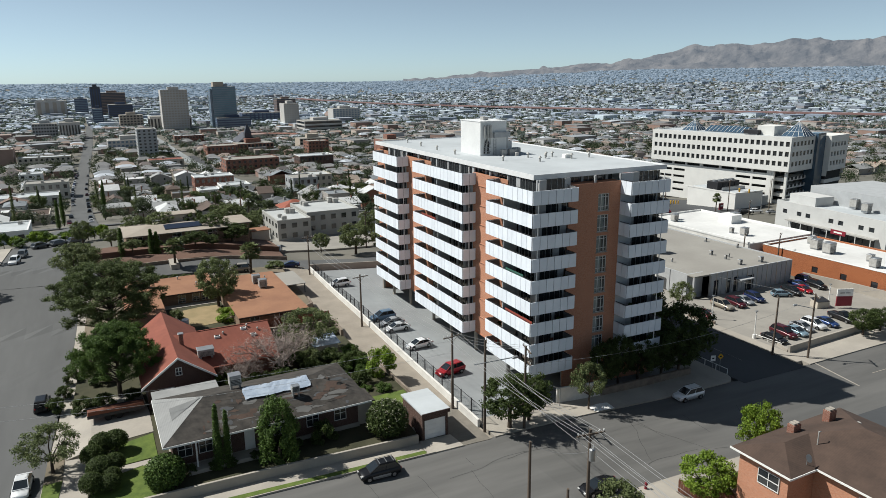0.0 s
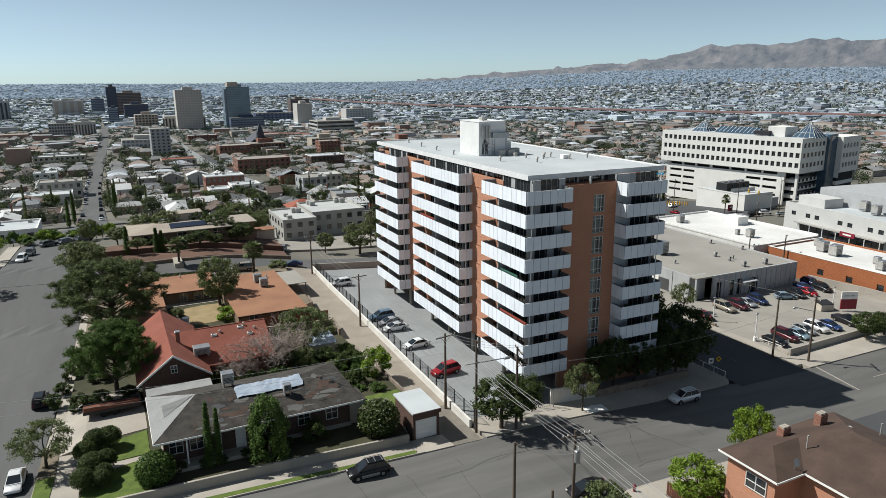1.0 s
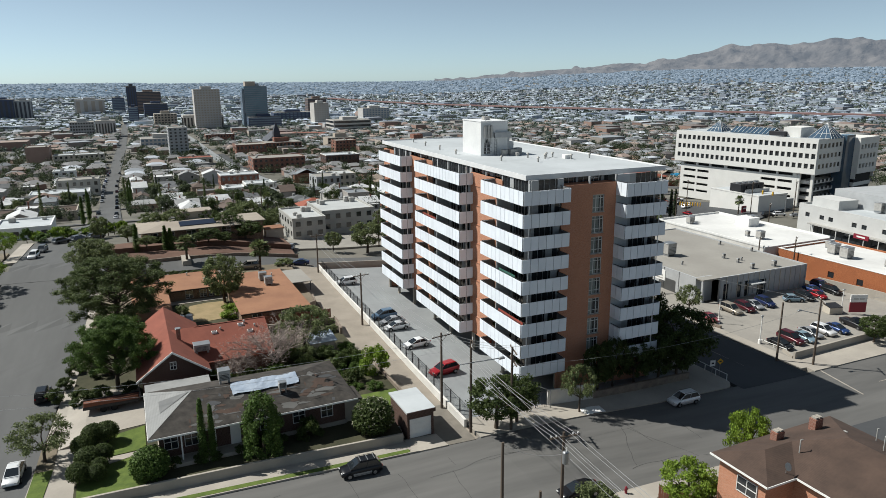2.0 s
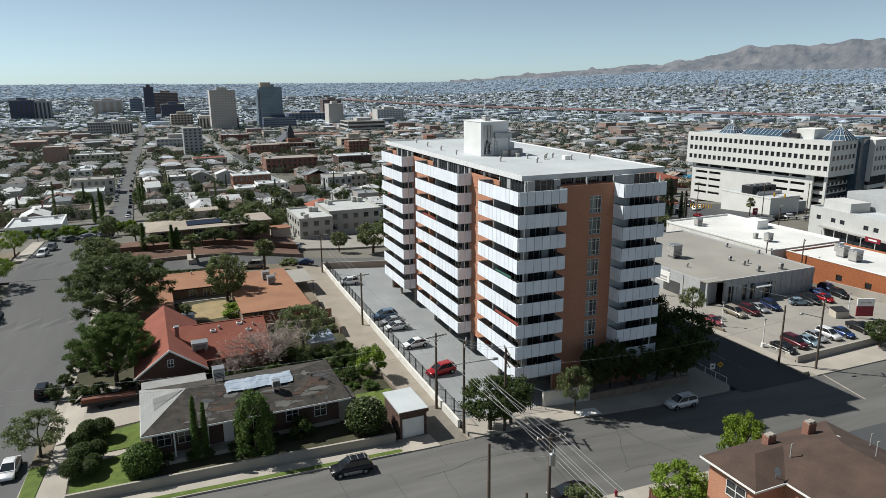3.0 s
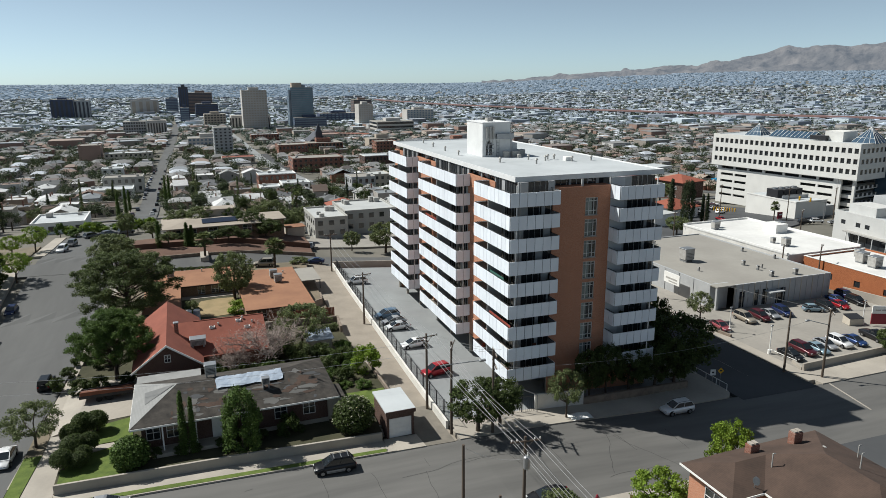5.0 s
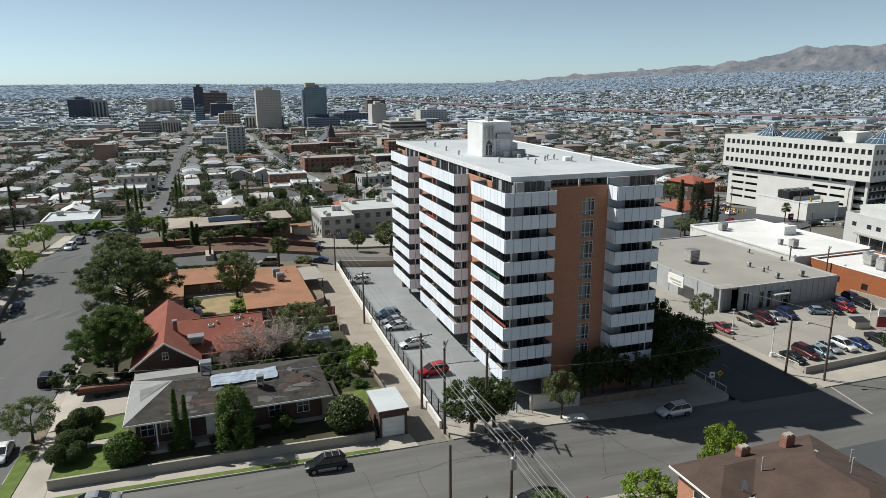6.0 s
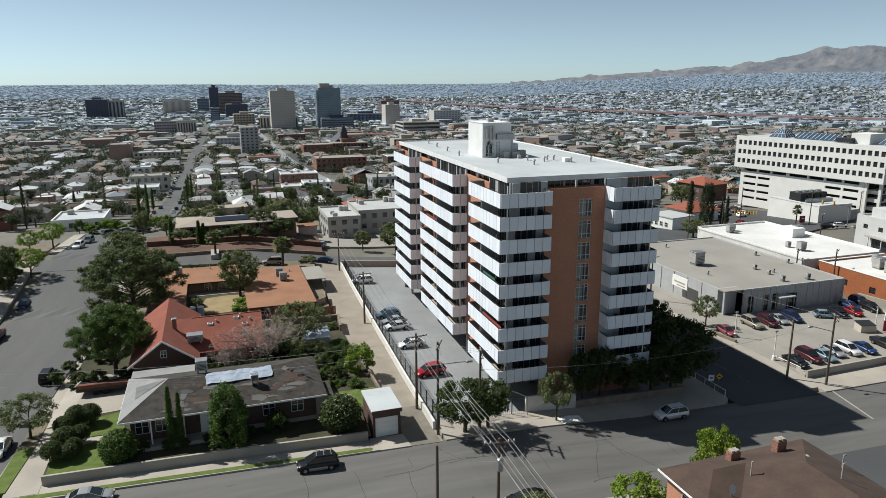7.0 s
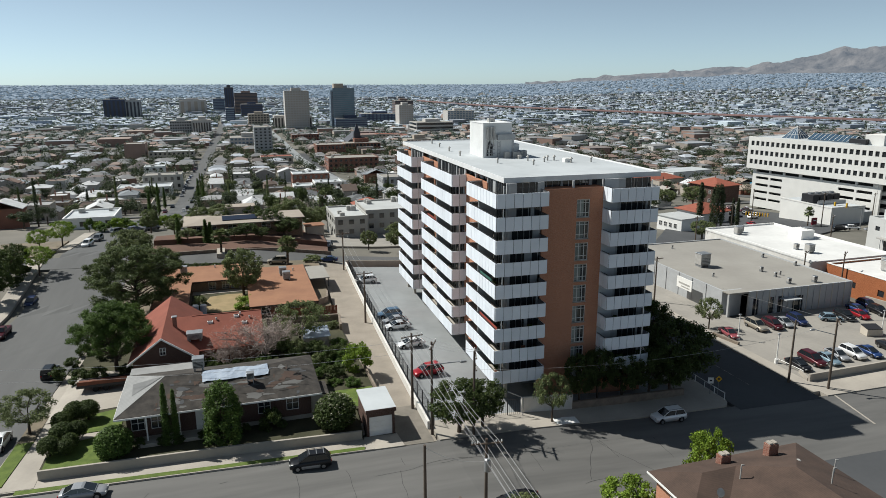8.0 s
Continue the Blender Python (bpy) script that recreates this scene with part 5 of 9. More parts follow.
wire((34.1, 41.3, 7.2), (29.5, 43.2, 8.2), 0.5, 0.014)
wire((39.1, 58.1, 7.4), (88.7, 59.3, 6.6), 1.6, 0.012)
wire((88.7, 59.3, 7), (150, 56, 6), 1.2, 0.014)
wire((88.7, 59.3, 7), (88, 130, 5), 1.5, 0.014)


# ---------- houses ----------
def window_of(parent, x, y, z, w, h, axis="x", frame=None, out=-1):
    """Window set on a wall: frame proud of the wall, pane, sill."""
    f = M[frame or "frame"]
    t = 0.06
    def bx(mb, a0, d0, z0, a1, d1, z1):
        return mb.box(a0, d0, z0, a1, d1, z1) if axis == "x" else mb.box(d0, a0, z0, d1, a1, z1)
    base = y if axis == "x" else x
    a = x if axis == "x" else y
    d = sorted((base, base + out * 0.04))
    p = part("window", bx(MB(), a, d[0], z, a + w, d[1], z + h), M["glass"], parent)
    d = sorted((base, base + out * 0.09))
    mb = MB()
    for a0, z0, a1, z1 in ((a - t, z - t, a + w + t, z), (a - t, z + h, a + w + t, z + h + t), (a - t, z, a, z + h), (a + w, z, a + w + t, z + h), (a + w / 2 - 0.03, z, a + w / 2 + 0.03, z + h), (a, z + h / 2 - 0.025, a + w / 2 - 0.03, z + h / 2 + 0.025), (a + w / 2 + 0.03, z + h / 2 - 0.025, a + w, z + h / 2 + 0.025)):
        bx(mb, a0, d[0], z0, a1, d[1], z1)
    part("window_frame", mb, f, p)
    return p


def cooler(x, y, z, s=1.0, label="boxy evaporative cooler on the roof", turn=0):
    th = thing("evaporative_cooler", x, y, z, turn, label, "cooler", "roof coolers")
    part("housing", MB().rbox(-0.5 * s, -0.45 * s, 0.12, 0.5 * s, 0.45 * s, 1.0 * s, 0.05), M["unit"], th)
    mb = MB()
    for i in range(5):
        mb.box(-0.4 * s, -0.47 * s, 0.25 + i * 0.13 * s, 0.4 * s, -0.455 * s, 0.31 + i * 0.13 * s)
    part("louvre", mb, M["dark_metal"], th)
    part("stand", MB().box(-0.42 * s, -0.4 * s, -0.4, -0.3 * s, 0.4 * s, 0.12).box(0.3 * s, -0.4 * s, -0.4, 0.42 * s, 0.4 * s, 0.12), M["metal"], th)
    part("lid", MB().rbox(-0.53 * s, -0.48 * s, 1.0 * s, 0.53 * s, 0.48 * s, 1.05 * s, 0.03), M["metal"], th)
    return th


# grey-roofed corner house
gh = thing("house", 3.6, 65.4, 0.75, 0, "dark brick bungalow with a worn grey patched shingle roof", "house")
part("wall", MB().box(0.5, 0.4, 0, 19.2, 9.4, 3.3), M["brick_dark"], gh)
part("plinth", MB().box(0.4, 0.3, -0.3, 19.3, 9.5, 0.45), M["concrete"], gh, "pale concrete plinth")
rf = part("roof", MB().hip(-0.4, -0.9, 20.3, 10.2, 3.35, 1.75, 0.18, 4.6), M["shingle_grey"], gh, "dark worn shingle roof with pale patches")
# sun-facing hip and gablet get paler shingle: the sunlight is in the colour
part("hip_slope", MB().solid([(-0.42, -0.88, 3.37), (4.18, 4.65, 5.13), (-0.42, 10.18, 3.37), (-0.42, -0.88, 3.33), (4.18, 4.65, 5.09), (-0.42, 10.18, 3.33)], [(0, 1, 2), (5, 4, 3), (0, 3, 4, 1), (1, 4, 5, 2), (2, 5, 3, 0)]), M["shingle_pale"], rf, "pale shingle slope with sunlight put in its colour")
part("gablet", MB().solid([(0.9, 3.2, 3.9), (3.9, 4.65, 5.1), (0.9, 6.1, 3.9), (0.9, 4.65, 4.55)], [(0, 1, 3), (3, 1, 2), (0, 3, 2), (0, 2, 1)]), M["shingle_pale"], rf)
patch_rng = random.Random(5)
for i in range(110):
    u, v = patch_rng.uniform(3, 18.8), patch_rng.uniform(-0.5, 4.2)
    w, d = patch_rng.uniform(0.12, 1.1) ** 1.2, patch_rng.uniform(0.08, 0.5)
    if u - 0.8 - w < (v + 0.9) * 0.83 or v - d < -0.8 or v + d > 4.55:
        continue
    ring = []
    for j in range(9):
        a = 2 * math.pi * j / 9
        k = patch_rng.uniform(0.55, 1.1)
        px, py = u + w * k * math.cos(a), v + d * k * math.sin(a)
        ring.append((px, py, 3.35 + 1.75 * (py + 0.9) / 5.55 + 0.008 + 0.0002 * i))
    part("roof_patch", MB().face(*ring), M[patch_rng.choice(["shingle_brown", "asphalt", "shingle_brown", "asphalt", "shingle_grey", "asphalt_old", "shingle_brown", "shingle_pale" if w < 0.35 else "asphalt_old"])], rf)
part("fascia", MB().box(-0.4, -0.96, 3.14, 20.3, -0.9, 3.32).box(-0.46, -0.9, 3.14, -0.4, 10.2, 3.32), M["white_paint"], gh, "white painted eaves board")
mb = MB()
tarp = random.Random(3)
rows = []
for i in range(15):
    for j in range(5):
        u, v = 8.0 + 7.0 * i / 14, 3.0 + 2.3 * j / 4
        z = 3.35 + 1.75 * (1 - abs(v - 4.65) / 5.55) + 0.05 + tarp.uniform(0, 0.09)
        rows.append((u + tarp.uniform(-0.08, 0.08), v - 0.25 + 0.1 * math.sin(i), z))
mb.solid(rows, [(i * 5 + j, i * 5 + 5 + j, i * 5 + 6 + j, i * 5 + 1 + j) for i in range(14) for j in range(4)])
part("tarpaulin", mb, M["tarp"], gh, "crumpled pale blue tarpaulin over the ridge")
part("back_roof", MB().box(-0.3, 10.2, 3.0, 6.6, 12.8, 3.12), M["shingle_pale"], gh, "flat pale lean-to roof behind the house")
part("back_wall", MB().box(0.2, 10.3, 0, 6.2, 12.4, 3.0), M["brick_dark"], gh)
for x in (1.0, 2.9, 10.2, 13.6, 16.6):
    window_of(gh, x, 0.4, 1.3, 1.2, 1.5)
window_of(gh, 0.5, 3.0, 1.3, 1.2, 1.3, "y")
for x in (2.45, 5.6):
    part("porch_post", MB().rbox(x, -0.7, 0.45, x + 0.14, -0.56, 3.2, 0.02), M["white_paint"], gh)
part("porch", MB().box(1.6, -1.2, -0.2, 9.5, 0.3, 0.4), M["concrete"], gh)
part("door", MB().box(7.2, 0.3, 0.45, 8.2, 0.4, 2.6), M["white_paint"], gh, "white front door")
part("side_wing", MB().box(19.2, 0.6, 0, 20.9, 3.4, 2.6), M["cream_paint"], gh, "cream stucco lean-to")
part("side_roof", MB().solid([(18.9, 0.3, 2.95), (21.2, 0.3, 2.6), (21.2, 3.7, 2.6), (18.9, 3.7, 2.95), (18.9, 0.3, 2.85), (21.2, 0.3, 2.5), (21.2, 3.7, 2.5), (18.9, 3.7, 2.85)], [(0, 1, 2, 3), (7, 6, 5, 4), (0, 4, 5, 1), (1, 5, 6, 2), (2, 6, 7, 3), (3, 7, 4, 0)]), M["shingle_grey"], gh)
cooler(11.2, 71.2, 5.9, 1.2, "white evaporative cooler on the grey roof")
cooler(16.6, 67.4, 5.4, 0.8, "pale cooler box on the patched roof")
# garage at the alley
gr = thing("garage", 28.0, 60.6, 0.1, 0, "small brick garage with a white roof and white door", "garage")
part("wall", MB().box(0, 0, 0, 0.25, 5.0, 3.0).box(2.75, 0, 0, 3.0, 5.0, 3.0).box(0.25, 4.75, 0, 2.75, 5.0, 3.0).box(0.25, 0, 2.25, 2.75, 0.25, 3.0), M["brick_dark"], gr)
part("roof", MB().box(-0.15, -0.2, 3.0, 3.15, 5.2, 3.18), M["roof_white"], gr, "flat white roof")
part("fascia", MB().box(-0.15, -0.26, 2.75, 3.15, -0.2, 3.16), M["brick_dark"], gr)
dr = part("garage_door", MB().box(0.25, 0.12, 0, 2.75, 0.18, 2.25), M["white_paint"], gr, "white panelled garage door")
for i in range(4):
    part("door_panel", MB().box(0.32, 0.09, 0.06 + i * 0.55, 2.68, 0.12, 0.52 + i * 0.55), M["white_paint"], dr)
ribbon("drive_garage", [(27.6, 60.7), (27.4, 58.0)], [(31.2, 60.5), (31.4, 57.8)], 0.12, M["concrete"], label="concrete garage apron", category="driveway")
for i in range(4):
    setting("step_garden", MB().box(27.0, 61.3 + i * 0.35, 0, 27.9, 61.65 + i * 0.35, 0.2 + i * 0.18), M["concrete"], "concrete garden step", "step")

# red-roofed house
rh = thing("house", 2.8, 80.4, 0.55, 0, "dark red brick house with red shingle gable roofs", "house")
part("wall", MB().box(0.3, 0.3, 0, 7.3, 17.5, 3.0), M["brick_dark"], rh)
part("wall", MB().box(7.3, 3.0, 0, 15.5, 14.2, 3.0), M["brick_red"], rh)
part("gable_wall", MB().solid([(15.3, 3.0, 3.0), (15.3, 14.2, 3.0), (15.3, 8.5, 5.3), (15.5, 3.0, 3.0), (15.5, 14.2, 3.0), (15.5, 8.5, 5.3)], [(0, 1, 2), (5, 4, 3), (0, 3, 4, 1), (1, 4, 5, 2), (2, 5, 3, 0)]), M["brick_red"], rh)
part("ridge_cap", MB().box(7.0, 8.42, 5.6, 16.02, 8.58, 5.7), M["shingle_red"], rh)
part("gable_wall", MB().solid([(0.3, 0.3, 3.0), (7.3, 0.3, 3.0), (3.8, 0.3, 5.7), (0.3, 0.5, 3.0), (7.3, 0.5, 3.0), (3.8, 0.5, 5.7)], [(0, 1, 2), (5, 4, 3), (0, 3, 4, 1), (1, 4, 5, 2), (2, 5, 3, 0)]), M["brick_dark"], rh)
part("roof", MB().gable(-0.3, -0.2, 7.9, 18.0, 2.95, 3.0, 0.2, "y"), M["shingle_red"], rh, "steep red shingle gable roof")
part("roof", MB().gable(4.0, 2.4, 16.0, 14.6, 2.9, 2.75, 0.2, "x"), M["shingle_red"], rh, "red shingle gable roof")
part("bargeboard", MB().solid([(-0.35, -0.3, 2.75), (3.8, -0.3, 5.78), (7.95, -0.3, 2.75), (-0.35, -0.3, 3.0), (3.8, -0.3, 6.02), (7.95, -0.3, 3.0), (-0.35, -0.2, 2.75), (3.8, -0.2, 5.78), (7.95, -0.2, 2.75), (-0.35, -0.2, 3.0), (3.8, -0.2, 6.02), (7.95, -0.2, 3.0)], [(0, 1, 4, 3), (1, 2, 5, 4), (9, 10, 7, 6), (10, 11, 8, 7), (3, 4, 10, 9), (4, 5, 11, 10), (0, 6, 7, 1), (1, 7, 8, 2)]), M["white_paint"], rh, "white painted barge board")
window_of(rh, 3.5, 0.3, 3.7, 0.6, 0.85)
window_of(rh, 1.6, 0.3, 1.0, 1.5, 1.3)
part("chimney", MB().rbox(4.7, 6.1, 4.8, 5.2, 6.6, 6.45, 0.03), M["brick_red"], rh)
part("chimney_cap", MB().rbox(4.62, 6.02, 6.45, 5.28, 6.68, 6.56, 0.03), M["metal"], rh)
wc = cooler(10.2, 84.7, 4.5, 1.5, "wide low pale evaporative cooler on the red roof")
wc.scale = (1.25, 1.0, 0.6)
for x, y, z in ((12.9, 87.8, 5.6), (16.0, 88.4, 5.9), (17.2, 87.6, 5.5)):
    th = thing("roof_vent", x, y, z, 0, "small pale vent on red shingles", "vent", "roof vents")
    part("pipe", MB().tube((0, 0, -0.2), (0, 0, 0.35), 0.09), M["unit"], th)
    part("cap", MB().tube((0, 0, 0.35), (0, 0, 0.45), 0.17, 0.1), M["unit"], th)
for x in (9.2, 10.4):
    th = thing("water_tank", x, 106.9, 0.25, 0, "pale blue-grey upright tank beside the courtyard", "tank", "tanks")
    part("drum", MB().tube((0, 0, 0), (0, 0, 1.7), 0.52, 0.52, 14), M["tarp"], th)
    part("lid", MB().tube((0, 0, 1.7), (0, 0, 1.82), 0.54, 0.4, 14), M["white_paint"], th)
for x, y, z in ((12.1, 87.5, 5.62), (15.5, 88.2, 5.93), (16.5, 86.9, 5.36)):
    th = thing("skylight", x, y, z, 0, "small white-framed roof light on red shingles", "skylight", "roof lights")
    part("curb", MB().box(-0.34, -0.26, -0.3, 0.34, 0.26, 0.08), M["white_paint"], th)
    part("pane", MB().box(-0.26, -0.18, 0.08, 0.26, 0.18, 0.1), M["glass"], th)
# tan-roofed courtyard house
tg = 0.2
M["tan_brick"] = brick_mat("tan_brown_brick", (0.30, 0.20, 0.13), (0.22, 0.145, 0.095), (0.32, 0.25, 0.19))
hh = thing("house", 2.8, 106.0, tg, 0, "low tan house with flat gravel roofs round a courtyard", "house")
for x0, y0, x1, y1 in ((0.4, 0.8, 5.0, 24.5), (5.0, 14.4, 14.9, 24.2), (14.9, -2.9, 24.8, 19.2)):
    part("wall", MB().box(x0, y0, 0, x1, y1, 2.0), M["tan_brick"], hh)
for x0, y0, x1, y1, zz in ((-0.3, 0.2, 5.4, 25.2, 2.0), (5.4, 13.8, 14.7, 24.9, 2.0), (14.7, -3.6, 25.5, 20.2, 2.04)):
    r1 = part("roof", MB().box(x0, y0, zz, x1, y1, zz + 0.12), M["shingle_tan"], hh, "tan gravel roof")
    part("fascia", MB().box(x0, y0 - 0.05, zz - 0.12, x1, y0, zz + 0.1), M["shingle_brown"], r1)
part("roof", MB().box(25.5, 10.8, 1.7, 29.3, 19.6, 1.82), M["roof_grey"], hh, "grey flat carport roof")
for x, y in ((25.7, 11.0), (29.0, 11.0), (29.0, 19.3)):
    part("post", MB().rbox(x, y, 0, x + 0.14, y + 0.14, 1.7, 0.02), M["dark_metal"], hh)
for x in (8.2, 10.5, 12.0, 13.4):
    window_of(hh, x, 14.4, 0.4, 1.1, 1.3)
for x in (16.5, 21.0):
    window_of(hh, x, -2.9, 0.7, 1.4, 1.0)
cooler(24.0, 119.8, 2.5, 1.3, "white evaporative cooler on the tan roof")
cooler(24.4, 116.6, 2.5, 1.3, "curved pale cooler on the tan roof")
cooler(6.6, 126.4, 2.5, 1.2, "dark cooler box on the tan roof")
for x, y in ((12, 129), (4, 129), (14.5, 124), (26, 122)):
    th = thing("roof_vent", x, y, 2.3, 0, "small pale roof vent pipe", "vent", "roof vents")
    part("pipe", MB().tube((0, 0, 0), (0, 0, 0.5), 0.1), M["unit"], th)
    part("cap", MB().tube((0, 0, 0.5), (0, 0, 0.62), 0.2, 0.12), M["unit"], th)
# courtyard floor takes the darkened soil, so its shadow is painted in
setting("courtyard", MB().box(8.2, 103.5, 0.2, 17.5, 119.4, 0.28), M["shade_yard"], "bare earth courtyard, shade in its colour", "yard")
yard("courtyard_lawn", [(10.6, 108.4), (13.0, 107.6), (16.6, 108.2), (17.2, 112.0), (16.9, 117.0), (14.0, 117.3), (11.2, 116.6), (10.2, 112.8)], 0.33, M["dry_grass"], "patch of dry yellow lawn in the courtyard")
plant("shrub", 9.7, 112.6, 3.0, 2.6, "shrub", "grey-green bush beside the courtyard wall", "shrub", leaf="leaf_grey", turn=15)
plant("shrub", 9.6, 109.2, 2.6, 1.8, "shrub", "low dark shrub in the courtyard", "shrub", turn=95)
setting("courtyard_path", MB().box(8.2, 118.4, 0.28, 17.5, 120.2, 0.36), M["concrete"], "pale concrete path", "path")


def board_fence(name, xa, ya, xb, yb, h, z, label):
    th = thing(name, xa, ya, z, 0, label, "fence")
    n = int(math.hypot(xb - xa, yb - ya) / 0.22)
    d = Vector((xb - xa, yb - ya, 0)) / n
    turn = math.atan2(d.y, d.x)
    me = MB().box(0, -0.015, 0, 0.205, 0.015, h).mesh("board")
    me.materials.append(M["fence_wood"])
    for i in range(n):
        p = d * i
        part("board", me, None, th, at=pose(p.x, p.y, rng.uniform(-0.02, 0.02), 0, 0, math.degrees(turn)))
    part("rail", MB().tube((0, 0.05, 0.4), (xb - xa, yb - ya + 0.05, 0.4), 0.04, n=4).tube((0, 0.05, h - 0.3), (xb - xa, yb - ya + 0.05, h - 0.3), 0.04, n=4), M["fence_wood"], th)


board_fence("board_fence", 20.6, 101.2, 31.0, 100.6, 1.7, 0.2, "rust-brown vertical board fence behind the red house")
board_fence("board_fence", -2.5, 104.2, 6.0, 103.2, 1.5, 0.2, "brown board fence beside the pine")
# shed and tank
sh = thing("shed", 24.4, 86.4, 0.3, 0, "small shed with a pale blue metal roof", "shed")
part("wall", MB().box(0, 0, 0, 3.2, 3.0, 2.0), M["cream_paint"], sh)
part("roof", MB().solid([(-0.3, -0.3, 2.0), (3.5, -0.3, 2.0), (3.5, 3.3, 2.35), (-0.3, 3.3, 2.35), (-0.3, -0.3, 1.92), (3.5, -0.3, 1.92), (3.5, 3.3, 2.27), (-0.3, 3.3, 2.27)], [(0, 1, 2, 3), (7, 6, 5, 4), (0, 4, 5, 1), (1, 5, 6, 2), (2, 6, 7, 3), (3, 7, 4, 0)]), M["tarp"], sh, "pale blue sheet metal roof")
setting("yard_lawn", MB().box(25.0, 66.8, 0.7, 30.7, 71.5, 0.79), M["grass"], "small bright lawn behind the garage", "lawn")
setting("lawn_corner", MB().prism([(-3.2, 62.3), (2.6, 62.0), (2.9, 66.3), (1.5, 68.2), (-3.2, 67.0)], 0.6, 0.82), M["grass"], "bright green front lawn", "lawn")
setting("lawn_corner_back", MB().prism([(-1.0, 69.2), (2.9, 69.4), (2.9, 74.6), (-1.2, 73.4)], 0.6, 0.82), M["grass"], "bright green front lawn beyond the path", "lawn")
setting("path_front", MB().prism([(-3.4, 67.1), (1.4, 68.3), (2.9, 66.6), (3.3, 67.6), (2.9, 69.2), (-1.0, 69.1), (-3.4, 68.5)], 0.6, 0.80), M["concrete"], "pale concrete garden path", "path")
setting("driveway_apron", MB().solid([(-5.5, 74.0, 0.17), (-3.0, 74.0, 0.80), (-2.8, 86.0, 0.80), (-4.9, 86.0, 0.2), (-5.5, 74.0, -0.2), (-3.0, 74.0, -0.2), (-2.8, 86.0, -0.2), (-4.9, 86.0, -0.2)], [(0, 1, 2, 3), (0, 4, 5, 1), (1, 5, 6, 2), (2, 6, 7, 3), (3, 7, 4, 0)]), M["concrete"], "sloping pale concrete driveway apron", "driveway")
setting("driveway_left", MB().prism([(-3.0, 74.2), (3.0, 75.0), (3.0, 80.0), (2.6, 86.0), (-2.8, 86.0)], 0.4, 0.80), M["concrete"], "pale concrete driveway", "driveway")
setting("path_corner", MB().prism([(-6.4, 60.6), (-3.5, 60.6), (-3.45, 74), (-5.5, 74)], -0.2, 0.17), M["concrete"], "pale concrete corner path", "path")
setting("lawn_verge", MB().prism([(-7.7, 61.6), (-6.4, 61.6), (-5.6, 70), (-7.2, 70)], -0.1, 0.24), M["grass"], "bright green street verge", "lawn")
setting("bed_verge", MB().prism([(-7.2, 70), (-5.6, 70), (-5.4, 76), (-6.9, 76)], -0.1, 0.24), M["dirt"], "bare earth verge", "verge")
# flat-bed trailer in the driveway
tr = thing("trailer", -0.3, 80.9, 0.8, 0, "dark flat-bed trailer with a brown plank deck", "trailer")
part("deck", MB().box(-2.9, -1.0, 0.75, 2.9, 1.0, 0.85), M["fence_wood"], tr)
part("frame", MB().box(-2.9, -1.06, 0.6, 2.9, -0.96, 0.95).box(-2.9, 0.96, 0.6, 2.9, 1.06, 0.95).box(2.9, -0.08, 0.6, 4.0, 0.08, 0.72), M["dark_metal"], tr)
part("sideboard", MB().box(-2.8, -1.03, 0.95, 2.8, -0.97, 1.4), M["fence_wood"], tr)
for sx in (-0.5, 0.5):
    for sy in (-0.9, 0.9):
        w = part("wheel", MB().tube((sx * 1.1 - 0.3, sy - 0.12, 0.36), (sx * 1.1 - 0.3, sy + 0.12, 0.36), 0.36, 0.36, 14), M["tyre"], tr)

# brown-roofed brick house, near
bh = thing("house", 47.3, 20.0, 0.0, 0, "two-storey orange brick house with a brown hip roof", "house")
part("wall", MB().box(0, 12.5, -2.5, 3.2, 17.2, 5.9).box(3.2, 2, -2.5, 13.9, 17.2, 5.9), M["brick_orange"], bh)
rf = part("roof", MB().hip(-0.5, 12.0, 14.4, 17.8, 6.0, 1.05, 0.14), M["shingle_brown"], bh, "brown shingle hip roof")
part("roof", MB().hip(2.7, 1.5, 14.42, 17.82, 6.02, 2.1, 0.14), M["shingle_brown"], bh, "brown shingle hip roof")
part("gutter", MB().box(-0.56, 11.95, 5.84, -0.5, 17.86, 6.0).box(-0.56, 11.94, 5.84, 2.7, 12.0, 6.0).box(2.64, 1.5, 5.84, 2.7, 11.94, 6.0), M["white_paint"], bh, "white eaves gutter")
for z in (0.9, 3.9):
    window_of(bh, 0.0, 13.3, z, 1.9, 1.3, "y")
    window_of(bh, 3.2, 7.0, z, 1.6, 1.3, "y")
    window_of(bh, 5.0, 2.0, z, 1.6, 1.3)
for x, y, z in ((5.0, 15.9, 6.2), (9.4, 15.6, 6.6)):
    c = part("chimney", MB().rbox(x, y, z, x + 0.95, y + 0.7, z + 1.15, 0.03), M["brick_red"], bh)
    part("flue", MB().box(x + 0.1, y + 0.1, z + 1.15, x + 0.42, y + 0.6, z + 1.3).box(x + 0.53, y + 0.1, z + 1.15, x + 0.85, y + 0.6, z + 1.3), M["concrete"], c)
for x, y, z, h in ((4.9, 13.6, 6.6, 1.4), (10.0, 10.0, 7.4, 1.5), (12.9, 12.4, 6.8, 0.9)):
    part("vent_pipe", MB().tube((x, y, z - 0.2), (x, y, z + h), 0.05).tube((x, y, z + h), (x + 0.25, y, z + h - 0.05), 0.05), M["unit"], bh)
part("roof_vent", MB().rbox(10.2, 13.4, 7.1, 10.55, 13.75, 7.5, 0.04), M["unit"], bh)
dish = part("satellite_dish", MB().tube((2.2, 12.6, 6.2), (2.2, 12.6, 6.8), 0.03), M["metal"], bh, "grey satellite dish")
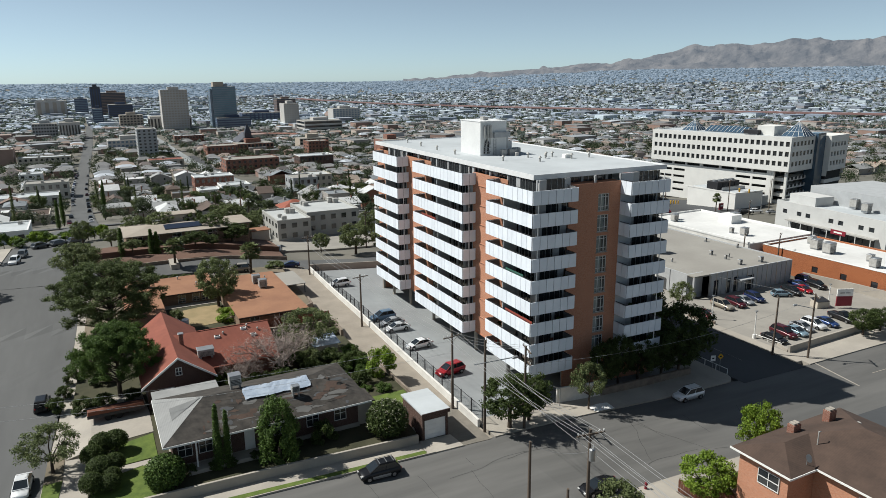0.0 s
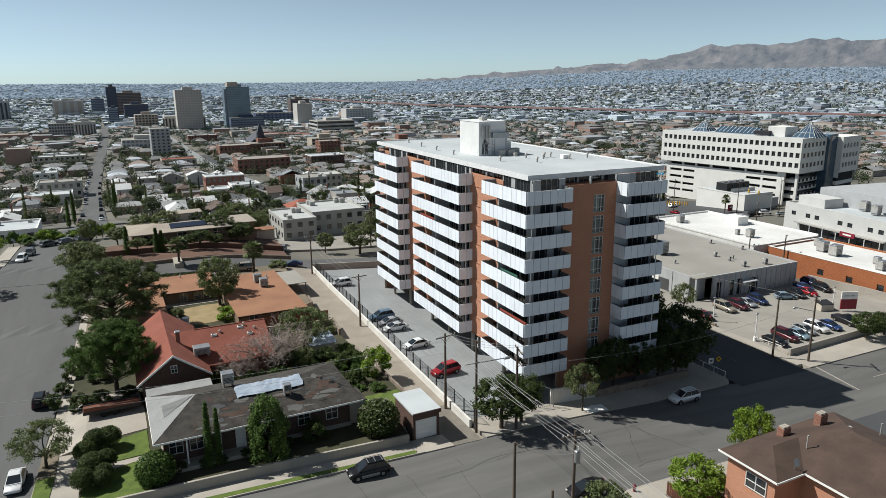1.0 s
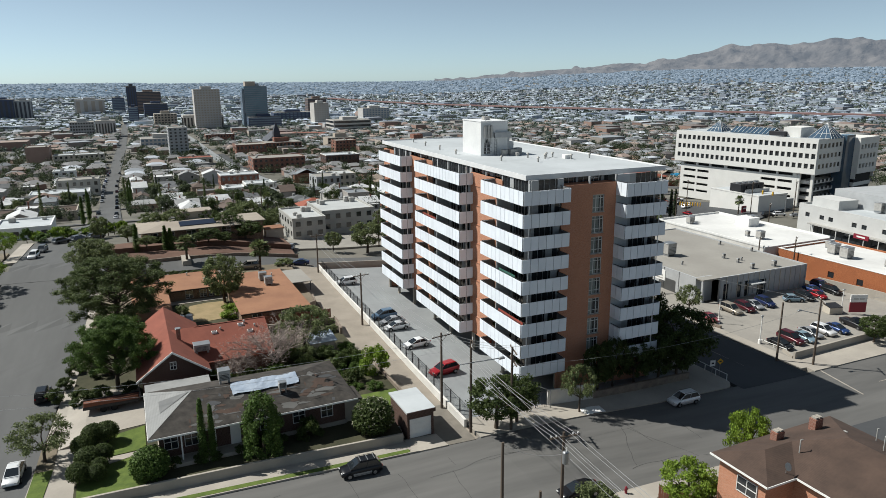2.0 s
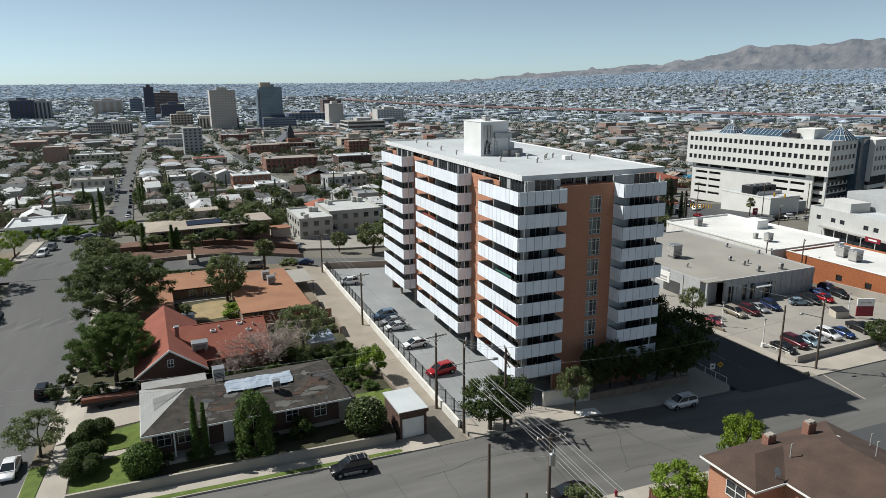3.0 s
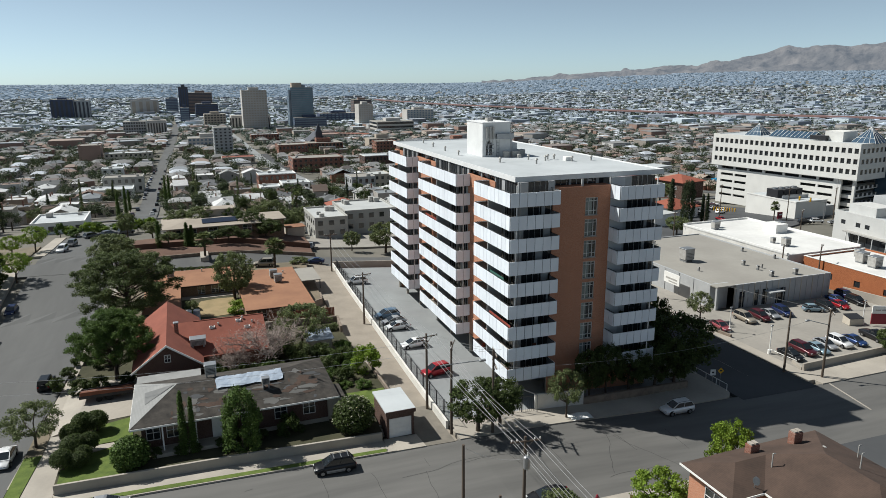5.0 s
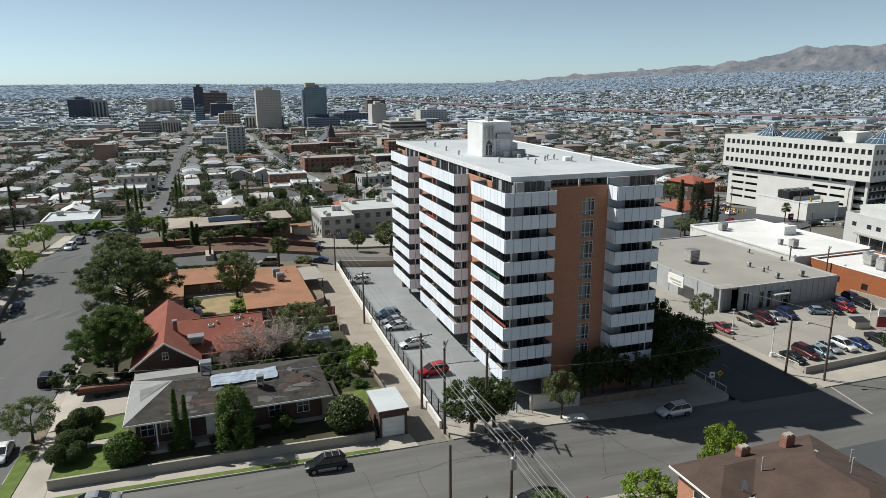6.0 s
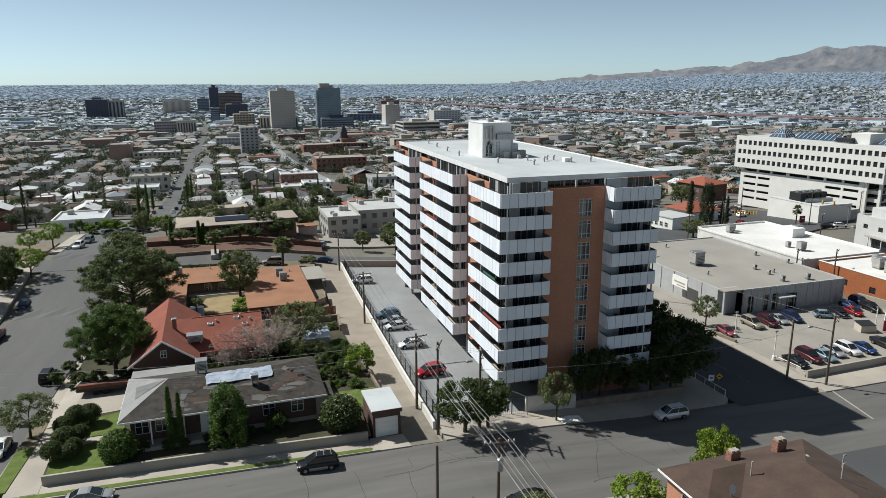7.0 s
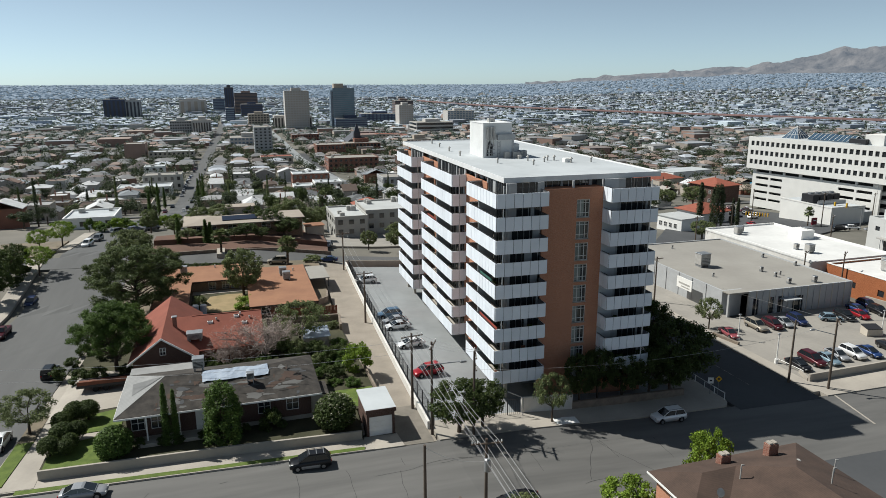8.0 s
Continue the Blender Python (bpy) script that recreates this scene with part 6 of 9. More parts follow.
part("reflector", MB().tube((2.2, 12.55, 6.8), (2.2, 12.45, 6.86), 0.1, 0.34, 14), M["unit"], dish)
setting("yard_brown_house", MB().prism([(36, 8), (46.5, 8), (46.5, 41.6), (36, 41)], -1.5, 0.02).prism([(46.6, 8), (62.5, 8), (62.5, 42), (46.6, 41.6)], -2.6, -0.5), M["dirt"], "earth yard round the brown-roofed house", "yard")
setting("drive_brown_house", MB().box(41.0, 30, 0.0, 44.5, 43.2, 0.16), M["concrete"], "pale concrete drive", "driveway")
board_fence("board_fence", 44.6, 41.2, 46.9, 37.0, 1.4, 0.1, "low brown board fence by the brick house")
th = thing("fire_hydrant", 42.4, 43.0, 0.14, 0, "faded red fire hydrant on the pavement", "hydrant")
part("barrel", MB().tube((0, 0, 0), (0, 0, 0.6), 0.13, 0.12, 10).tube((0, 0, 0.6), (0, 0, 0.75), 0.14, 0.05, 10), M["sign_red"], th)
part("outlet", MB().tube((-0.22, 0, 0.42), (0.22, 0, 0.42), 0.06, 0.06, 8), M["sign_red"], th)


# road signs
def sign(x, y, h, shape, material, label, turn=0):
    th = thing("road_sign", x, y, G(x, y) + 0.1, turn, label, "sign")
    part("post", MB().tube((0, 0, 0), (0, 0, h), 0.03, 0.03, 6), M["metal"], th)
    if shape == "diamond":
        mb = MB().solid([(0, -0.05, h - 0.45), (0.42, -0.05, h), (0, -0.05, h + 0.42), (-0.42, -0.05, h), (0, -0.02, h - 0.45), (0.42, -0.02, h), (0, -0.02, h + 0.42), (-0.42, -0.02, h)], [(0, 1, 2, 3), (7, 6, 5, 4), (0, 4, 5, 1), (1, 5, 6, 2), (2, 6, 7, 3), (3, 7, 4, 0)])
    else:
        mb = MB().box(-0.35, -0.05, h - 0.4, 0.35, -0.02, h + 0.4)
    p = part("plate", mb, material, th)
    part("marking", MB().box(-0.16, -0.06, h - 0.1, 0.16, -0.051, h + 0.1), M["dark_metal"], p)


sign(73.0, 61.3, 2.3, "diamond", M["yellow"], "yellow diamond road sign at the corner", -20)
sign(72.3, 61.9, 1.9, "box", M["white_paint"], "white rectangular road sign at the corner", -20)
sign(66.4, 42.9, 2.8, "box", M["white_paint"], "white one-way sign plate by the street", -20)

# ---------- trees and shrubs near ----------
plant("pine", 0.1, 110.0, 15.6, 12.3, label="tall dark spreading pine behind the red house")
plant("pine", 0.3, 86.2, 10.2, 10.0, label="dark green pine by the driveway", variant=1, turn=40, leaf="leaf_hedge")
plant("street", -4.1, 139.6, 9.8, 7.5, label="dusty grey-green tree at the crossing", leaf="leaf_grey")
plant("broadleaf", 16.8, 116.2, 8.0, 9.9, label="green tree beside the courtyard roof", leaf="leaf_grey", turn=30)
plant("street", 23.8, 88.6, 9.0, 7.0, label="dusty green tree beside the red roof", turn=10)
plant("bare", 18.6, 82.8, 10.4, 7.2, label="bare grey twiggy tree beside the red roof")
plant("bare", 14.2, 82.0, 5.4, 4.8, label="bare grey twiggy tree by the cooler", turn=70)
plant("shrub", 30.0, 76.6, 4.8, 5.0, "shrub_tree", "bright green bushy tree by the alley", leaf="leaf_bright")
ol = plant("clipped", 25.0, 62.9, 5.6, 4.6, "flowering_shrub", "large white-flowering oleander bush", "shrub", leaf="leaf_dark")
br = random.Random(12)
part("blossom", leaves(MB(), [(0.82 * math.cos(a) * math.cos(e), 0.82 * math.sin(a) * math.cos(e), 0.88 + 0.74 * math.sin(e)) for a, e in [(br.uniform(0, 6.28), br.uniform(-0.2, 1.4)) for _ in range(90)]], [0.07] * 90, 5, 0.03, 4), M["leaf_bloom"], ol, "clusters of white flowers")
plant("column", 13.6, 63.3, 4.5, 7.4, "juniper", "broad dark columnar juniper before the house")
plant("cypress", 8.0, 64.2, 1.15, 7.6, "cypress", "thin dark cypress before the house")
plant("cypress", 8.9, 64.2, 1.0, 6.8, "cypress", "thin dark cypress before the house", turn=40)
plant("shrub", 18.4, 64.2, 3.0, 3.6, "shrub", "loose green shrub under the eaves", "shrub")
plant("clipped", 3.1, 63.8, 4.6, 3.9, "shrub", "rounded green shrub at the house corner", "shrub", leaf="leaf_hedge", turn=60)
plant("street", -6.4, 72.0, 6.6, 5.2, label="sparse young street tree on the verge", turn=80)
plant("street", -20.0, 138.2, 6.6, 5.6, label="leafy street tree across the road", leaf="leaf_bright")
plant("broadleaf", -24.0, 126, 7.0, 8.0, label="dense dark tree across the road")
plant("broadleaf", -25.5, 116, 6.5, 6.5, label="dense dark tree across the road", turn=50)
for x, y, w, h in ((-6.4, 86.2, 2.8, 2.2), (-3.6, 84.0, 3.2, 2.6), (-1.4, 83.6, 3.4, 2.8), (-5.6, 90.0, 2.6, 1.9), (-4.8, 94, 2.6, 2.2), (-4.0, 100, 2.6, 2.4), (1.6, 84.4, 2.4, 2.4), (-22.6, 104, 3.4, 2.8), (-22.6, 98, 3, 2.6), (-22.4, 110, 3.0, 2.8), (-22.3, 137, 3.4, 2.6), (-22.4, 132, 3.2, 2.4), (12.3, 82.4, 3.0, 2.6), (15, 81.8, 3.0, 2.4), (18.5, 82.2, 3.2, 2.6), (22.5, 82.6, 3.2, 2.7), (25.8, 83.0, 3.0, 2.4)):
    plant("shrub", x, y, w, h, "shrub", "dense dark green shrub", "shrub", turn=x * 37 % 180, group="dark shrubs")
for x, y, w, h in ((-2.9, 70.6, 2.2, 2.0), (-1.9, 72.2, 2.4, 2.3), (-0.7, 72.4, 2.5, 2.2), (-2.2, 71.2, 1.6, 1.4), (-3.0, 65.2, 2.2, 2.0), (-2.2, 67.3, 2.6, 2.3), (-1.0, 68.0, 2.1, 2.0), (-1.3, 66.0, 1.8, 1.7), (-1.5, 65.0, 1.9, 1.6)):
    plant("clipped", x, y, w * 1.22, h * 1.1, "topiary_bush", "clipped rounded dark green topiary bush", "shrub", turn=x * 50 % 180, group="topiary bushes", z=0.8, leaf="leaf_dark")
plant("shrub", 17.3, 108.4, 5.4, 3.0, "shrub", "yellow-green shrub in the courtyard", "shrub", leaf="leaf_bright", turn=20)
plant("shrub", 12.0, 83.6, 3.2, 3.4, "shrub", "yellow-green shrub between the houses", "shrub", leaf="leaf_bright", turn=20)
plant("broadleaf", 37.7, 58.9, 7.6, 6.1, label="round dark street tree at the parking entrance", z=0.14)
plant("broadleaf", 40.6, 59.4, 6.0, 5.6, label="round dark street tree by the driveway", z=0.14, turn=70)
plant("street", 48.9, 59.2, 4.8, 5.9, label="small round street tree in the pavement", z=-0.66, turn=33)
plant("broadleaf", 54.2, 62.8, 4.6, 7.0, label="dark shaded tree against the tower", turn=20)
plant("broadleaf", 57.2, 63.6, 4.6, 7.4, label="dark shaded tree against the tower", turn=120)
plant("broadleaf", 60.6, 63.6, 5.6, 6.2, label="dark shaded tree against the tower", turn=75)
plant("broadleaf", 64.2, 63.2, 6.2, 6.6, label="large dark tree at the tower corner", turn=200)
plant("broadleaf", 70.2, 65.6, 10.6, 9.4, label="large dark tree at the tower corner", turn=280)
plant("broadleaf", 66.8, 62.8, 6.2, 7.6, label="dark shaded tree against the tower", turn=320)
plant("broadleaf", 71.2, 73.4, 6.6, 9.8, label="tall dark tree beside the tower", turn=10)
plant("broadleaf", 46.3, 39.6, 5.8, 5.2, label="bright green young tree by the brick house", leaf="leaf_bright")
plant("shrub", 49.4, 39.6, 3.0, 3.0, "shrub", "dusty green shrub by the brick house", "shrub", leaf="leaf_grey")
plant("shrub", 38.0, 41.6, 4.8, 3.4, "shrub", "dusty olive bush by the pavement", "shrub", leaf="leaf_grey")
plant("broadleaf", 56.4, 42.2, 4.8, 7.6, label="bright green young tree behind the brown roof", leaf="leaf_bright", turn=90)
plant("shrub", 67.0, 39.2, 3.2, 1.8, "shrub", "bright green shrub at the kerb", "shrub", leaf="leaf_bright")
plant("street", 88.6, 83.0, 5.0, 5.4, label="thin dusty tree at the corner of the lot", turn=40)
plant("broadleaf", 104.9, 61.4, 5.6, 4.6, label="bushy green tree by the car lot wall")
plant("broadleaf", 109.2, 61.2, 5.0, 4.2, label="bushy green tree by the car lot wall", turn=90)
plant("palm", 25.9, 133.6, 5.0, 6.6, "palm_tree", "fan palm on the street verge", "palm")
plant("palm", 13.1, 142.2, 4.6, 5.9, "palm_tree", "fan palm at the terrace steps", "palm", turn=50)
plant("palm", 45.4, 229.6, 4.8, 9.4, "palm_tree", "tall fan palm among the houses", "palm")
plant("shrub", 31.3, 136.4, 4.9, 2.1, "shrub", "low green shrub on the verge", "shrub", leaf="leaf_grey")
for x in range(4, 16, 2):
    plant("shrub", x, 136.6 - 0.15 * x, 2.5, 1.3, "hedge_shrub", "low dark hedge shrub along the street", "shrub", turn=x * 40, group="hedge along the street")

hedge = random.Random(8)
for i in range(13):
    x = 11.0 + i * 1.45
    plant("shrub", x, 80.6 + hedge.uniform(-0.5, 0.9), hedge.uniform(2.2, 3.2), hedge.uniform(2.0, 3.2), "shrub", "dense dark green shrub between the two houses", "shrub", leaf=hedge.choice(["leaf_dark", "leaf_dark", "leaf_hedge", "leaf_grey"]), turn=i * 50, group="shrubs between the houses")
for x, y, w, h in ((26.5, 73.5, 2.4, 1.6), (24.6, 76.5, 2.8, 2.0), (28.2, 79.0, 2.6, 2.0), (25.6, 78.6, 2.2, 1.6), (29.4, 83.0, 2.4, 1.8), (24.4, 68.0, 2.0, 1.5)):
    plant("shrub", x, y, w, h, "shrub", "low dark shrub in the back yard", "shrub", turn=x * 70, leaf="leaf_hedge")
for i in range(8):
    plant("shrub", 5.2 + i * 2.1 + hedge.uniform(-0.4, 0.4), 64.2, 1.5, hedge.uniform(0.8, 1.4), "shrub", "low dark shrub under the windows", "shrub", turn=i * 70, leaf="leaf_dark", z=0.75, group="shrubs under the windows")

# ---------- cars near ----------
car("suv", "white", 39.6, 121.0, 182, "white suv parked by the iron fence")
car("suv", "steel", 38.9, 97.9, 183, "steel blue suv parked by the iron fence")
car("sedan", "silver", 39.1, 94.9, 183, "silver sedan parked by the iron fence")
car("sedan", "white", 38.9, 92.4, 184, "white sedan parked by the iron fence")
car("sedan", "white", 39.0, 84.7, 187, "white sedan parked in the lot")
car("suv", "red", 38.7, 74.6, 190, "bright red suv parked in the lot")
sv = car("suv", "black", 21.6, 56.9, 177, "black suv with a roof rack parked at the kerb", z=0.0)
for sy in (-1, 1):
    part("roof_rail", MB().tube((-1.7, sy * 0.6, 1.82), (0.4, sy * 0.6, 1.82), 0.03, n=6), M["dark_metal"], sv)
for sx in (-1.5, -0.7, 0.1):
    part("roof_bar", MB().box(sx - 0.04, -0.62, 1.8, sx + 0.04, 0.62, 1.85), M["metal"], sv)
for sy in (-1, 1):
    part("side_cladding", MB().rbox(-1.05, sy * 0.965 - 0.02, 0.42, 1.05, sy * 0.965 + 0.02, 0.62, 0.01), M["metal"], sv, "silver lower door cladding")
part("running_board", MB().box(-1.0, -1.0, 0.3, 1.0, -0.92, 0.38), M["metal"], sv)
part("running_board", MB().box(-1.0, 0.92, 0.3, 1.0, 1.0, 0.38), M["metal"], sv)
sv = car("suv", "white", 62.9, 57.2, 178, "silver suv parked in the tower's shade", z=G(62.9, 57.2))
for sy in (-1, 1):
    part("roof_rail", MB().tube((-1.7, sy * 0.62, 1.79), (0.4, sy * 0.62, 1.79), 0.025, n=6), M["dark_metal"], sv)
car("sedan", "black", 38.6, 44.9, 175, "black sedan parked on the near side", z=0.0)
car("sedan", "silver", 1.2, 58.0, -3, "silver sedan driving along the front street", z=0.0)
car("jeep", "black", -7.9, 88.6, 87, "black off-roader with a spare wheel parked at the kerb", z=0.0)
car("sedan", "white", -8.9, 70.4, 267, "white sedan parked at the kerb", z=0.0)
car("hatch", "navy", -18.6, 125.0, 268, "dark blue hatchback parked across the street", z=-0.7)
car("pickup", "maroon", -18.4, 107.5, 268, "dark red pickup truck parked across the street", z=-0.2)
car("suv", "white", 3.6, 89.4 - 1.4, 90, "white suv in the driveway behind the pine", z=0.8)
car("van", "tan", 24.2, 136.3, 169, "tan van parked on the cross street")
car("sedan", "silver", 37.8, 160.0, 250, "silver car on the side driveway")
car("suv", "white", -15.4, 160.6, 262, "white suv at the crossing")
car("suv", "grey", -14.6, 168.7, 262, "grey suv at the crossing")
car("sedan", "navy", 34.8, 138.2, 165, "dark sedan at the end of the alley")
LOT = "cars in the lot"
for kind, paint, x, y, a, lab in (
        ("sedan", "pink", 89.6, 79.4, -97, "dusty pink sedan at the lot entrance"), ("van", "tan", 96.2, 81.0, -92, "tan minivan parked before the shop"),
        ("suv", "maroon", 99.3, 80.8, -96, "dark maroon suv parked before the shop"), ("sedan", "silver", 102.0, 81.3, -97, "silver sedan parked before the shop"),
        ("suv", "navy", 104.9, 81.4, -98, "dark blue suv parked before the shop"), ("hatch", "lightblue", 111.4, 80.8, -25, "pale blue hatchback in the lot"),
        ("suv", "black", 114.6, 81.0, -100, "black suv at the back of the lot"), ("sedan", "red", 117.6, 80.9, -96, "red sedan at the back of the lot"),
        ("sedan", "blue", 119.9, 83.4, -94, "purple-blue sedan at the back of the lot"), ("suv", "black", 122.4, 81.4, -98, "black suv at the back of the lot"),
        ("suv", "navy", 123.6, 84.6, -94, "dark blue suv at the back of the lot"), ("sedan", "black", 90.5, 66.2, -92, "black sedan behind the white rail"),
        ("van", "maroon", 93.7, 67.0, -92, "maroon minivan in the front row"), ("sedan", "lightblue", 96.2, 66.7, -94, "pale blue sedan in the front row"),
        ("sedan", "silver", 98.9, 67.6, -97, "silver sedan in the front row"), ("suv", "white", 101.5, 67.4, -92, "white suv in the front row"),
        ("sedan", "blue", 104.4, 67.2, -93, "bright blue sedan in the front row"), ("pickup", "black", 108.9, 67.4, -98, "black pickup truck in the front row")):
    car(kind, paint, x, y, a, lab, group=LOT)
th = thing("pipe_barrier", 88.4, 65.2, G(88.4, 65.2), 0, "white pipe barrier at the lot edge", "barrier")
part("rail", MB().tube((0.6, 3.2, 0.6), (0.8, -1.2, 0.6), 0.05), M["white_paint"], th)
for u in (0, 0.5, 1):
    part("post", MB().tube((0.6 + 0.2 * u, 3.2 - 4.4 * u, 0), (0.6 + 0.2 * u, 3.2 - 4.4 * u, 0.6), 0.05), M["white_paint"], th)
th = thing("skip_bin", 112.0, 73.6, G(112, 73.6), -15, "tan metal rubbish skip with a dark lid", "skip")
part("box", MB().box(-1.2, -0.9, 0.1, 1.2, 0.9, 1.3), M["cream_paint"], th)
part("lid", MB().solid([(-1.25, -0.95, 1.3), (1.25, -0.95, 1.3), (1.25, 0.95, 1.6), (-1.25, 0.95, 1.6), (-1.25, -0.95, 1.22), (1.25, -0.95, 1.22), (1.25, 0.95, 1.52), (-1.25, 0.95, 1.52)], [(0, 1, 2, 3), (7, 6, 5, 4), (0, 4, 5, 1), (1, 5, 6, 2), (2, 6, 7, 3), (3, 7, 4, 0)]), M["dark_metal"], th)
th = thing("lot_sign", 115.0, 71.2, G(115, 71.2), -25, "white and dark red board sign of the lot", "sign")
part("upper_board", MB().box(-1.4, -0.1, 2.3, 1.4, 0.1, 3.6), M["white_paint"], th)
part("lower_board", MB().box(-1.4, -0.1, 0.5, 1.4, 0.1, 2.3), M["sign_red"], th)
for u in (-0.9, 0.1):
    part("text_bar", MB().box(u, -0.13, 2.8, u + 0.8, -0.1, 3.0), M["unit"], th)

# planting in the back yards
yr = random.Random(31)
for x, y, w, h, leaf in ((20.5, 84.6, 4.4, 3.8, "leaf_dark"), (23.0, 84.0, 4.0, 3.4, "leaf_grey"), (25.6, 83.4, 4.2, 3.2, "leaf_dark"), (21.2, 87.6, 3.8, 3.6, "leaf_grey"), (28.8, 85.2, 3.0, 2.4, "leaf_hedge"), (28.4, 81.8, 3.6, 2.8, "leaf_dark"), (26.6, 80.6, 3.4, 2.6, "leaf_hedge"), (29.2, 94.2, 2.6, 1.8, "leaf_grey"), (22.4, 94.0, 3.0, 2.2, "leaf_dark"), (20.2, 91.0, 3.2, 2.8, "leaf_dark"), (26.8, 75.6, 3.6, 2.8, "leaf_dark"), (24.0, 78.0, 3.2, 2.6, "leaf_dark"), (28.6, 72.6, 2.6, 2.0, "leaf_hedge"), (1.4, 104.8, 3.4, 2.4, "leaf_dark"), (4.0, 102.6, 3.2, 2.6, "leaf_dark"), (7.8, 105.4, 3.0, 2.6, "leaf_grey"), (-2.4, 97.0, 3.2, 2.2, "leaf_dark"), (-1.6, 91.4, 3.4, 2.4, "leaf_dark")):
    plant("shrub", x, y, w, h, "shrub", "leafy dark shrub in the back yard", "shrub", turn=yr.uniform(0, 360), leaf=leaf, group="back yard shrubs")
plant("broadleaf", -3.3, 141.1, 8.3, 6.9, label="dusty grey-green tree behind the pine", leaf="leaf_grey", turn=120)
plant("shrub", 2.6, 140.5, 3.7, 3.1, "shrub", "dusty shrub at the crossing", "shrub", leaf="leaf_grey")

# white pipe rail by the side street, litter under the street tree
RAIL_END = (73.0, 60.0)
rl = thing("pipe_rail", 72.9, 67.5, G(73, 64) + 0.15, 0, "low white pipe rail along the pavement edge", "rail")
part("rail", MB().tube((0, 0, 0.9), (RAIL_END[0] - 72.9, RAIL_END[1] - 67.5, 0.9), 0.05), M["white_paint"], rl)
for i in range(5):
    u = i / 4
    part("post", MB().tube(((RAIL_END[0] - 72.9) * u, (RAIL_END[1] - 67.5) * u, 0), ((RAIL_END[0] - 72.9) * u, (RAIL_END[1] - 67.5) * u, 0.9), 0.045), M["white_paint"], rl)
lr = np.random.RandomState(9)
pts = [(x, y, 0.05 + 0.32 * lr.rand() * (1 - (x / 1.6) ** 2) * (1 - (y / 1.0) ** 2)) for x in np.linspace(-1.5, 1.5, 9) for y in np.linspace(-0.8, 0.8, 6)]
ob = part("discarded_sheet", MB().solid(pts, [(i * 6 + j, i * 6 + 6 + j, i * 6 + 7 + j, i * 6 + 1 + j) for i in range(8) for j in range(5)]), M["white_paint"])
ob.matrix_basis = pose(50.4, 58.9, G(50.4, 58.9) + 0.14, 0, 0, -5)
tagged(ob, "crumpled pale plastic sheet lying on the pavement", "sheet")

# dark trees across the road
for x, y, w, h in ((-24.2, 98, 6.6, 6.4), (-24.0, 104.5, 7.2, 7.0), (-24.6, 111, 6.4, 6.2), (-23.8, 133.5, 6.8, 7.2), (-24.4, 140, 6.4, 6.0), (-25.5, 90, 6.0, 5.6)):
    plant("broadleaf", x, y, w, h, label="dense dark tree across the road", turn=y * 17 % 360)
# ---------- shops and offices east of the tower ----------
sp = thing("shop_building", 95.3, 86.8, -2.9, -0.8, "low grey panelled shop building with a flat gravel roof", "building")
mb = MB()
wall_with_slots(mb, "x", 0.0, 4.0, 26.2, -1.0, 4.6, [(5.0, 6.2, 0.2, 3.2), (8.2, 9.4, 0.2, 3.2), (10.2, 11.4, 0.2, 3.2), (13.4, 15.6, 0.0, 3.0)], 0.3)
part("front_wall", mb, M["wall_grey"], sp, "grey concrete panel front")
for q in ((0, 1.8, -1, 0.3, 36, 4.6), (0.3, 35.7, -1, 26.2, 36, 4.6), (25.9, 0.3, -1.6, 26.2, 35.7, 4.6), (0.3, 1.8, -1, 4.0, 2.1, 4.6)):
    part("wall", MB().box(*q), M["wall_grey"], sp, "pale grey panelled side wall")
part("roof", MB().box(0.3, 0.3, 4.2, 25.9, 35.7, 4.4), M["roof_grey"], sp, "flat grey-tan gravel roof")
part("porch_roof", MB().box(0, 0, 4.4, 4.0, 1.8, 4.6), M["roof_grey"], sp)
part("porch_post", MB().rbox(0.05, 0.05, -0.3, 0.5, 0.5, 4.4, 0.03), M["wall_grey"], sp)
for i in range(17):
    part("rib", MB().box(4.2 + i * 1.35, -0.08, -0.6, 4.32 + i * 1.35, 0.0, 4.6), M["cream_paint"] if i % 2 else M["wall_grey"], sp)
for b0, b1 in ((5.0, 6.2), (8.2, 9.4), (10.2, 11.4), (13.4, 15.6)):
    part("window", MB().box(b0, 0.15, 0.0, b1, 0.2, 3.2), M["glass"], sp)
part("canopy", MB().box(10.6, -1.5, 2.7, 14.0, 0.0, 2.88), M["wall_grey"], sp, "grey entrance canopy")
for y in (6, 10, 14, 18, 22, 26, 30):
    part("rib", MB().box(-0.1, y, -0.6, 0.0, y + 0.15, 4.6), M["wall_grey"], sp)
b = part("shop_sign", MB().box(-1.6, 8.0, 2.6, -1.4, 12.4, 4.6), M["white_paint"], sp, "white hanging shop sign board")
part("text_bar", MB().box(-1.63, 8.6, 3.4, -1.6, 11.8, 3.7), M["unit"], b)
part("text_bar", MB().box(-1.63, 8.6, 2.9, -1.6, 11.0, 3.1), M["unit"], b)
cooler(102.8, 103.8, 1.9, 2.2, "pale boxy cooler on the gravel roof")
for x, y, s in ((119.0, 105.9, 0.5), (120.5, 98.8, 0.5), (111.0, 97.2, 0.6), (110.9, 93.5, 0.5), (112.6, 94.2, 0.35), (115.0, 88.6, 0.8), (109.9, 89.2, 0.7), (106, 118, 0.35), (100, 97, 0.35)):
    cooler(x, y, 1.8, s, "small grey unit on the gravel roof")

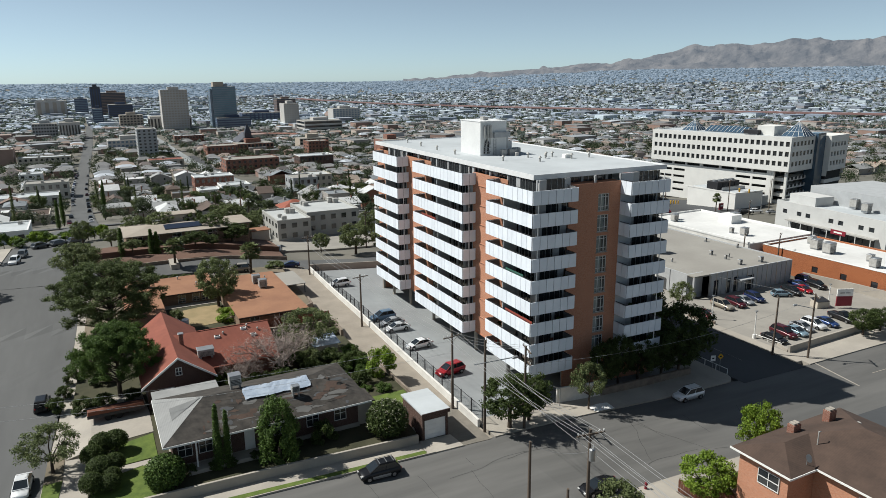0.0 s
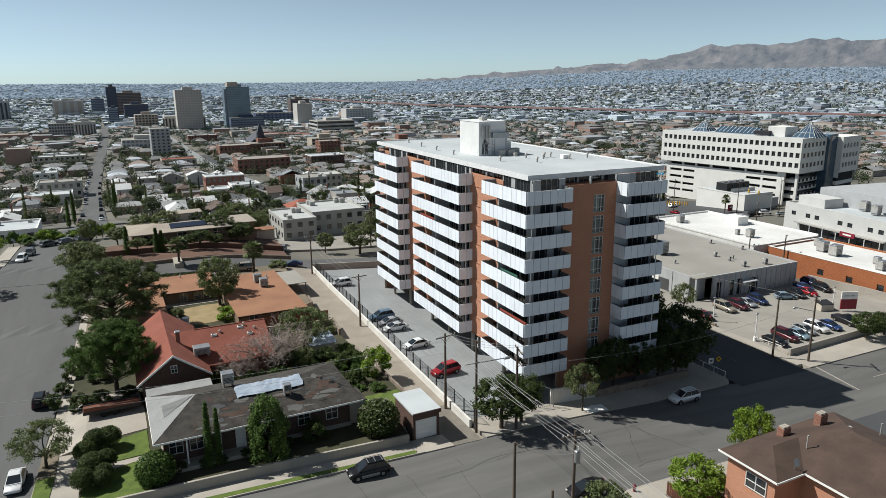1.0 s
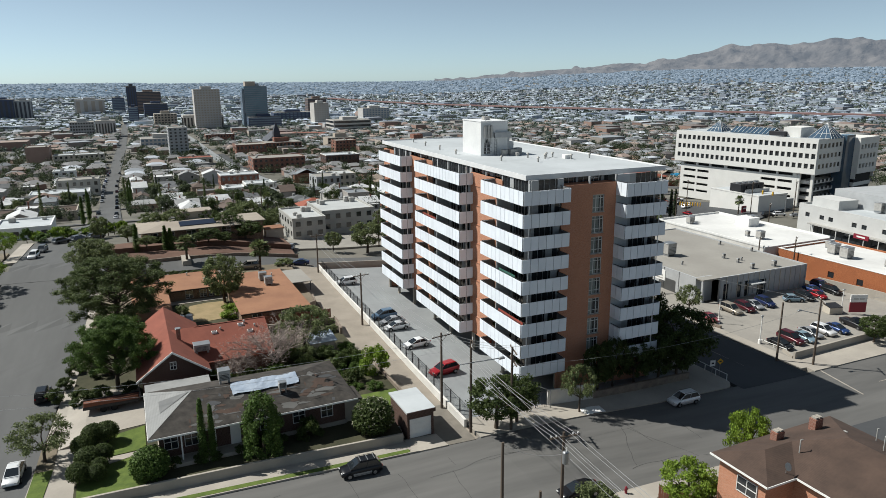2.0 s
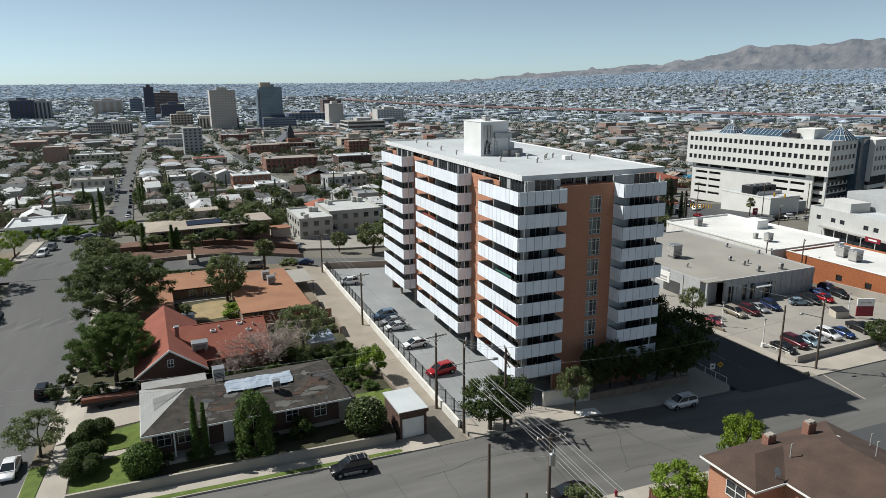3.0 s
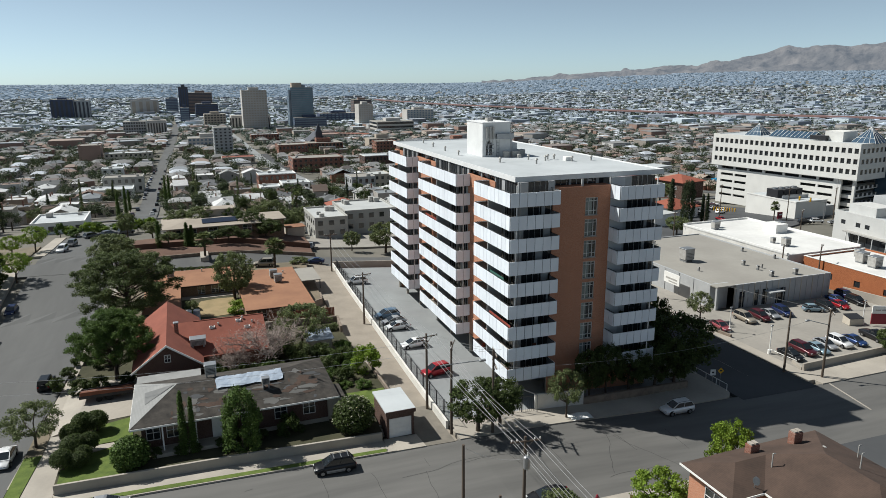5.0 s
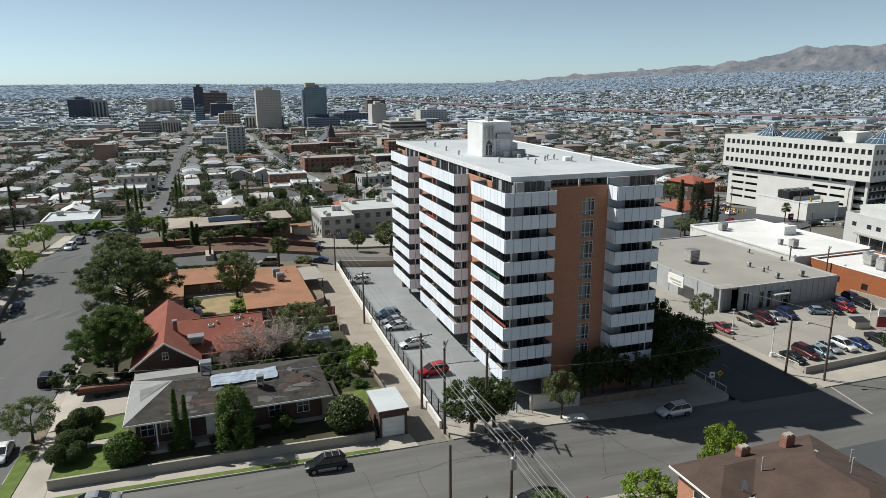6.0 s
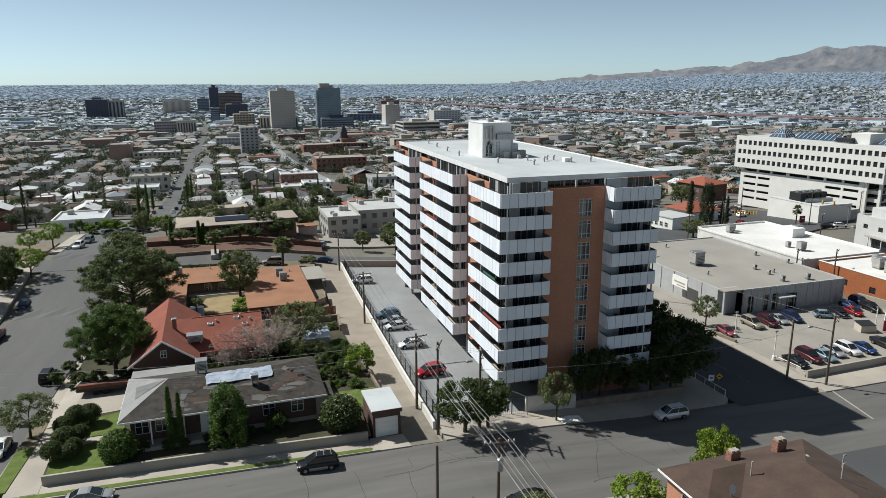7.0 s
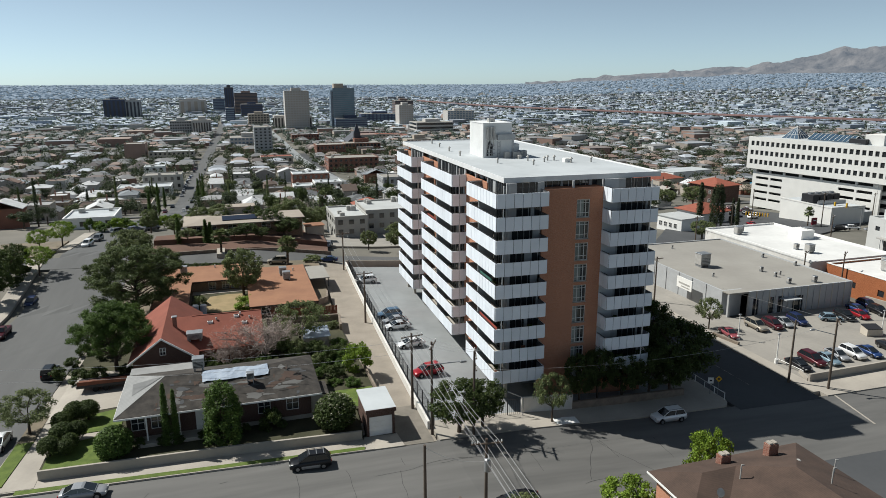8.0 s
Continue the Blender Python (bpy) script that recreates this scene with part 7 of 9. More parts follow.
rb = thing("shop_building", 127.6, 60.0, -4.7, 0, "rust-painted brick shop with a white roof", "building")
mb = MB()
slots = [(y, y + 1.3, 3.0, 4.2) for y in (6, 13, 19, 25, 31)] + [(9.5, 10.9, 0.4, 3.0)]
wall_with_slots(mb, "y", 0.0, 0.0, 38.0, -0.5, 6.3, slots, 0.3)
part("wall", mb, M["brick_rust"], rb, "rust-orange painted brick wall")
for q in ((0.3, 0, -0.5, 17, 0.3, 6.3), (16.7, 0.3, -0.5, 17, 38, 6.3), (0.3, 37.7, -0.5, 16.7, 38, 6.3)):
    part("wall", MB().box(*q), M["brick_rust"], rb)
for s in slots:
    part("window" if s[2] > 1 else "door", MB().box(0.12, s[0], s[2], 0.16, s[1], s[3]), M["cream_paint"] if s[2] < 1 else M["glass"], rb)
part("roof", MB().box(0.3, 0.3, 5.8, 16.7, 37.7, 6.0), M["roof_coated"], rb, "flat white coated roof")
part("coping", MB().box(-0.06, -0.06, 6.3, 0.36, 38.06, 6.4).box(0.36, 37.66, 6.3, 17.06, 38.06, 6.4), M["white_paint"], rb)
wb = thing("shop_building", 124.4, 98.8, -5.3, 0, "low shop with a bright white coated roof", "building")
part("wall", MB().box(0, 0, -0.5, 20, 32, 7.0), M["white_wall"], wb)
part("roof", MB().box(-0.1, -0.1, 7.0, 20.1, 32.1, 7.2), M["roof_coated"], wb, "bright white coated flat roof")
part("parapet", MB().box(-0.1, 31.8, 7.2, 20.1, 32.1, 7.6).box(19.8, -0.1, 7.2, 20.1, 31.8, 7.6).box(-0.1, 0.2, 7.2, 0.2, 31.8, 7.5), M["white_paint"], wb)
part("stair_house", MB().box(13, 16, 7.2, 16.5, 20, 9.2), M["white_paint"], wb)
for x, y, s in ((128.0, 124.0, 1.5), (129.8, 125.5, 1.3), (129.8, 104.8, 1.5), (141.0, 117.0, 1.8), (133.5, 87.0, 2.0), (134.5, 90.5, 1.9), (131, 76, 1.6), (138, 94, 1.4), (129.5, 108, 0.9), (137, 70, 1.8), (134.5, 79, 1.2)):
    cooler(x, y, 1.5 if y < 98 else 2.2, s, "grey roof-top cooler on the white roof")
pole(123.0, 132.5, 9.5, 1, 20, z=-4.5)
pole(127.0, 93.7, 8.6, 1, 30, z=-3.6)
pole(123.6, 99.6, 6.6, 1, 30, z=-2.6)
pole(88.4, 98, 8.5, 1, 5)

ow = thing("office_building", 212.0, 220.0, -11.0, -79.8, "pale concrete office block with punched dark windows over parking decks", "office building")
OL, OD, OTOP = 58.2, 22.0, 26.3
mb = MB()
wins = []
for z in (22.95, 19.4, 15.85):
    for i in range(26):
        wins.append((1.25 + i * 2.2, 2.65 + i * 2.2, z, z + 1.75))
wall_with_slots(mb, "x", 0.0, 0.0, OL, 14.0, OTOP, wins, 0.5)
part("front_wall", mb, M["office"], ow, "pale precast front with rows of square windows")
for q in wins:
    part("window", MB().box(q[0], 0.32, q[2], q[1], 0.36, q[3]), M["glass"], ow)
side = []
mb = MB()
for z in (22.95, 19.4, 15.85):
    for i in range(6):
        side.append((1.6 + i * 2.7, 3.2 + i * 2.7, z, z + 1.6))
wall_with_slots(mb, "y", OL - 0.5, 0.5, 17.8, 14.0, OTOP, side, 0.5)
part("side_wall", mb, M["office"], ow)
for q in side:
    part("window", MB().box(OL - 0.2, q[0], q[2], OL - 0.16, q[1], q[3]), M["glass"], ow)
# solid dark body behind the windows in place of unlit rooms
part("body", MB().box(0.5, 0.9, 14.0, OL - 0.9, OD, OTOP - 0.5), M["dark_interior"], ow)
part("wall", MB().box(0, 0.5, 14.0, 0.5, OD, OTOP).box(0.5, OD - 0.4, 14.0, OL, OD, OTOP), M["office"], ow)
part("roof", MB().box(0.5, 0.5, OTOP - 0.5, OL - 0.5, OD - 0.4, OTOP - 0.3), M["roof_white"], ow, "flat white roof")
part("soffit", MB().box(0, 0.5, 13.8, OL, OD, 14.0), M["office"], ow)
# parking storeys: a flush wall with long dark slots, set back a little under the offices
slots = []
for lev in range(5):
    z = 1.9 + lev * 2.7
    slots += [(4.0, 9.6, z, z + 1.0), (10.4, 15.6, z, z + 1.0)]
    if lev == 4:
        slots += [(16.4, 22.2, z, z + 1.0), (23.4, 30.6, z, z + 1.0), (31.4, 37.0, z, z + 1.0), (37.8, 43.6, z, z + 1.0), (44.4, 49.8, z, z + 1.0)]
    elif lev > 0:
        slots += [(37.8, 43.6, z, z + 1.0), (44.4, 49.8, z, z + 1.0)]
mb = MB()
wall_with_slots(mb, "x", 1.2, 2.4, 51.5, -1.0, 13.8, slots, 0.5)
part("deck_wall", mb, M["office"], ow, "pale concrete parking wall with long slots")
part("deck_wall", MB().box(2.4, 1.7, -1.0, 2.9, OD - 1, 13.8), M["office"], ow)
# solid block coloured as the shade inside the parking storeys
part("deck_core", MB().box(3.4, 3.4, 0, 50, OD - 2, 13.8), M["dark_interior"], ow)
for lev in range(4):
    z = 1.6 + lev * 2.8
    part("parking_deck", MB().box(51.6, 3.0, z, OL - 2.0, OD - 1, z + 1.2), M["office"], ow, "pale concrete parking deck parapet")
    part("parking_deck", MB().box(3.0, 2.2, z + 0.9, 51, 3.3, z + 1.1), M["office"], ow)
for x in (51.6, 56.4):
    part("pier", MB().box(x, 1.2, -0.5, x + 0.9, 2.1, 13.8), M["office"], ow)
for i, (x, y, s) in enumerate(((12.3, 11, 3.6), (54.5, 12, 4.3))):
    h = s * 1.15
    py = part("pyramid_skylight", MB().solid([(x - s, y - s, OTOP - 0.3), (x + s, y - s, OTOP - 0.3), (x + s, y + s, OTOP - 0.3), (x - s, y + s, OTOP - 0.3), (x, y, OTOP + h)], [(0, 1, 4), (1, 2, 4), (2, 3, 4), (3, 0, 4), (3, 2, 1, 0)]), M["glass_blue"], ow, "blue glass pyramid roof light")
    mb = MB()
    for a, b2 in (((-s, -s), (s, -s)), ((s, -s), (s, s)), ((s, s), (-s, s)), ((-s, s), (-s, -s))):
        for u in (0, 0.25, 0.5, 0.75):
            px, pyy = x + a[0] + (b2[0] - a[0]) * u, y + a[1] + (b2[1] - a[1]) * u
            mb.tube((px, pyy, OTOP - 0.3), (x, y, OTOP + h + 0.05), 0.06, 0.04, 4, caps=False)
        for u in (0.33, 0.66):
            mb.tube((x + a[0] * (1 - u), y + a[1] * (1 - u), OTOP - 0.25 + h * u), (x + b2[0] * (1 - u), y + b2[1] * (1 - u), OTOP - 0.25 + h * u), 0.08, 0.08, 4, caps=False)
    part("glazing_bar", mb, M["white_paint"], py)
sk = part("ridge_skylight", MB().gable(19, 8, 36, 16, OTOP, 2.0, 0.2, "x"), M["glass_blue"], ow, "long blue glass roof light")
mb = MB()
for i in range(11):
    for ya, yb in ((8, 12), (16, 12)):
        mb.tube((19 + i * 1.7, ya, OTOP), (19 + i * 1.7, yb, OTOP + 2.05), 0.08, n=4, caps=False)
part("glazing_bar", mb, M["white_paint"], sk)
part("plant_room", MB().box(42, 6, OTOP - 0.3, 48.5, 15, OTOP + 3.2), M["office"], ow)
part("plant_unit", MB().rbox(37.5, 4.2, OTOP, 43.5, 6.0, OTOP + 1.6, 0.1), M["dark_metal"], ow)
# stair core and far wing
part("glass_core", MB().box(OL - 3.0, 17.8, 0, OL + 1.0, 24, OTOP + 0.5), M["glass_blue"], ow, "blue glass stair core")
mb = MB()
fw = []
for z in (21.6, 18.1, 14.6):
    for i in range(5):
        fw.append((25.2 + i * 2.5, 26.7 + i * 2.5, z, z + 1.6))
wall_with_slots(mb, "y", OL + 2.5, 24, 38.5, 12.6, OTOP - 0.6, fw, 0.5)
mb.box(OL - 14, 24, 10.6, OL + 2.5, 24.4, OTOP - 0.6).box(OL - 14, 38.1, 10.6, OL + 2.5, 38.5, OTOP - 0.6).box(OL - 14, 24.4, OTOP - 1.0, OL + 2.5, 38.1, OTOP - 0.7)
part("wing_wall", mb, M["office"], ow)
# dark filling of the wing, coloured as unlit space
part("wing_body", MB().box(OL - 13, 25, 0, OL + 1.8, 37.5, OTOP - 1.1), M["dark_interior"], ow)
for lev in range(4):
    part("parking_deck", MB().box(OL - 13.5, 24.6, lev * 2.6, OL + 1.9, 38, lev * 2.6 + 1.4), M["office"], ow)
# dark sheets on the deck ends, coloured as shaded openings
for lev in range(4):
    for i in range(5):
        part("window", MB().box(OL - 2.02, 4.0 + i * 2.8, 2.5 + lev * 2.6, OL - 1.96, 5.6 + i * 2.8, 3.6 + lev * 2.6), M["dark_interior"], ow)

mh = thing("plant_building", 199.2, 165.2, -9.4, 0, "blank pale concrete plant building with roof chillers", "building")
part("wall", MB().box(0, 0, -1, 13.7, 21.6, 6.0), M["office"], mh)
part("roof", MB().box(0.3, 0.3, 6.0, 13.4, 21.3, 6.1), M["roof_white"], mh)
part("parapet", MB().box(-0.1, -0.1, 6.0, 13.8, 0.3, 6.4).box(-0.1, 0.3, 6.0, 0.3, 21.7, 6.4), M["office"], mh)
for i in range(4):
    c = part("chiller", MB().rbox(1.2 + i * 2.9, 9.0, 6.1, 3.7 + i * 2.9, 14.0, 9.0, 0.1), M["dark_metal"], mh, "dark louvred roof chiller")
    part("fan_cowl", MB().tube((2.45 + i * 2.9, 11.5, 9.0), (2.45 + i * 2.9, 11.5, 9.5), 0.9, 0.85, 12), M["metal"], c)
part("pipe_rack", MB().box(1.0, 6.6, 6.1, 12.6, 7.0, 7.2).box(1.0, 6.6, 7.4, 12.6, 6.8, 7.5), M["metal"], mh)
part("annex", MB().box(13.7, 3, -1, 21, 12, 3.5), M["wall_grey"], mh)
bl = thing("bollards", 191.4, 183.6, -9.0, 0, "row of yellow bollards by the plant building", "bollard")
for i in range(9):
    part("bollard", MB().tube((-0.6 * i, 0.62 * i, 0), (-0.6 * i, 0.62 * i, 1.3), 0.18, 0.2, 8), M["yellow"], bl)
plant("palm", 191.6, 166.6, 3.6, 6.4, "palm_tree", "small fan palm beside the plant building", "palm")

wh = thing("white_building", 171.6, 97.3, -5.7, -8, "long white two-storey building with small dark windows", "building")
mb = MB()
slots = [(y, y + 1.5, 4.2, 5.4) for y in (3.5, 6.5, 12.5, 15.5, 23.0, 26.0, 31.0)]
wall_with_slots(mb, "y", 0.0, 0.0, 35.0, -1.0, 7.6, slots, 0.4)
mb.box(0.4, 34.6, -1, 34, 35, 7.6).box(0.4, 0, -1, 34, 0.4, 7.6)
M["pale_blue_stucco"] = mat("cream_white_stucco", (0.70, 0.695, 0.67), (0.60, 0.595, 0.575), 0.85, big=0.3, fine=3, bump=0.04)
part("wall", mb, M["pale_blue_stucco"], wh, "cream white stucco wall")
for q in slots:
    part("window", MB().box(0.2, q[0], q[2], 0.24, q[1], q[3]), M["glass"], wh)
part("roof", MB().box(0.4, 0.4, 6.9, 34, 34.6, 7.1), M["roof_white"], wh)
part("upper_block", MB().box(10, 8, 7.1, 34, 33, 11.4), M["wall_grey"], wh, "pale blue-grey upper block")
part("roof_box", MB().box(2.5, 24, 7.1, 9, 33, 9.6), M["pale_blue_stucco"], wh)
part("shop_canopy", MB().box(-1.6, 2, 2.6, 0, 30, 2.9), M["unit"], wh)
part("shopfront", MB().box(-0.08, 3, -0.6, 0.0, 29, 2.5), M["glass"], wh)
for i in range(7):
    part("canopy_post", MB().tube((-1.4, 3 + i * 4.3, -0.5), (-1.4, 3 + i * 4.3, 2.6), 0.12), M["white_paint"], wh)
sg = part("banner", MB().box(-1.72, 10, 2.0, -1.6, 14.5, 3.2), M["sign_red"], wh, "dark banner sign")
part("text_bar", MB().box(-1.75, 11, 2.4, -1.72, 13.5, 2.8), M["white_paint"], sg)
for x, y, s in ((176, 111, 2.0), (179, 116, 2.2), (174, 124, 1.6)):
    cooler(x + 4.6, y - 2.5, 2.0, s, "grey roof unit on the white building")


# ---------- houses of the middle ground ----------
M["city_wall"] = mat("house_wall", (0.5, 0.45, 0.4), None, 0.85, big=0.3, fine=2.0, bump=0.05, palette=[(0.58, 0.52, 0.44), (0.70, 0.68, 0.64), (0.42, 0.33, 0.25), (0.34, 0.16, 0.11), (0.50, 0.46, 0.42), (0.62, 0.50, 0.38), (0.74, 0.73, 0.70), (0.40, 0.36, 0.33)])
M["city_roof"] = mat("house_roof", (0.3, 0.28, 0.26), None, 0.9, big=0.4, fine=2.5, bump=0.15, palette=[(0.20, 0.205, 0.215), (0.40, 0.40, 0.395), (0.155, 0.115, 0.095), (0.25, 0.175, 0.14), (0.46, 0.46, 0.455), (0.17, 0.175, 0.18), (0.74, 0.745, 0.74), (0.32, 0.25, 0.20), (0.135, 0.135, 0.14), (0.80, 0.80, 0.79), (0.29, 0.31, 0.33), (0.66, 0.67, 0.68)])
M["city_roof_warm"] = mat("warm_house_roof", (0.3, 0.2, 0.15), None, 0.9, big=0.4, fine=2.5, bump=0.15, palette=[(0.30, 0.19, 0.14), (0.40, 0.30, 0.24), (0.24, 0.15, 0.11), (0.42, 0.34, 0.28), (0.33, 0.28, 0.25), (0.46, 0.42, 0.38), (0.36, 0.13, 0.08)])
M["wall_tan"] = mat("tan_grey_stucco", (0.55, 0.54, 0.50), (0.45, 0.44, 0.41), 0.85, big=0.4, fine=3, bump=0.05)
M["roof_pale"] = mat("pale_grey_roof", (0.60, 0.61, 0.60), (0.48, 0.49, 0.48), 0.85, big=0.2, fine=1.5, bump=0.05)
HOUSES = []
hr = random.Random(21)


def house_meshes(i):
    r = random.Random(900 + i)
    w, d = r.uniform(8, 12), r.uniform(10, 15)
    h = r.choice([2.9, 3.0, 3.1, 5.6])
    style = ["hip", "gable", "flat", "hip", "gable_y", "flat", "hip", "gable"][i % 8]
    wall, roof = MB().box(-w / 2, -d / 2, -1.5, w / 2, d / 2, h), MB()
    e = 0.5
    if style == "hip":
        roof.hip(-w / 2 - e, -d / 2 - e, w / 2 + e, d / 2 + e, h, r.uniform(1.3, 2.2), 0.18)
    elif style == "gable":
        roof.gable(-w / 2 - e, -d / 2 - e, w / 2 + e, d / 2 + e, h, r.uniform(1.6, 2.4), 0.18, "x")
        m = 2.0
        wall.solid([(-w / 2, -d / 2, h), (-w / 2, d / 2, h), (-w / 2, 0, h + m * 0.85), (-w / 2 + 0.2, -d / 2, h), (-w / 2 + 0.2, d / 2, h), (-w / 2 + 0.2, 0, h + m * 0.85)], [(0, 1, 2), (3, 4, 5)])
    elif style == "gable_y":
        roof.gable(-w / 2 - e, -d / 2 - e, w / 2 + e, d / 2 + e, h, 2.0, 0.18, "y")
        wall.solid([(-w / 2, -d / 2, h), (w / 2, -d / 2, h), (0, -d / 2, h + 1.7), (-w / 2, -d / 2 + 0.2, h), (w / 2, -d / 2 + 0.2, h), (0, -d / 2 + 0.2, h + 1.7)], [(0, 1, 2), (3, 4, 5)])
    else:
        roof.box(-w / 2 + 0.2, -d / 2 + 0.2, h - 0.1, w / 2 - 0.2, d / 2 - 0.2, h + 0.05)
        for a in ((-w / 2 - 0.05, -d / 2 - 0.05, w / 2 + 0.05, -d / 2 + 0.2), (-w / 2 - 0.05, d / 2 - 0.2, w / 2 + 0.05, d / 2 + 0.05), (-w / 2 - 0.05, -d / 2 + 0.2, -w / 2 + 0.2, d / 2 - 0.2), (w / 2 - 0.2, -d / 2 + 0.2, w / 2 + 0.05, d / 2 - 0.2)):
            wall.box(a[0], a[1], h, a[2], a[3], h + 0.4)
    if i % 3 == 0:
        wall.box(-w / 2 + 0.6, -d / 2 - 2.2, -1.5, w / 2 - 1.5, -d / 2, h - 0.5)
        roof.box(-w / 2 + 0.3, -d / 2 - 2.6, h - 0.5, w / 2 - 1.2, -d / 2 - 0.1, h - 0.38)
    wins = []
    front = -d / 2 - (2.2 if i % 3 == 0 else 0)
    for z in ([1.0] if h < 4 else [1.0, 3.8]):
        for x in (-w * 0.3, w * 0.12):
            wins.append(MB().box(x, front - 0.05, z, x + 1.3, front + 0.02, z + 1.2).mesh("window"))
        for y in (-d * 0.3,):
            wins.append(MB().box(-w / 2 - 0.05, y, z, -w / 2 + 0.02, y + 1.3, z + 1.2).mesh("window"))
    for m in wins:
        m.materials.append(M["glass"])
    extra = MB()
    x, y = r.uniform(-w / 4, w / 4), r.uniform(-d / 4, d / 4)
    if i % 2:
        extra.rbox(x, y, h, x + 0.7, y + 0.6, h + 2.4, 0.03)
    else:
        extra.rbox(x, y, h, x + 1.1, y + 1.0, h + (1.1 if style == "flat" else 2.2), 0.05)
    wm, rm, em = wall.mesh("wall"), roof.mesh("roof"), extra.mesh("chimney" if i % 2 else "cooler")
    em.materials.append(M["brick_red"] if i % 2 else M["unit"])
    return wm, rm, wins, em, w, d


HOUSES = [house_meshes(i) for i in range(16)]
ROOF_WORD = ["hip-roofed", "gabled", "flat-roofed", "hip-roofed", "gabled", "flat-roofed", "hip-roofed", "gabled"]


def city_house(i, x, y, turn, warm=False, scale=1.0):
    wm, rm, wins, em, w, d = HOUSES[i]
    th = thing("house", x, y, G(x, y), turn, f"small {ROOF_WORD[i % 8]} stucco house in a dense street", "house", "houses of the neighbourhood")
    th.scale = (scale, scale, 1)
    put_mat(part("wall", wm, None, th), M["city_wall"])
    put_mat(part("roof", rm, None, th), M["city_roof_warm"] if warm else M["city_roof"])
    for m in wins:
        part("window", m, None, th)
    part(em.name.split(".")[0], em, None, th)
    return th


CITY_TREE = []
for v in range(4):
    r = random.Random(40 + v)
    c, t = MB(), MB().tube((0, 0, -0.5), (0, 0, 2.4), 0.22, 0.14, 6)
    cs = [(r.uniform(-1.6, 1.6), r.uniform(-1.6, 1.6), r.uniform(2.2, 5.2)) for _ in range(14)] if v < 3 else [(0, 0, 0.8 + 0.45 * i) for i in range(16)]
    leaves(c, cs, [r.uniform(0.8, 1.3) for _ in cs] if v < 3 else [0.75 * (1 - i / 18) + 0.15 for i in range(16)], 170 if v < 3 else 80, 0.16 if v < 3 else 0.15, 60 + v)
    cm, tm = c.mesh("crown"), t.mesh("trunk")
    tm.materials.append(M["bark"])
    CITY_TREE.append((tm, cm))


def city_tree(x, y, s, h, v, leaf):
    tm, cm = CITY_TREE[v]
    th = thing("tree", x, y, G(x, y), hr.uniform(0, 360), "dark slim cypress among the houses" if v == 3 else "leafy garden tree among the houses", "tree", "trees of the neighbourhood")
    th.scale = (s, s, h)
    part("trunk", tm, None, th)
    put_mat(part("crown", cm, None, th), M[leaf])


# hand-placed buildings of the middle ground
def block(name, x, y, w, d, h, label, wall, roof, floors, bays, rz=0.0, z=None, window="glass", coolers=2, cat="building", sidebays=3, trim=None):
    """A flat-roofed block with real windows by floor on its south and west sides."""
    z = G(x + w / 2, y + d / 2) if z is None else z
    th = thing(name, x, y, z, rz, label, cat)
    part("wall", MB().box(0, 0, -3, w, d, h), M[wall], th)
    part("roof", MB().box(0.25, 0.25, h, w - 0.25, d - 0.25, h + 0.06), M[roof], th)
    mb = MB()
    for a in ((-0.08, -0.08, w + 0.08, 0.25), (-0.08, d - 0.25, w + 0.08, d + 0.08), (-0.08, 0.25, 0.25, d - 0.25), (w - 0.25, 0.25, w + 0.08, d - 0.25)):
        mb.box(a[0], a[1], h, a[2], a[3], h + 0.5)
    part("parapet", mb, M[trim or wall], th)
    fh = h / floors
    for f in range(floors):
        for i in range(bays):
            a = w / bays
            part("window", MB().box(a * (i + 0.28), -0.06, fh * f + fh * 0.32, a * (i + 0.72), 0.02, fh * f + fh * 0.8), M[window], th)
        for i in range(sidebays):
            a = d / sidebays
            part("window", MB().box(-0.06, a * (i + 0.3), fh * f + fh * 0.32, 0.02, a * (i + 0.7), fh * f + fh * 0.8), M[window], th)
    r = random.Random(int(x * 7 + y))
    for i in range(coolers):
        cx, cy, s = r.uniform(1.5, w - 2.5), r.uniform(1.5, d - 2.5), r.uniform(1.0, 1.8)
        part("roof_unit", MB().rbox(cx, cy, h + 0.06, cx + s, cy + s, h + 0.06 + s * 0.8, 0.08), M["unit"], th)
    return th


block("apartment_house", 42.0, 176.5, 8.9, 17.0, 5.2, "grey two-storey apartment house with roof coolers", "wall_tan", "roof_pale", 2, 3, z=-4.2, coolers=4, sidebays=5)
block("apartment_house", 51.6, 182.5, 15.0, 17.0, 5.6, "grey two-storey apartment house with a white roof", "wall_tan", "roof_pale", 2, 5, z=-4.4, coolers=5)
to = thing("tile_roof_house", 57.7, 232.0, G(60, 236) + 0.4, 0, "low house with a bright orange tile roof", "house")
part("wall", MB().box(0, 0, -2, 10, 9, 3.0), M["cream_paint"], to)
part("roof", MB().hip(-0.6, -0.6, 10.6, 9.6, 3.0, 2.4, 0.2), M["tile_orange"], to, "bright orange clay tile roof")
M["canopy_blue"] = mat("blue_canopy_paint", (0.03, 0.30, 0.55), (0.02, 0.24, 0.46), 0.5, big=0.5, fine=3, bump=0.02)
M["roof_tan"] = mat("tan_flat_roof", (0.47, 0.41, 0.34), (0.34, 0.29, 0.24), 0.9, big=0.2, fine=1.5, bump=0.1)
rn = thing("ranch_house", 5.2, 158.6, 2.55, 2, "long low tan ranch house with solar panels", "house")
part("wall", MB().box(0.6, 0.9, -2.5, 20.6, 12.4, 2.3), M["tan_brick"], rn)
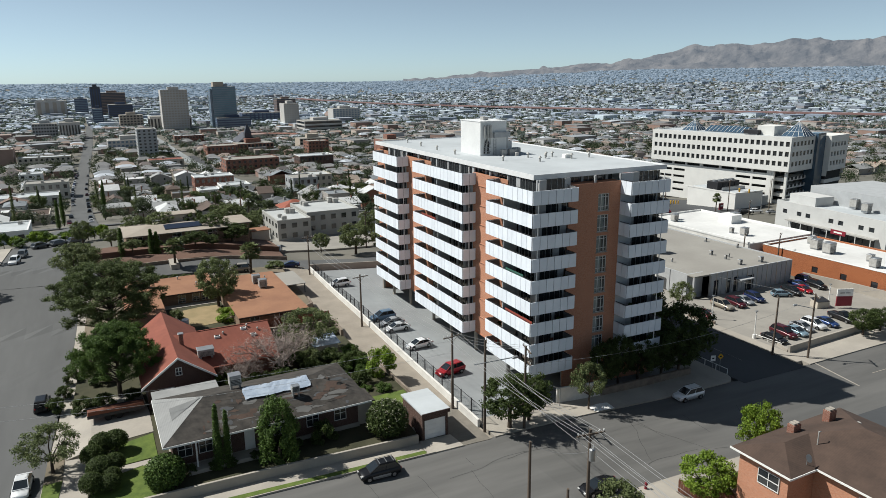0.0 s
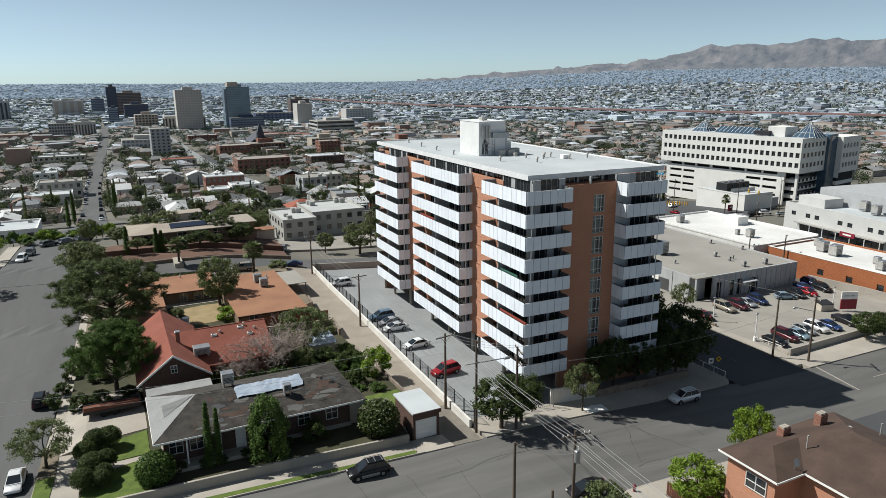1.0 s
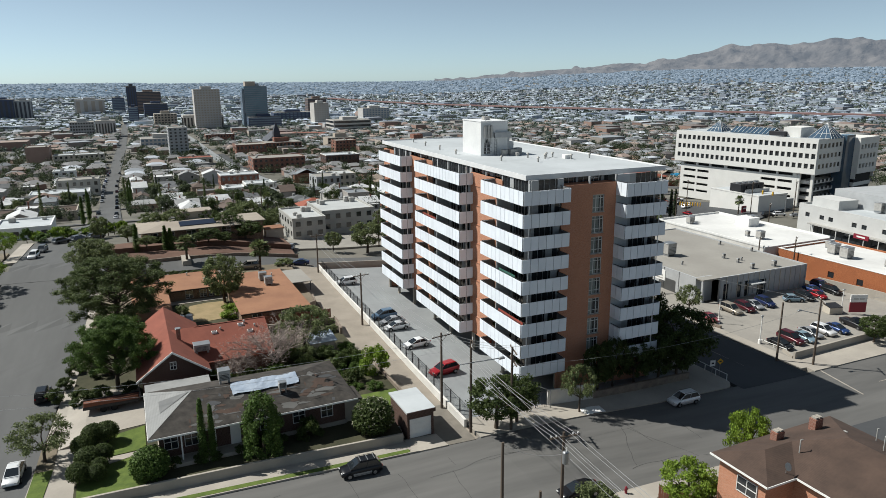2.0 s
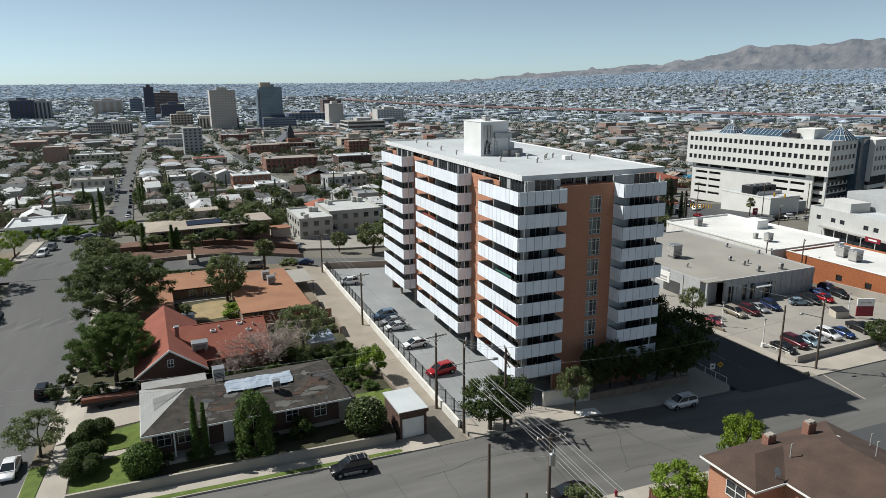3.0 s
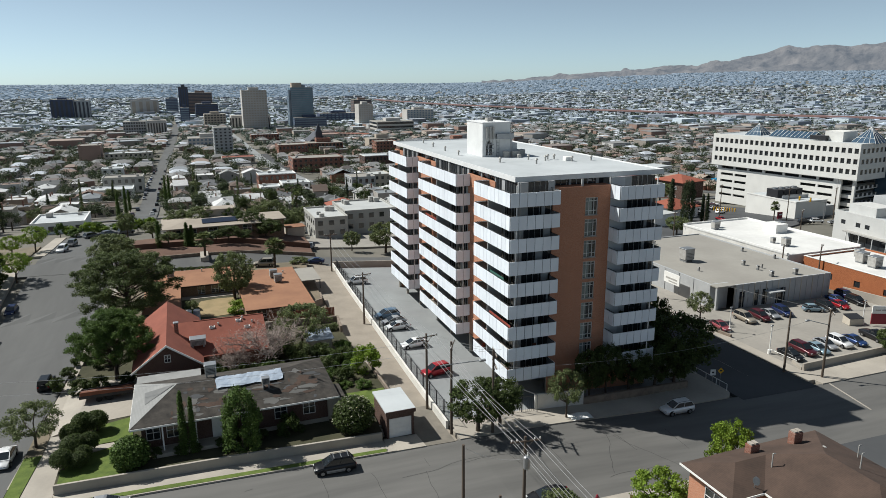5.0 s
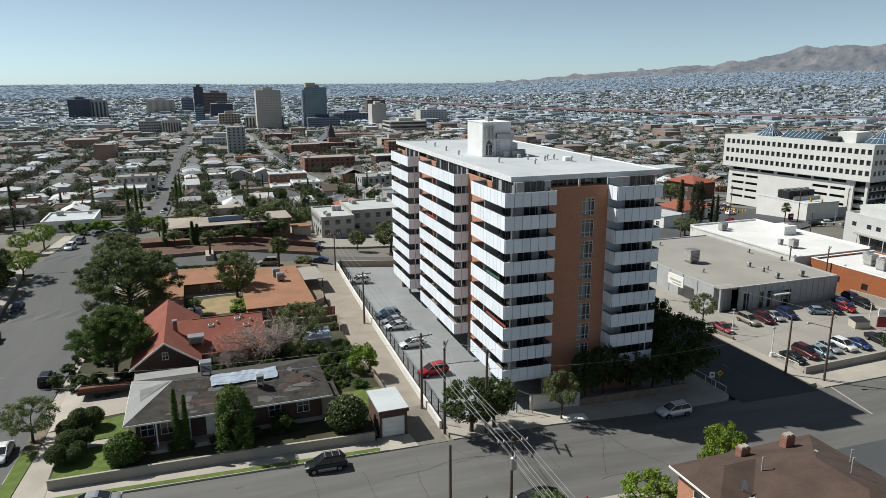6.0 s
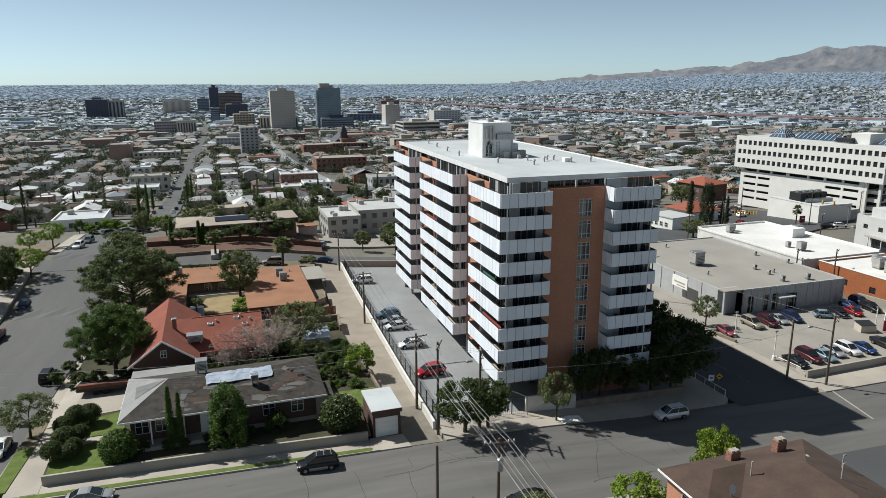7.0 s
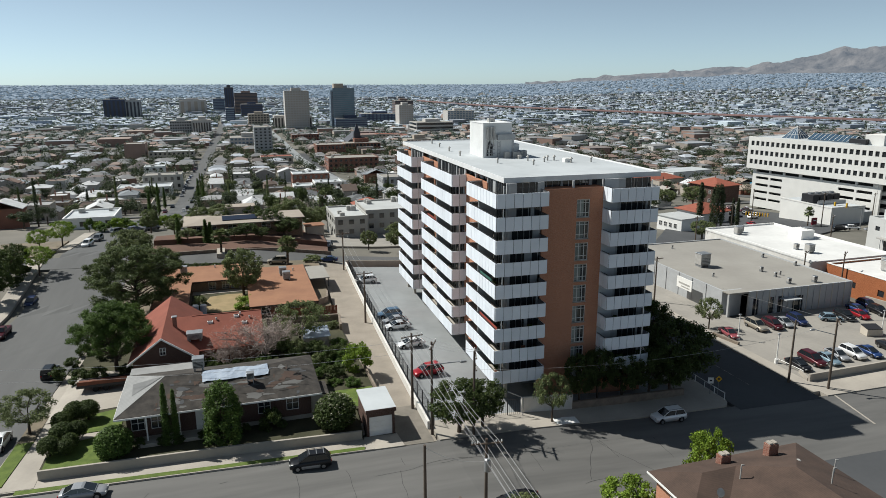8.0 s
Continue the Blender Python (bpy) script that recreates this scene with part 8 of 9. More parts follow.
part("wall", MB().box(20.6, 3.4, -3.5, 27.0, 12.4, 2.1), M["tan_brick"], rn)
part("roof", MB().hip(-0.3, -0.2, 21.4, 13.2, 2.3, 0.75, 0.16, 6.0), M["roof_tan"], rn, "low tan gravel roof")
part("roof", MB().box(21.4, 2.8, 2.05, 27.6, 13.0, 2.25), M["roof_tan"], rn, "low tan gravel roof")
part("solar_panel", MB().solid([(8.4, 2.2, 2.75), (16.2, 2.2, 2.75), (16.2, 4.8, 3.3), (8.4, 4.8, 3.3), (8.4, 2.2, 2.65), (16.2, 2.2, 2.65), (16.2, 4.8, 3.2), (8.4, 4.8, 3.2)], [(0, 1, 2, 3), (7, 6, 5, 4), (0, 4, 5, 1), (1, 5, 6, 2), (2, 6, 7, 3), (3, 7, 4, 0)]), M["solar"], rn, "dark blue solar panel row")
for x in (1.6, 5.0, 9.6, 13.4, 17.2):
    window_of(rn, x, 0.9, 0.5, 1.9, 1.3)
part("upper_room", MB().box(9.0, 9.6, 2.3, 16.2, 13.6, 4.3), M["cream_paint"], rn)
part("upper_roof", MB().box(8.6, 9.2, 4.3, 16.6, 14.0, 4.5), M["roof_tan"], rn)
sh = thing("garden_shed", 33.6, 168.6, G(34, 169) + 1.4, 4, "small shed with a rusty flat roof", "shed")
part("wall", MB().box(0, 0, -1.5, 4.4, 3.6, 2.1), M["cream_paint"], sh)
part("roof", MB().box(-0.3, -0.3, 2.1, 4.7, 3.9, 2.25), M["shingle_tan"], sh)
for i in range(7):
    plant("shrub", 6.4 + i * 2.7 + hr.uniform(-0.7, 0.7), 157.6 + hr.uniform(-0.6, 0.5), hr.uniform(2.0, 3.6), hr.uniform(1.2, 2.4), "shrub", "dark shrub along the front of the ranch house", "shrub", turn=i * 63, z=2.4, group="shrubs before the ranch house")
ribbon("terrace_lower", [(-1.1, 144.7), (36, 147.2)], [(-0.9, 152.6), (37, 155.6)], 0.5, M["red_dirt"], label="bare red earth terrace", category="terrace")
ribbon("terrace_upper", [(-0.9, 152.8), (37, 155.9)], [(-1, 159.8), (38, 177)], 1.6, M["red_dirt"], thick=1.8, label="bare red earth upper terrace", category="terrace")
setting("steps_terrace", MB().box(12.2, 140.9, 0.2, 13.8, 146.3, 2.1), M["concrete"], "concrete garden steps", "steps")
ribbon("lot_apartments", [(38.6, 160), (71, 160)], [(38.6, 180), (71, 184)], 0.08, M["lot"], label="worn pale lot before the apartment houses", category="lot")
ribbon("lot_middle", [(44, 296), (75, 296)], [(44, 352), (75, 352)], 0.06, M["lot"], step=8, label="pale paved lot by the row buildings", category="lot")
ribbon("lot_left", [(-62.4, 148.8), (-20.8, 149.4)], [(-63.2, 173.3), (-21.3, 171.8)], 0.1, M["dirt"], label="bare sandy lot", category="lot")
plant("street", -20.9, 163.0, 6.8, 5.9, label="bright green tree on the sandy lot", leaf="leaf_bright")
plant("street", -24.3, 158.2, 5.5, 4.7, label="bright green tree on the sandy lot", leaf="leaf_bright", turn=60)
for x, y, w, h in ((24.1, 163.3, 8.1, 6.3), (30.4, 182.9, 12.1, 9.7), (18.6, 153.2, 6.2, 3.2), (27.6, 160.4, 9.0, 4.6), (6.2, 152.1, 4.5, 2.7), (38.0, 195, 9, 7), (54.5, 152.6, 9.6, 7.6), (60, 149, 8, 6.6), (47, 156, 5, 5), (2.6, 164.1, 5.4, 4), (13.4, 169.4, 8, 6.7), (20.9, 168.2, 6.2, 6.2), (8, 172.1, 7.1, 5.8), (36.8, 186, 7, 6.6), (67, 160, 9, 8), (66, 172, 8, 8), (-2.9, 168.5, 5.4, 5.9), (44, 200, 8, 7), (28.3, 188.9, 7.4, 6.5), (62, 200, 8, 7), (16, 152.2, 4.1, 2.3), (21.8, 152.2, 3.7, 2.1)):
    plant("broadleaf", x, y, w, h, label="dark garden tree behind the terrace", turn=x * 31 % 360, leaf="leaf_dark" if 14 < x < 29 else "leaf_grey", z=G(x, y) + (1.5 if x < 37 and y < 178 else 0.0))
for x, y, h in ((4.2, 153.5, 6.6), (9.9, 153.2, 5.9), (10.9, 152.8, 5.3), (-9.8, 233.8, 8.9), (-9.2, 256.3, 11.2), (3.4, 280.7, 12.6), (4.2, 310, 14), (-11, 300, 9)):
    plant("cypress", x, y, 1.7, h, "cypress", "tall dark cypress beside the street", turn=x * 20)
for i in range(12):
    plant("shrub", -19.1 + i * 1.90 + hr.uniform(-0.8, 0.8), 185.7 + i * 0.48 + hr.uniform(-1.5, 3), hr.uniform(3.0, 5.2), hr.uniform(2.0, 4.2), "hedge_shrub", "green hedge shrub at the bend of the street", "shrub", leaf="leaf_bright" if i % 2 else "leaf_hedge", turn=i * 40, group="hedge at the bend")
M["brown_stucco"] = mat("dusty_brown_stucco", (0.46, 0.32, 0.26), (0.38, 0.26, 0.21), 0.85, big=0.2, fine=2, bump=0.03)
block("row_building", 48.6, 379, 20, 12, 8.0, "red brick row building with white trim", "brick_red", "roof_white", 2, 7, trim="white_paint")
block("row_building", 46.6, 350, 10, 11, 4.6, "small white flat-roofed house", "white_paint", "roof_white", 1, 3, coolers=1)
block("row_building", 57.5, 352, 14, 12, 5.8, "white stepped flat-roofed house", "white_paint", "roof_white", 2, 4, coolers=2)
block("brick_block", 81, 470, 35, 20, 9.5, "dark brown brick apartment block", "brick_red", "roof_grey", 3, 10)
block("brick_block", 88, 592, 25, 20, 10, "dark brick hall with buttresses", "brick_red", "roof_grey", 2, 8)
block("brick_block", 179, 613, 19, 16, 12, "red brick corner block", "brick_red", "roof_grey", 4, 6)
block("brick_block", 136, 489, 25, 16, 10, "dark two-storey building with white parapet", "brick_dark", "roof_white", 2, 9, trim="white_paint")
block("apartment_house", 93, 350, 13, 16, 8.4, "grey two-storey house with porches", "wall_grey", "roof_grey", 2, 4)
block("apartment_house", 108, 372, 13, 15, 7.6, "pale two-storey flat-roofed house", "cream_paint", "roof_pale", 2, 4)
block("row_building", 39, 538, 24, 14, 5, "low building with a dark red roof", "cream_paint", "shingle_red", 1, 6)
block("row_building", 84, 780, 30, 14, 8, "low red brick building with pale coping", "brick_red", "roof_white", 2, 10)
block("brown_tower", -64, 600, 15.8, 18, 13.3, "plain brown mid-rise tower", "brown_stucco", "roof_grey", 1, 0, coolers=1, sidebays=0)
at = block("apartment_block", 38, 614, 14.8, 22, 23.6, "grey concrete apartment block with balcony rows", "wall_grey", "roof_grey", 9, 4, coolers=2)
block("long_building", -46, 598, 35, 13, 6.5, "long low building with a pale roof", "cream_paint", "roof_white", 2, 10)
block("apartment_house", -38, 484, 12.5, 12, 5.8, "white two-storey flat-roofed house", "white_paint", "roof_white", 2, 3)
block("apartment_house", -30, 402, 20, 13, 8, "tan two-storey apartment house", "wall_tan", "roof_grey", 2, 6)
block("row_building", -40, 376, 26, 14, 4.4, "low building with a white roof", "white_paint", "roof_white", 1, 6)
block("row_building", -41.8, 283.2, 27.4, 13.7, 3.5, "low tan building with a brown roof", "cream_paint", "shingle_brown", 1, 7)
block("row_building", -28.0, 198.5, 12.8, 14.1, 2.8, "low house with a white roof", "white_paint", "roof_white", 1, 4)
# red-roofed houses past the tower
for x, y, turn, w, d, h, roof, wall, label in ((142.2, 176.2, -79.8, 10, 9, 4.0, "roof_pale", "white_paint", "white flat-roofed house beside the parking lot"), (164.0, 196.5, -79.8, 12, 12, 4.0, "tile_orange", "white_paint", "white house with a red tile hip roof"), (214.4, 257.5, -79.8, 15.5, 14, 8.4, "tile_orange", "brick_dark", "dark brick house with a red tile hip roof"), (246, 334, 10, 24, 14, 5.0, "tile_orange", "cream_paint", "long house with a red tile roof"), (288, 372, 10, 34, 16, 4.6, "roof_white", "white_paint", "low white shop with a flat roof")):
    th = thing("house", x, y, G(x, y), turn, label, "house")
    part("wall", MB().box(0, 0, -3, w, d, h), M[wall], th)
    if roof == "tile_orange":
        part("roof", MB().hip(-0.8, -0.8, w + 0.8, d + 0.8, h, 2.6, 0.2), M[roof], th, "red clay tile hip roof")
    else:
        part("roof", MB().box(-0.2, -0.2, h, w + 0.2, d + 0.2, h + 0.25), M[roof], th)
    for i in range(4):
        for z in (1.2, 5.0):
            if z + 1.4 < h:
                window_of(th, 1.0 + i * (w - 2) / 4, 0.0, z, 1.1, 1.3)
cn = thing("canopy", 285, 300, G(285, 300), -79.8, "bright blue flat canopy on posts", "canopy")
part("roof", MB().box(0, 0, 2.6, 9, 6, 3.4), M["canopy_blue"], cn)
for x, y in ((0.3, 0.3), (8.5, 0.3), (0.3, 5.5), (8.5, 5.5)):
    part("post", MB().box(x, y, -0.5, x + 0.2, y + 0.2, 2.6), M["metal"], cn)
for x, y, w, h in ((162.6, 182.4, 3.0, 14), (163.8, 175.6, 5.0, 14), (168.6, 174.1, 1.8, 9.5), (171.3, 175.0, 1.8, 9.5)):
    plant("cypress" if w < 4 else "column", x, y, w, h, "cypress", "tall dark cypress by the parking lot", turn=x * 9, leaf="leaf_mid")
for x, y, w, h in ((139.1, 150.6, 8, 5.6), (203, 239, 12, 8.5), (192, 243, 10, 7.5), (178, 236, 9, 6)):
    plant("broadleaf", x, y, w, h, label="green tree by the red-roofed houses", leaf="leaf_grey", turn=x * 13)
for kind, paint, x, y, a in (("suv", "black", 181.5, 188.5, 10), ("suv", "white", 189.8, 188.9, 10), ("pickup", "black", 195.2, 193.4, 10), ("suv", "maroon", 201.7, 214.4, 10), ("pickup", "white", 192.6, 208.0, 10), ("sedan", "black", 180.2, 192.6, 10), ("sedan", "navy", 187.4, 193.5, 10), ("suv", "black", 196.1, 199.0, 10), ("sedan", "black", 189.3, 201.5, 10), ("suv", "black", 160, 125, -25), ("suv", "white", 165, 122, -25), ("suv", "white", 168.5, 120.5, -25), ("suv", "black", 177, 117, -25)):
    car(kind, paint, x, y, a, f"{paint} vehicle parked near the office block", group="cars by the office block", far=True)

# poles, signal and small things by the office block
for x, y, h, a in ((194.3, 163.9, 11, 20), (209.5, 159.3, 10.5, 20), (229.4, 171, 11, 20), (182.2, 181, 11.5, 70), (217.7, 217.5, 12, 70), (160, 128, 9.5, 30), (148, 150, 10, 60), (60, 160, 9, 10), (31.5, 206, 10, 10), (47, 250, 10, 10), (72, 330, 10, 10)):
    pole(x, y, h, 1, a, "wooden utility pole among the city buildings")
sg = thing("traffic_signal", 203.4, 157.8, G(203, 158), 0, "grey traffic signal mast with a yellow head", "traffic signal")
part("mast", MB().tube((0, 0, 0), (0, 0, 6.2), 0.16, 0.12), M["metal"], sg)
part("arm", MB().tube((0, 0, 6.0), (-8.5, 3.0, 7.2), 0.11, 0.07), M["metal"], sg)
for u in (0.55, 0.95):
    part("signal_head", MB().rbox(-8.5 * u - 0.25, 3.0 * u - 0.2, 5.6 + 1.2 * u, -8.5 * u + 0.25, 3.0 * u + 0.2, 6.9 + 1.2 * u, 0.05), M["yellow"], sg)
for kind, paint, x, y, a in (("suv", "white", 194, 193, 100), ("suv", "maroon", 200, 205, 170), ("pickup", "white", 203, 207, 170), ("suv", "black", 193.5, 156.1, -25), ("suv", "white", 197.7, 155.2, -25), ("sedan", "silver", 199.6, 150.4, -25), ("sedan", "red", 178, 176, 80)):
    car(kind, paint, x, y, a, f"{paint} vehicle parked near the office block", group="cars by the office block", far=True)
sg = thing("pylon_sign", 194.0, 166.5, G(194, 166.5), 0, "red and white box sign by the palm", "sign")
part("box", MB().rbox(-0.9, -0.3, 0.4, 0.9, 0.3, 2.6, 0.05), M["sign_red"], sg)
part("text_bar", MB().box(-0.6, -0.33, 1.6, 0.6, -0.3, 2.0), M["white_paint"], sg)
# ---------- the neighbourhood, block by block ----------
def in_view(x, y):
    az = math.degrees(math.atan2(x - 8, y + 2))
    return -19 < az < 63


TAKEN = [(-24, 48, 125, 205), (-24, 0, 72, 248), (205, 225, 245, 275), (242, 325, 278, 356), (284, 366, 328, 396), (280, 290, 296, 305), (84, 40, 150, 215), (140, 80, 270, 235), (120, 128, 160, 225), (-11, 205, 2, 300), (-2, 195, 46, 236),
         (46, 348, 72, 392), (80, 468, 117, 492), (87, 590, 114, 614), (178, 612, 199, 630), (135, 488, 162, 506), (92, 348, 122, 388), (38, 536, 64, 553), (83, 778, 115, 795), (-67, 598, -50, 619), (35, 612, 52, 637), (-47, 596, -10, 612), (-39, 482, -24, 497), (-40, 374, -8, 416), (-44, 288, -13, 305), (-34, 224, -17, 243),
         (78, 400, 86, 430), (73, 430, 81, 480), (69, 480, 77, 560), (68, 560, 76, 1000)]


def street_mid(y):
    return lin(y, [(262, -4.5), (430, -5.8), (530, -3.8), (762, 1.7), (1250, 9.5)])


def diagonal_mid(y):
    return lin(y, [(405, 80), (420, 78.5), (467, 75.4), (565, 71.2), (790, 72.9), (1000, 73)])


STREET_X = [-260, -175, -88, 76, 165, 250, 335, 420, 505, 590, 675, 760]
STREET_Y = [236, 325, 412, 498, 585, 672, 760]


def free(x, y, m=7.0):
    return not any(a - m < x < c + m and b - m < y < d + m for a, b, c, d in TAKEN)


for x in STREET_X:
    if x != 76:
        ribbon("road_north", [(x - 3.4, 215), (x - 3.4, 900)], [(x + 3.4, 215), (x + 3.4, 900)], 0.02, M["asphalt_street"], step=20, label="grey asphalt residential street", category="road")
for y in STREET_Y:
    ribbon("road_cross", [(-300, y - 3), (800, y - 3)], [(-300, y + 3), (800, y + 3)], 0.03, M["asphalt_street"], step=20, label="grey asphalt residential cross street", category="road")
ribbon("road_diagonal", [(diagonal_mid(y) - 3.6, y) for y in range(405, 1010, 15)], [(diagonal_mid(y) + 3.6, y) for y in range(405, 1010, 15)], 0.05, M["parking"], step=20, label="pale straight street towards downtown", category="road")

edges_x = sorted(set([-300] + STREET_X + [800, -3]))
SITES, TREE_SITES = [], []
for bx0, bx1 in zip(edges_x, edges_x[1:]):
    for by0, by1 in zip([205] + STREET_Y[:-1], STREET_Y):
        if by0 > 500:
            continue
        n = max(2, round((bx1 - bx0 - 14) / 13.5))
        cols = [bx0 + 11 + (bx1 - bx0 - 22) * i / (n - 1) for i in range(n)]
        for cx in cols:
            y = by0 + 10
            while y < by1 - 8:
                x, yy = cx + hr.uniform(-1.5, 1.5), y + hr.uniform(-1, 1)
                if in_view(x, yy) and math.hypot(x, yy) < 640:
                    if free(x, yy) and abs(x - street_mid(yy)) > 10.5 and hr.random() < 0.96:
                        SITES.append((x, yy))
                    for _ in range(2):
                        tx, ty = x + hr.uniform(5.6, 7.6) * hr.choice([-1, 1]), yy + hr.uniform(-8, 8)
                        if hr.random() < 0.55 and free(tx, ty, 2) and abs(tx - street_mid(ty)) > 6:
                            TREE_SITES.append((tx, ty))
                y += hr.uniform(12.5, 15.0)
SITES.sort(key=lambda p: math.hypot(*p))
TREE_SITES.sort(key=lambda p: math.hypot(*p))
for x, y in SITES[:228]:
    city_house(hr.randrange(16), x, y, hr.choice([0, 0, 90, 180, -90]) + hr.uniform(-3, 3), x > 120 and hr.random() < 0.75, hr.uniform(0.62, 0.84))
for x, y in TREE_SITES[:180]:
    v = hr.choice([0, 1, 2, 0, 1, 2, 3])
    city_tree(x, y, hr.uniform(0.8, 1.5), hr.uniform(0.8, 1.4) * (1.3 if v == 3 else 1), v, hr.choice(["leaf_mid", "leaf_mid", "leaf_grey", "leaf_dark"]))

# parked cars along the long street
cr = random.Random(4)
for y in range(262, 520, 13):
    for side in (0, 1):
        if cr.random() < 0.7:
            c = street_mid(y)
            car(cr.choice(["sedan", "suv", "hatch"]), cr.choice(["white", "silver", "black", "grey", "navy", "maroon"]), c + (-3.3 if side == 0 else 3.3), y + cr.uniform(-2, 2), 90 if side else 270, "car parked along the long street", group="cars along the long street", far=True)
for x, y, a in ((-11.9, 181.3, 40), (-8.2, 183, 40), (-4.5, 185.6, 30)):
    car("suv", "grey", x, y, a, "grey suv at the bend of the street", group="cars at the bend", far=True)

# ---------- downtown ----------
def high_rise(x, y, w, d, h, label, wall, glass, floors, style="band", rz=0.0, bays=8):
    z = G(x + w / 2, y)
    th = thing("high_rise", x, y, z, rz, label, "tower")
    part("wall", MB().box(0, 0, -4, w, d, h), M[wall], th)
    part("roof", MB().box(0.5, 0.5, h, w - 0.5, d - 0.5, h + 0.2), M["roof_grey"], th)
    part("plant_room", MB().box(w * 0.3, d * 0.3, h + 0.2, w * 0.7, d * 0.7, h + 4.0), M[wall], th)
    fh = h / floors
    for f in range(floors):
        z0, z1 = fh * (f + 0.32), fh * (f + 0.85)
        if style == "band":
            part("window_band", MB().box(0.8, -0.12, z0, w - 0.8, 0.05, z1), M[glass], th)
            part("window_band", MB().box(-0.12, 0.8, z0, 0.05, d - 0.8, z1), M[glass], th)
            part("window_band", MB().box(w - 0.05, 0.8, z0, w + 0.12, d - 0.8, z1), M[glass], th)
    if style == "fin":
        for i in range(bays):
            a = w / bays
            part("window_strip", MB().box(a * (i + 0.25), -0.12, 3, a * (i + 0.75), 0.05, h - 3), M[glass], th)
            a = d / bays
            part("window_strip", MB().box(w - 0.05, a * (i + 0.25), 3, w + 0.12, a * (i + 0.75), h - 3), M[glass], th)
            part("window_strip", MB().box(-0.12, a * (i + 0.25), 3, 0.05, a * (i + 0.75), h - 3), M[glass], th)
    if style == "grid":
        for f in range(floors):
            for i in range(bays):
                a = w / bays
                part("window", MB().box(a * (i + 0.2), -0.12, fh * (f + 0.3), a * (i + 0.8), 0.05, fh * (f + 0.82)), M[glass], th)
    return th


# dark, navy and brown claddings are lightened to hold the haze over downtown
M["tower_dark"] = mat("dark_tower_cladding", (0.096, 0.099, 0.120), (0.072, 0.072, 0.080), 0.5, big=0.05, fine=0.5, bump=0)
M["tower_navy"] = mat("navy_tower_cladding", (0.088, 0.112, 0.192), (0.064, 0.080, 0.128), 0.5, big=0.05, fine=0.5, bump=0)
M["tower_brown"] = mat("brown_tower_cladding", (0.300, 0.213, 0.175), (0.225, 0.163, 0.138), 0.7, big=0.05, fine=0.5, bump=0)
M["tower_tan"] = mat("tan_tower_stone", (0.560, 0.482, 0.392), (0.470, 0.403, 0.336), 0.8, big=0.05, fine=0.5, bump=0)
M["tower_white"] = mat("pale_tower_stone", (0.670, 0.637, 0.594), (0.562, 0.540, 0.508), 0.8, big=0.05, fine=0.5, bump=0)
M["tower_glass"] = mat("tower_curtain_glass", (0.26, 0.34, 0.42), (0.15, 0.21, 0.28), 0.1, big=0.06, fine=0.4, bump=0, spec=0.9)
# added block: stands for the slab tower's lighter, striped second face
high_rise(-178, 1546, 28, 26, 37, "grey ribbed block standing for the lighter side face of the dark blue slab tower", "wall_grey", "tower_dark", 12, "fin", bays=4)
high_rise(-218, 1540, 40, 30, 39.1, "dark blue slab tower downtown", "tower_navy", "tower_dark", 12, "fin", bays=5)
# wall and slots a step paler: haze over this tower is in the colour
high_rise(-84, 1690, 58, 30, 33.2, "cream tower with tall window slots downtown", "tower_white", "tower_tan", 10, "fin", bays=4)
high_rise(-53, 940, 26, 24, 17.8, "grey stone civic building with window rows", "wall_grey", "glass", 5, "grid", bays=9)
high_rise(-25, 925, 22, 26, 19.1, "pale stone civic building with a round front", "tower_white", "glass", 5, "fin", bays=7)
high_rise(16, 1250, 15, 22, 60.7, "black slab tower downtown", "tower_dark", "tower_navy", 18, "fin", bays=4)
high_rise(16, 1225, 14, 18, 27.8, "blue glass low tower downtown", "tower_navy", "tower_glass", 8, "band")
high_rise(36, 1600, 49, 34, 48.9, "brown stepped tower downtown", "tower_brown", "tower_dark", 16, "band")
high_rise(45, 1420, 41, 28, 29.3, "dark navy office tower downtown", "tower_navy", "tower_dark", 9, "band")
high_rise(-11, 1720, 26, 24, 35.5, "teal glass tower downtown", "tower_glass", "tower_navy", 10, "band")
# hotel stone and windows lightened, with distance haze counted into the colour
high_rise(96, 1003, 34, 22, 56.1, "pale hotel tower with a window grid", "tower_white", "tower_tan", 17, "grid", bays=9)
high_rise(82, 1030, 54, 30, 20.7, "pale stone post office block with tall windows", "tower_white", "glass", 4, "fin", bays=12)
high_rise(49, 1130, 32, 24, 19.0, "tan office block with square windows", "tower_tan", "glass", 5, "grid", bays=7)
M["tower_teal"] = mat("teal_curtain_glass", (0.169, 0.312, 0.390), (0.104, 0.195, 0.260), 0.1, big=0.05, fine=0.4, bump=0, spec=0.9)
gt = high_rise(176, 1088, 34, 26, 62.8, "blue glass tower with a tan crown", "tower_glass", "tower_teal", 20, "band")
part("crown", MB().box(3, 6, 62.8, 18, 20, 69.8), M["tower_tan"], gt)
part("side_slab", MB().box(-3.0, 2.0, -4, -0.2, 20, 59.8), M["tower_glass"], gt, "paler glass side slab")
high_rise(177, 1070, 49, 30, 17.3, "blue glass podium block", "tower_navy", "tower_glass", 5, "band")
high_rise(256, 1280, 72, 26, 16.3, "blue grey glass block", "tower_navy", "tower_glass", 4, "grid", bays=10)
high_rise(348, 1395, 38, 26, 38.2, "brown tower with a teal roof", "tower_brown", "tower_dark", 12, "band")
high_rise(276, 1065, 23, 26, 36.2, "tan stone hotel tower", "tower_white", "tower_tan", 11, "grid", bays=6)
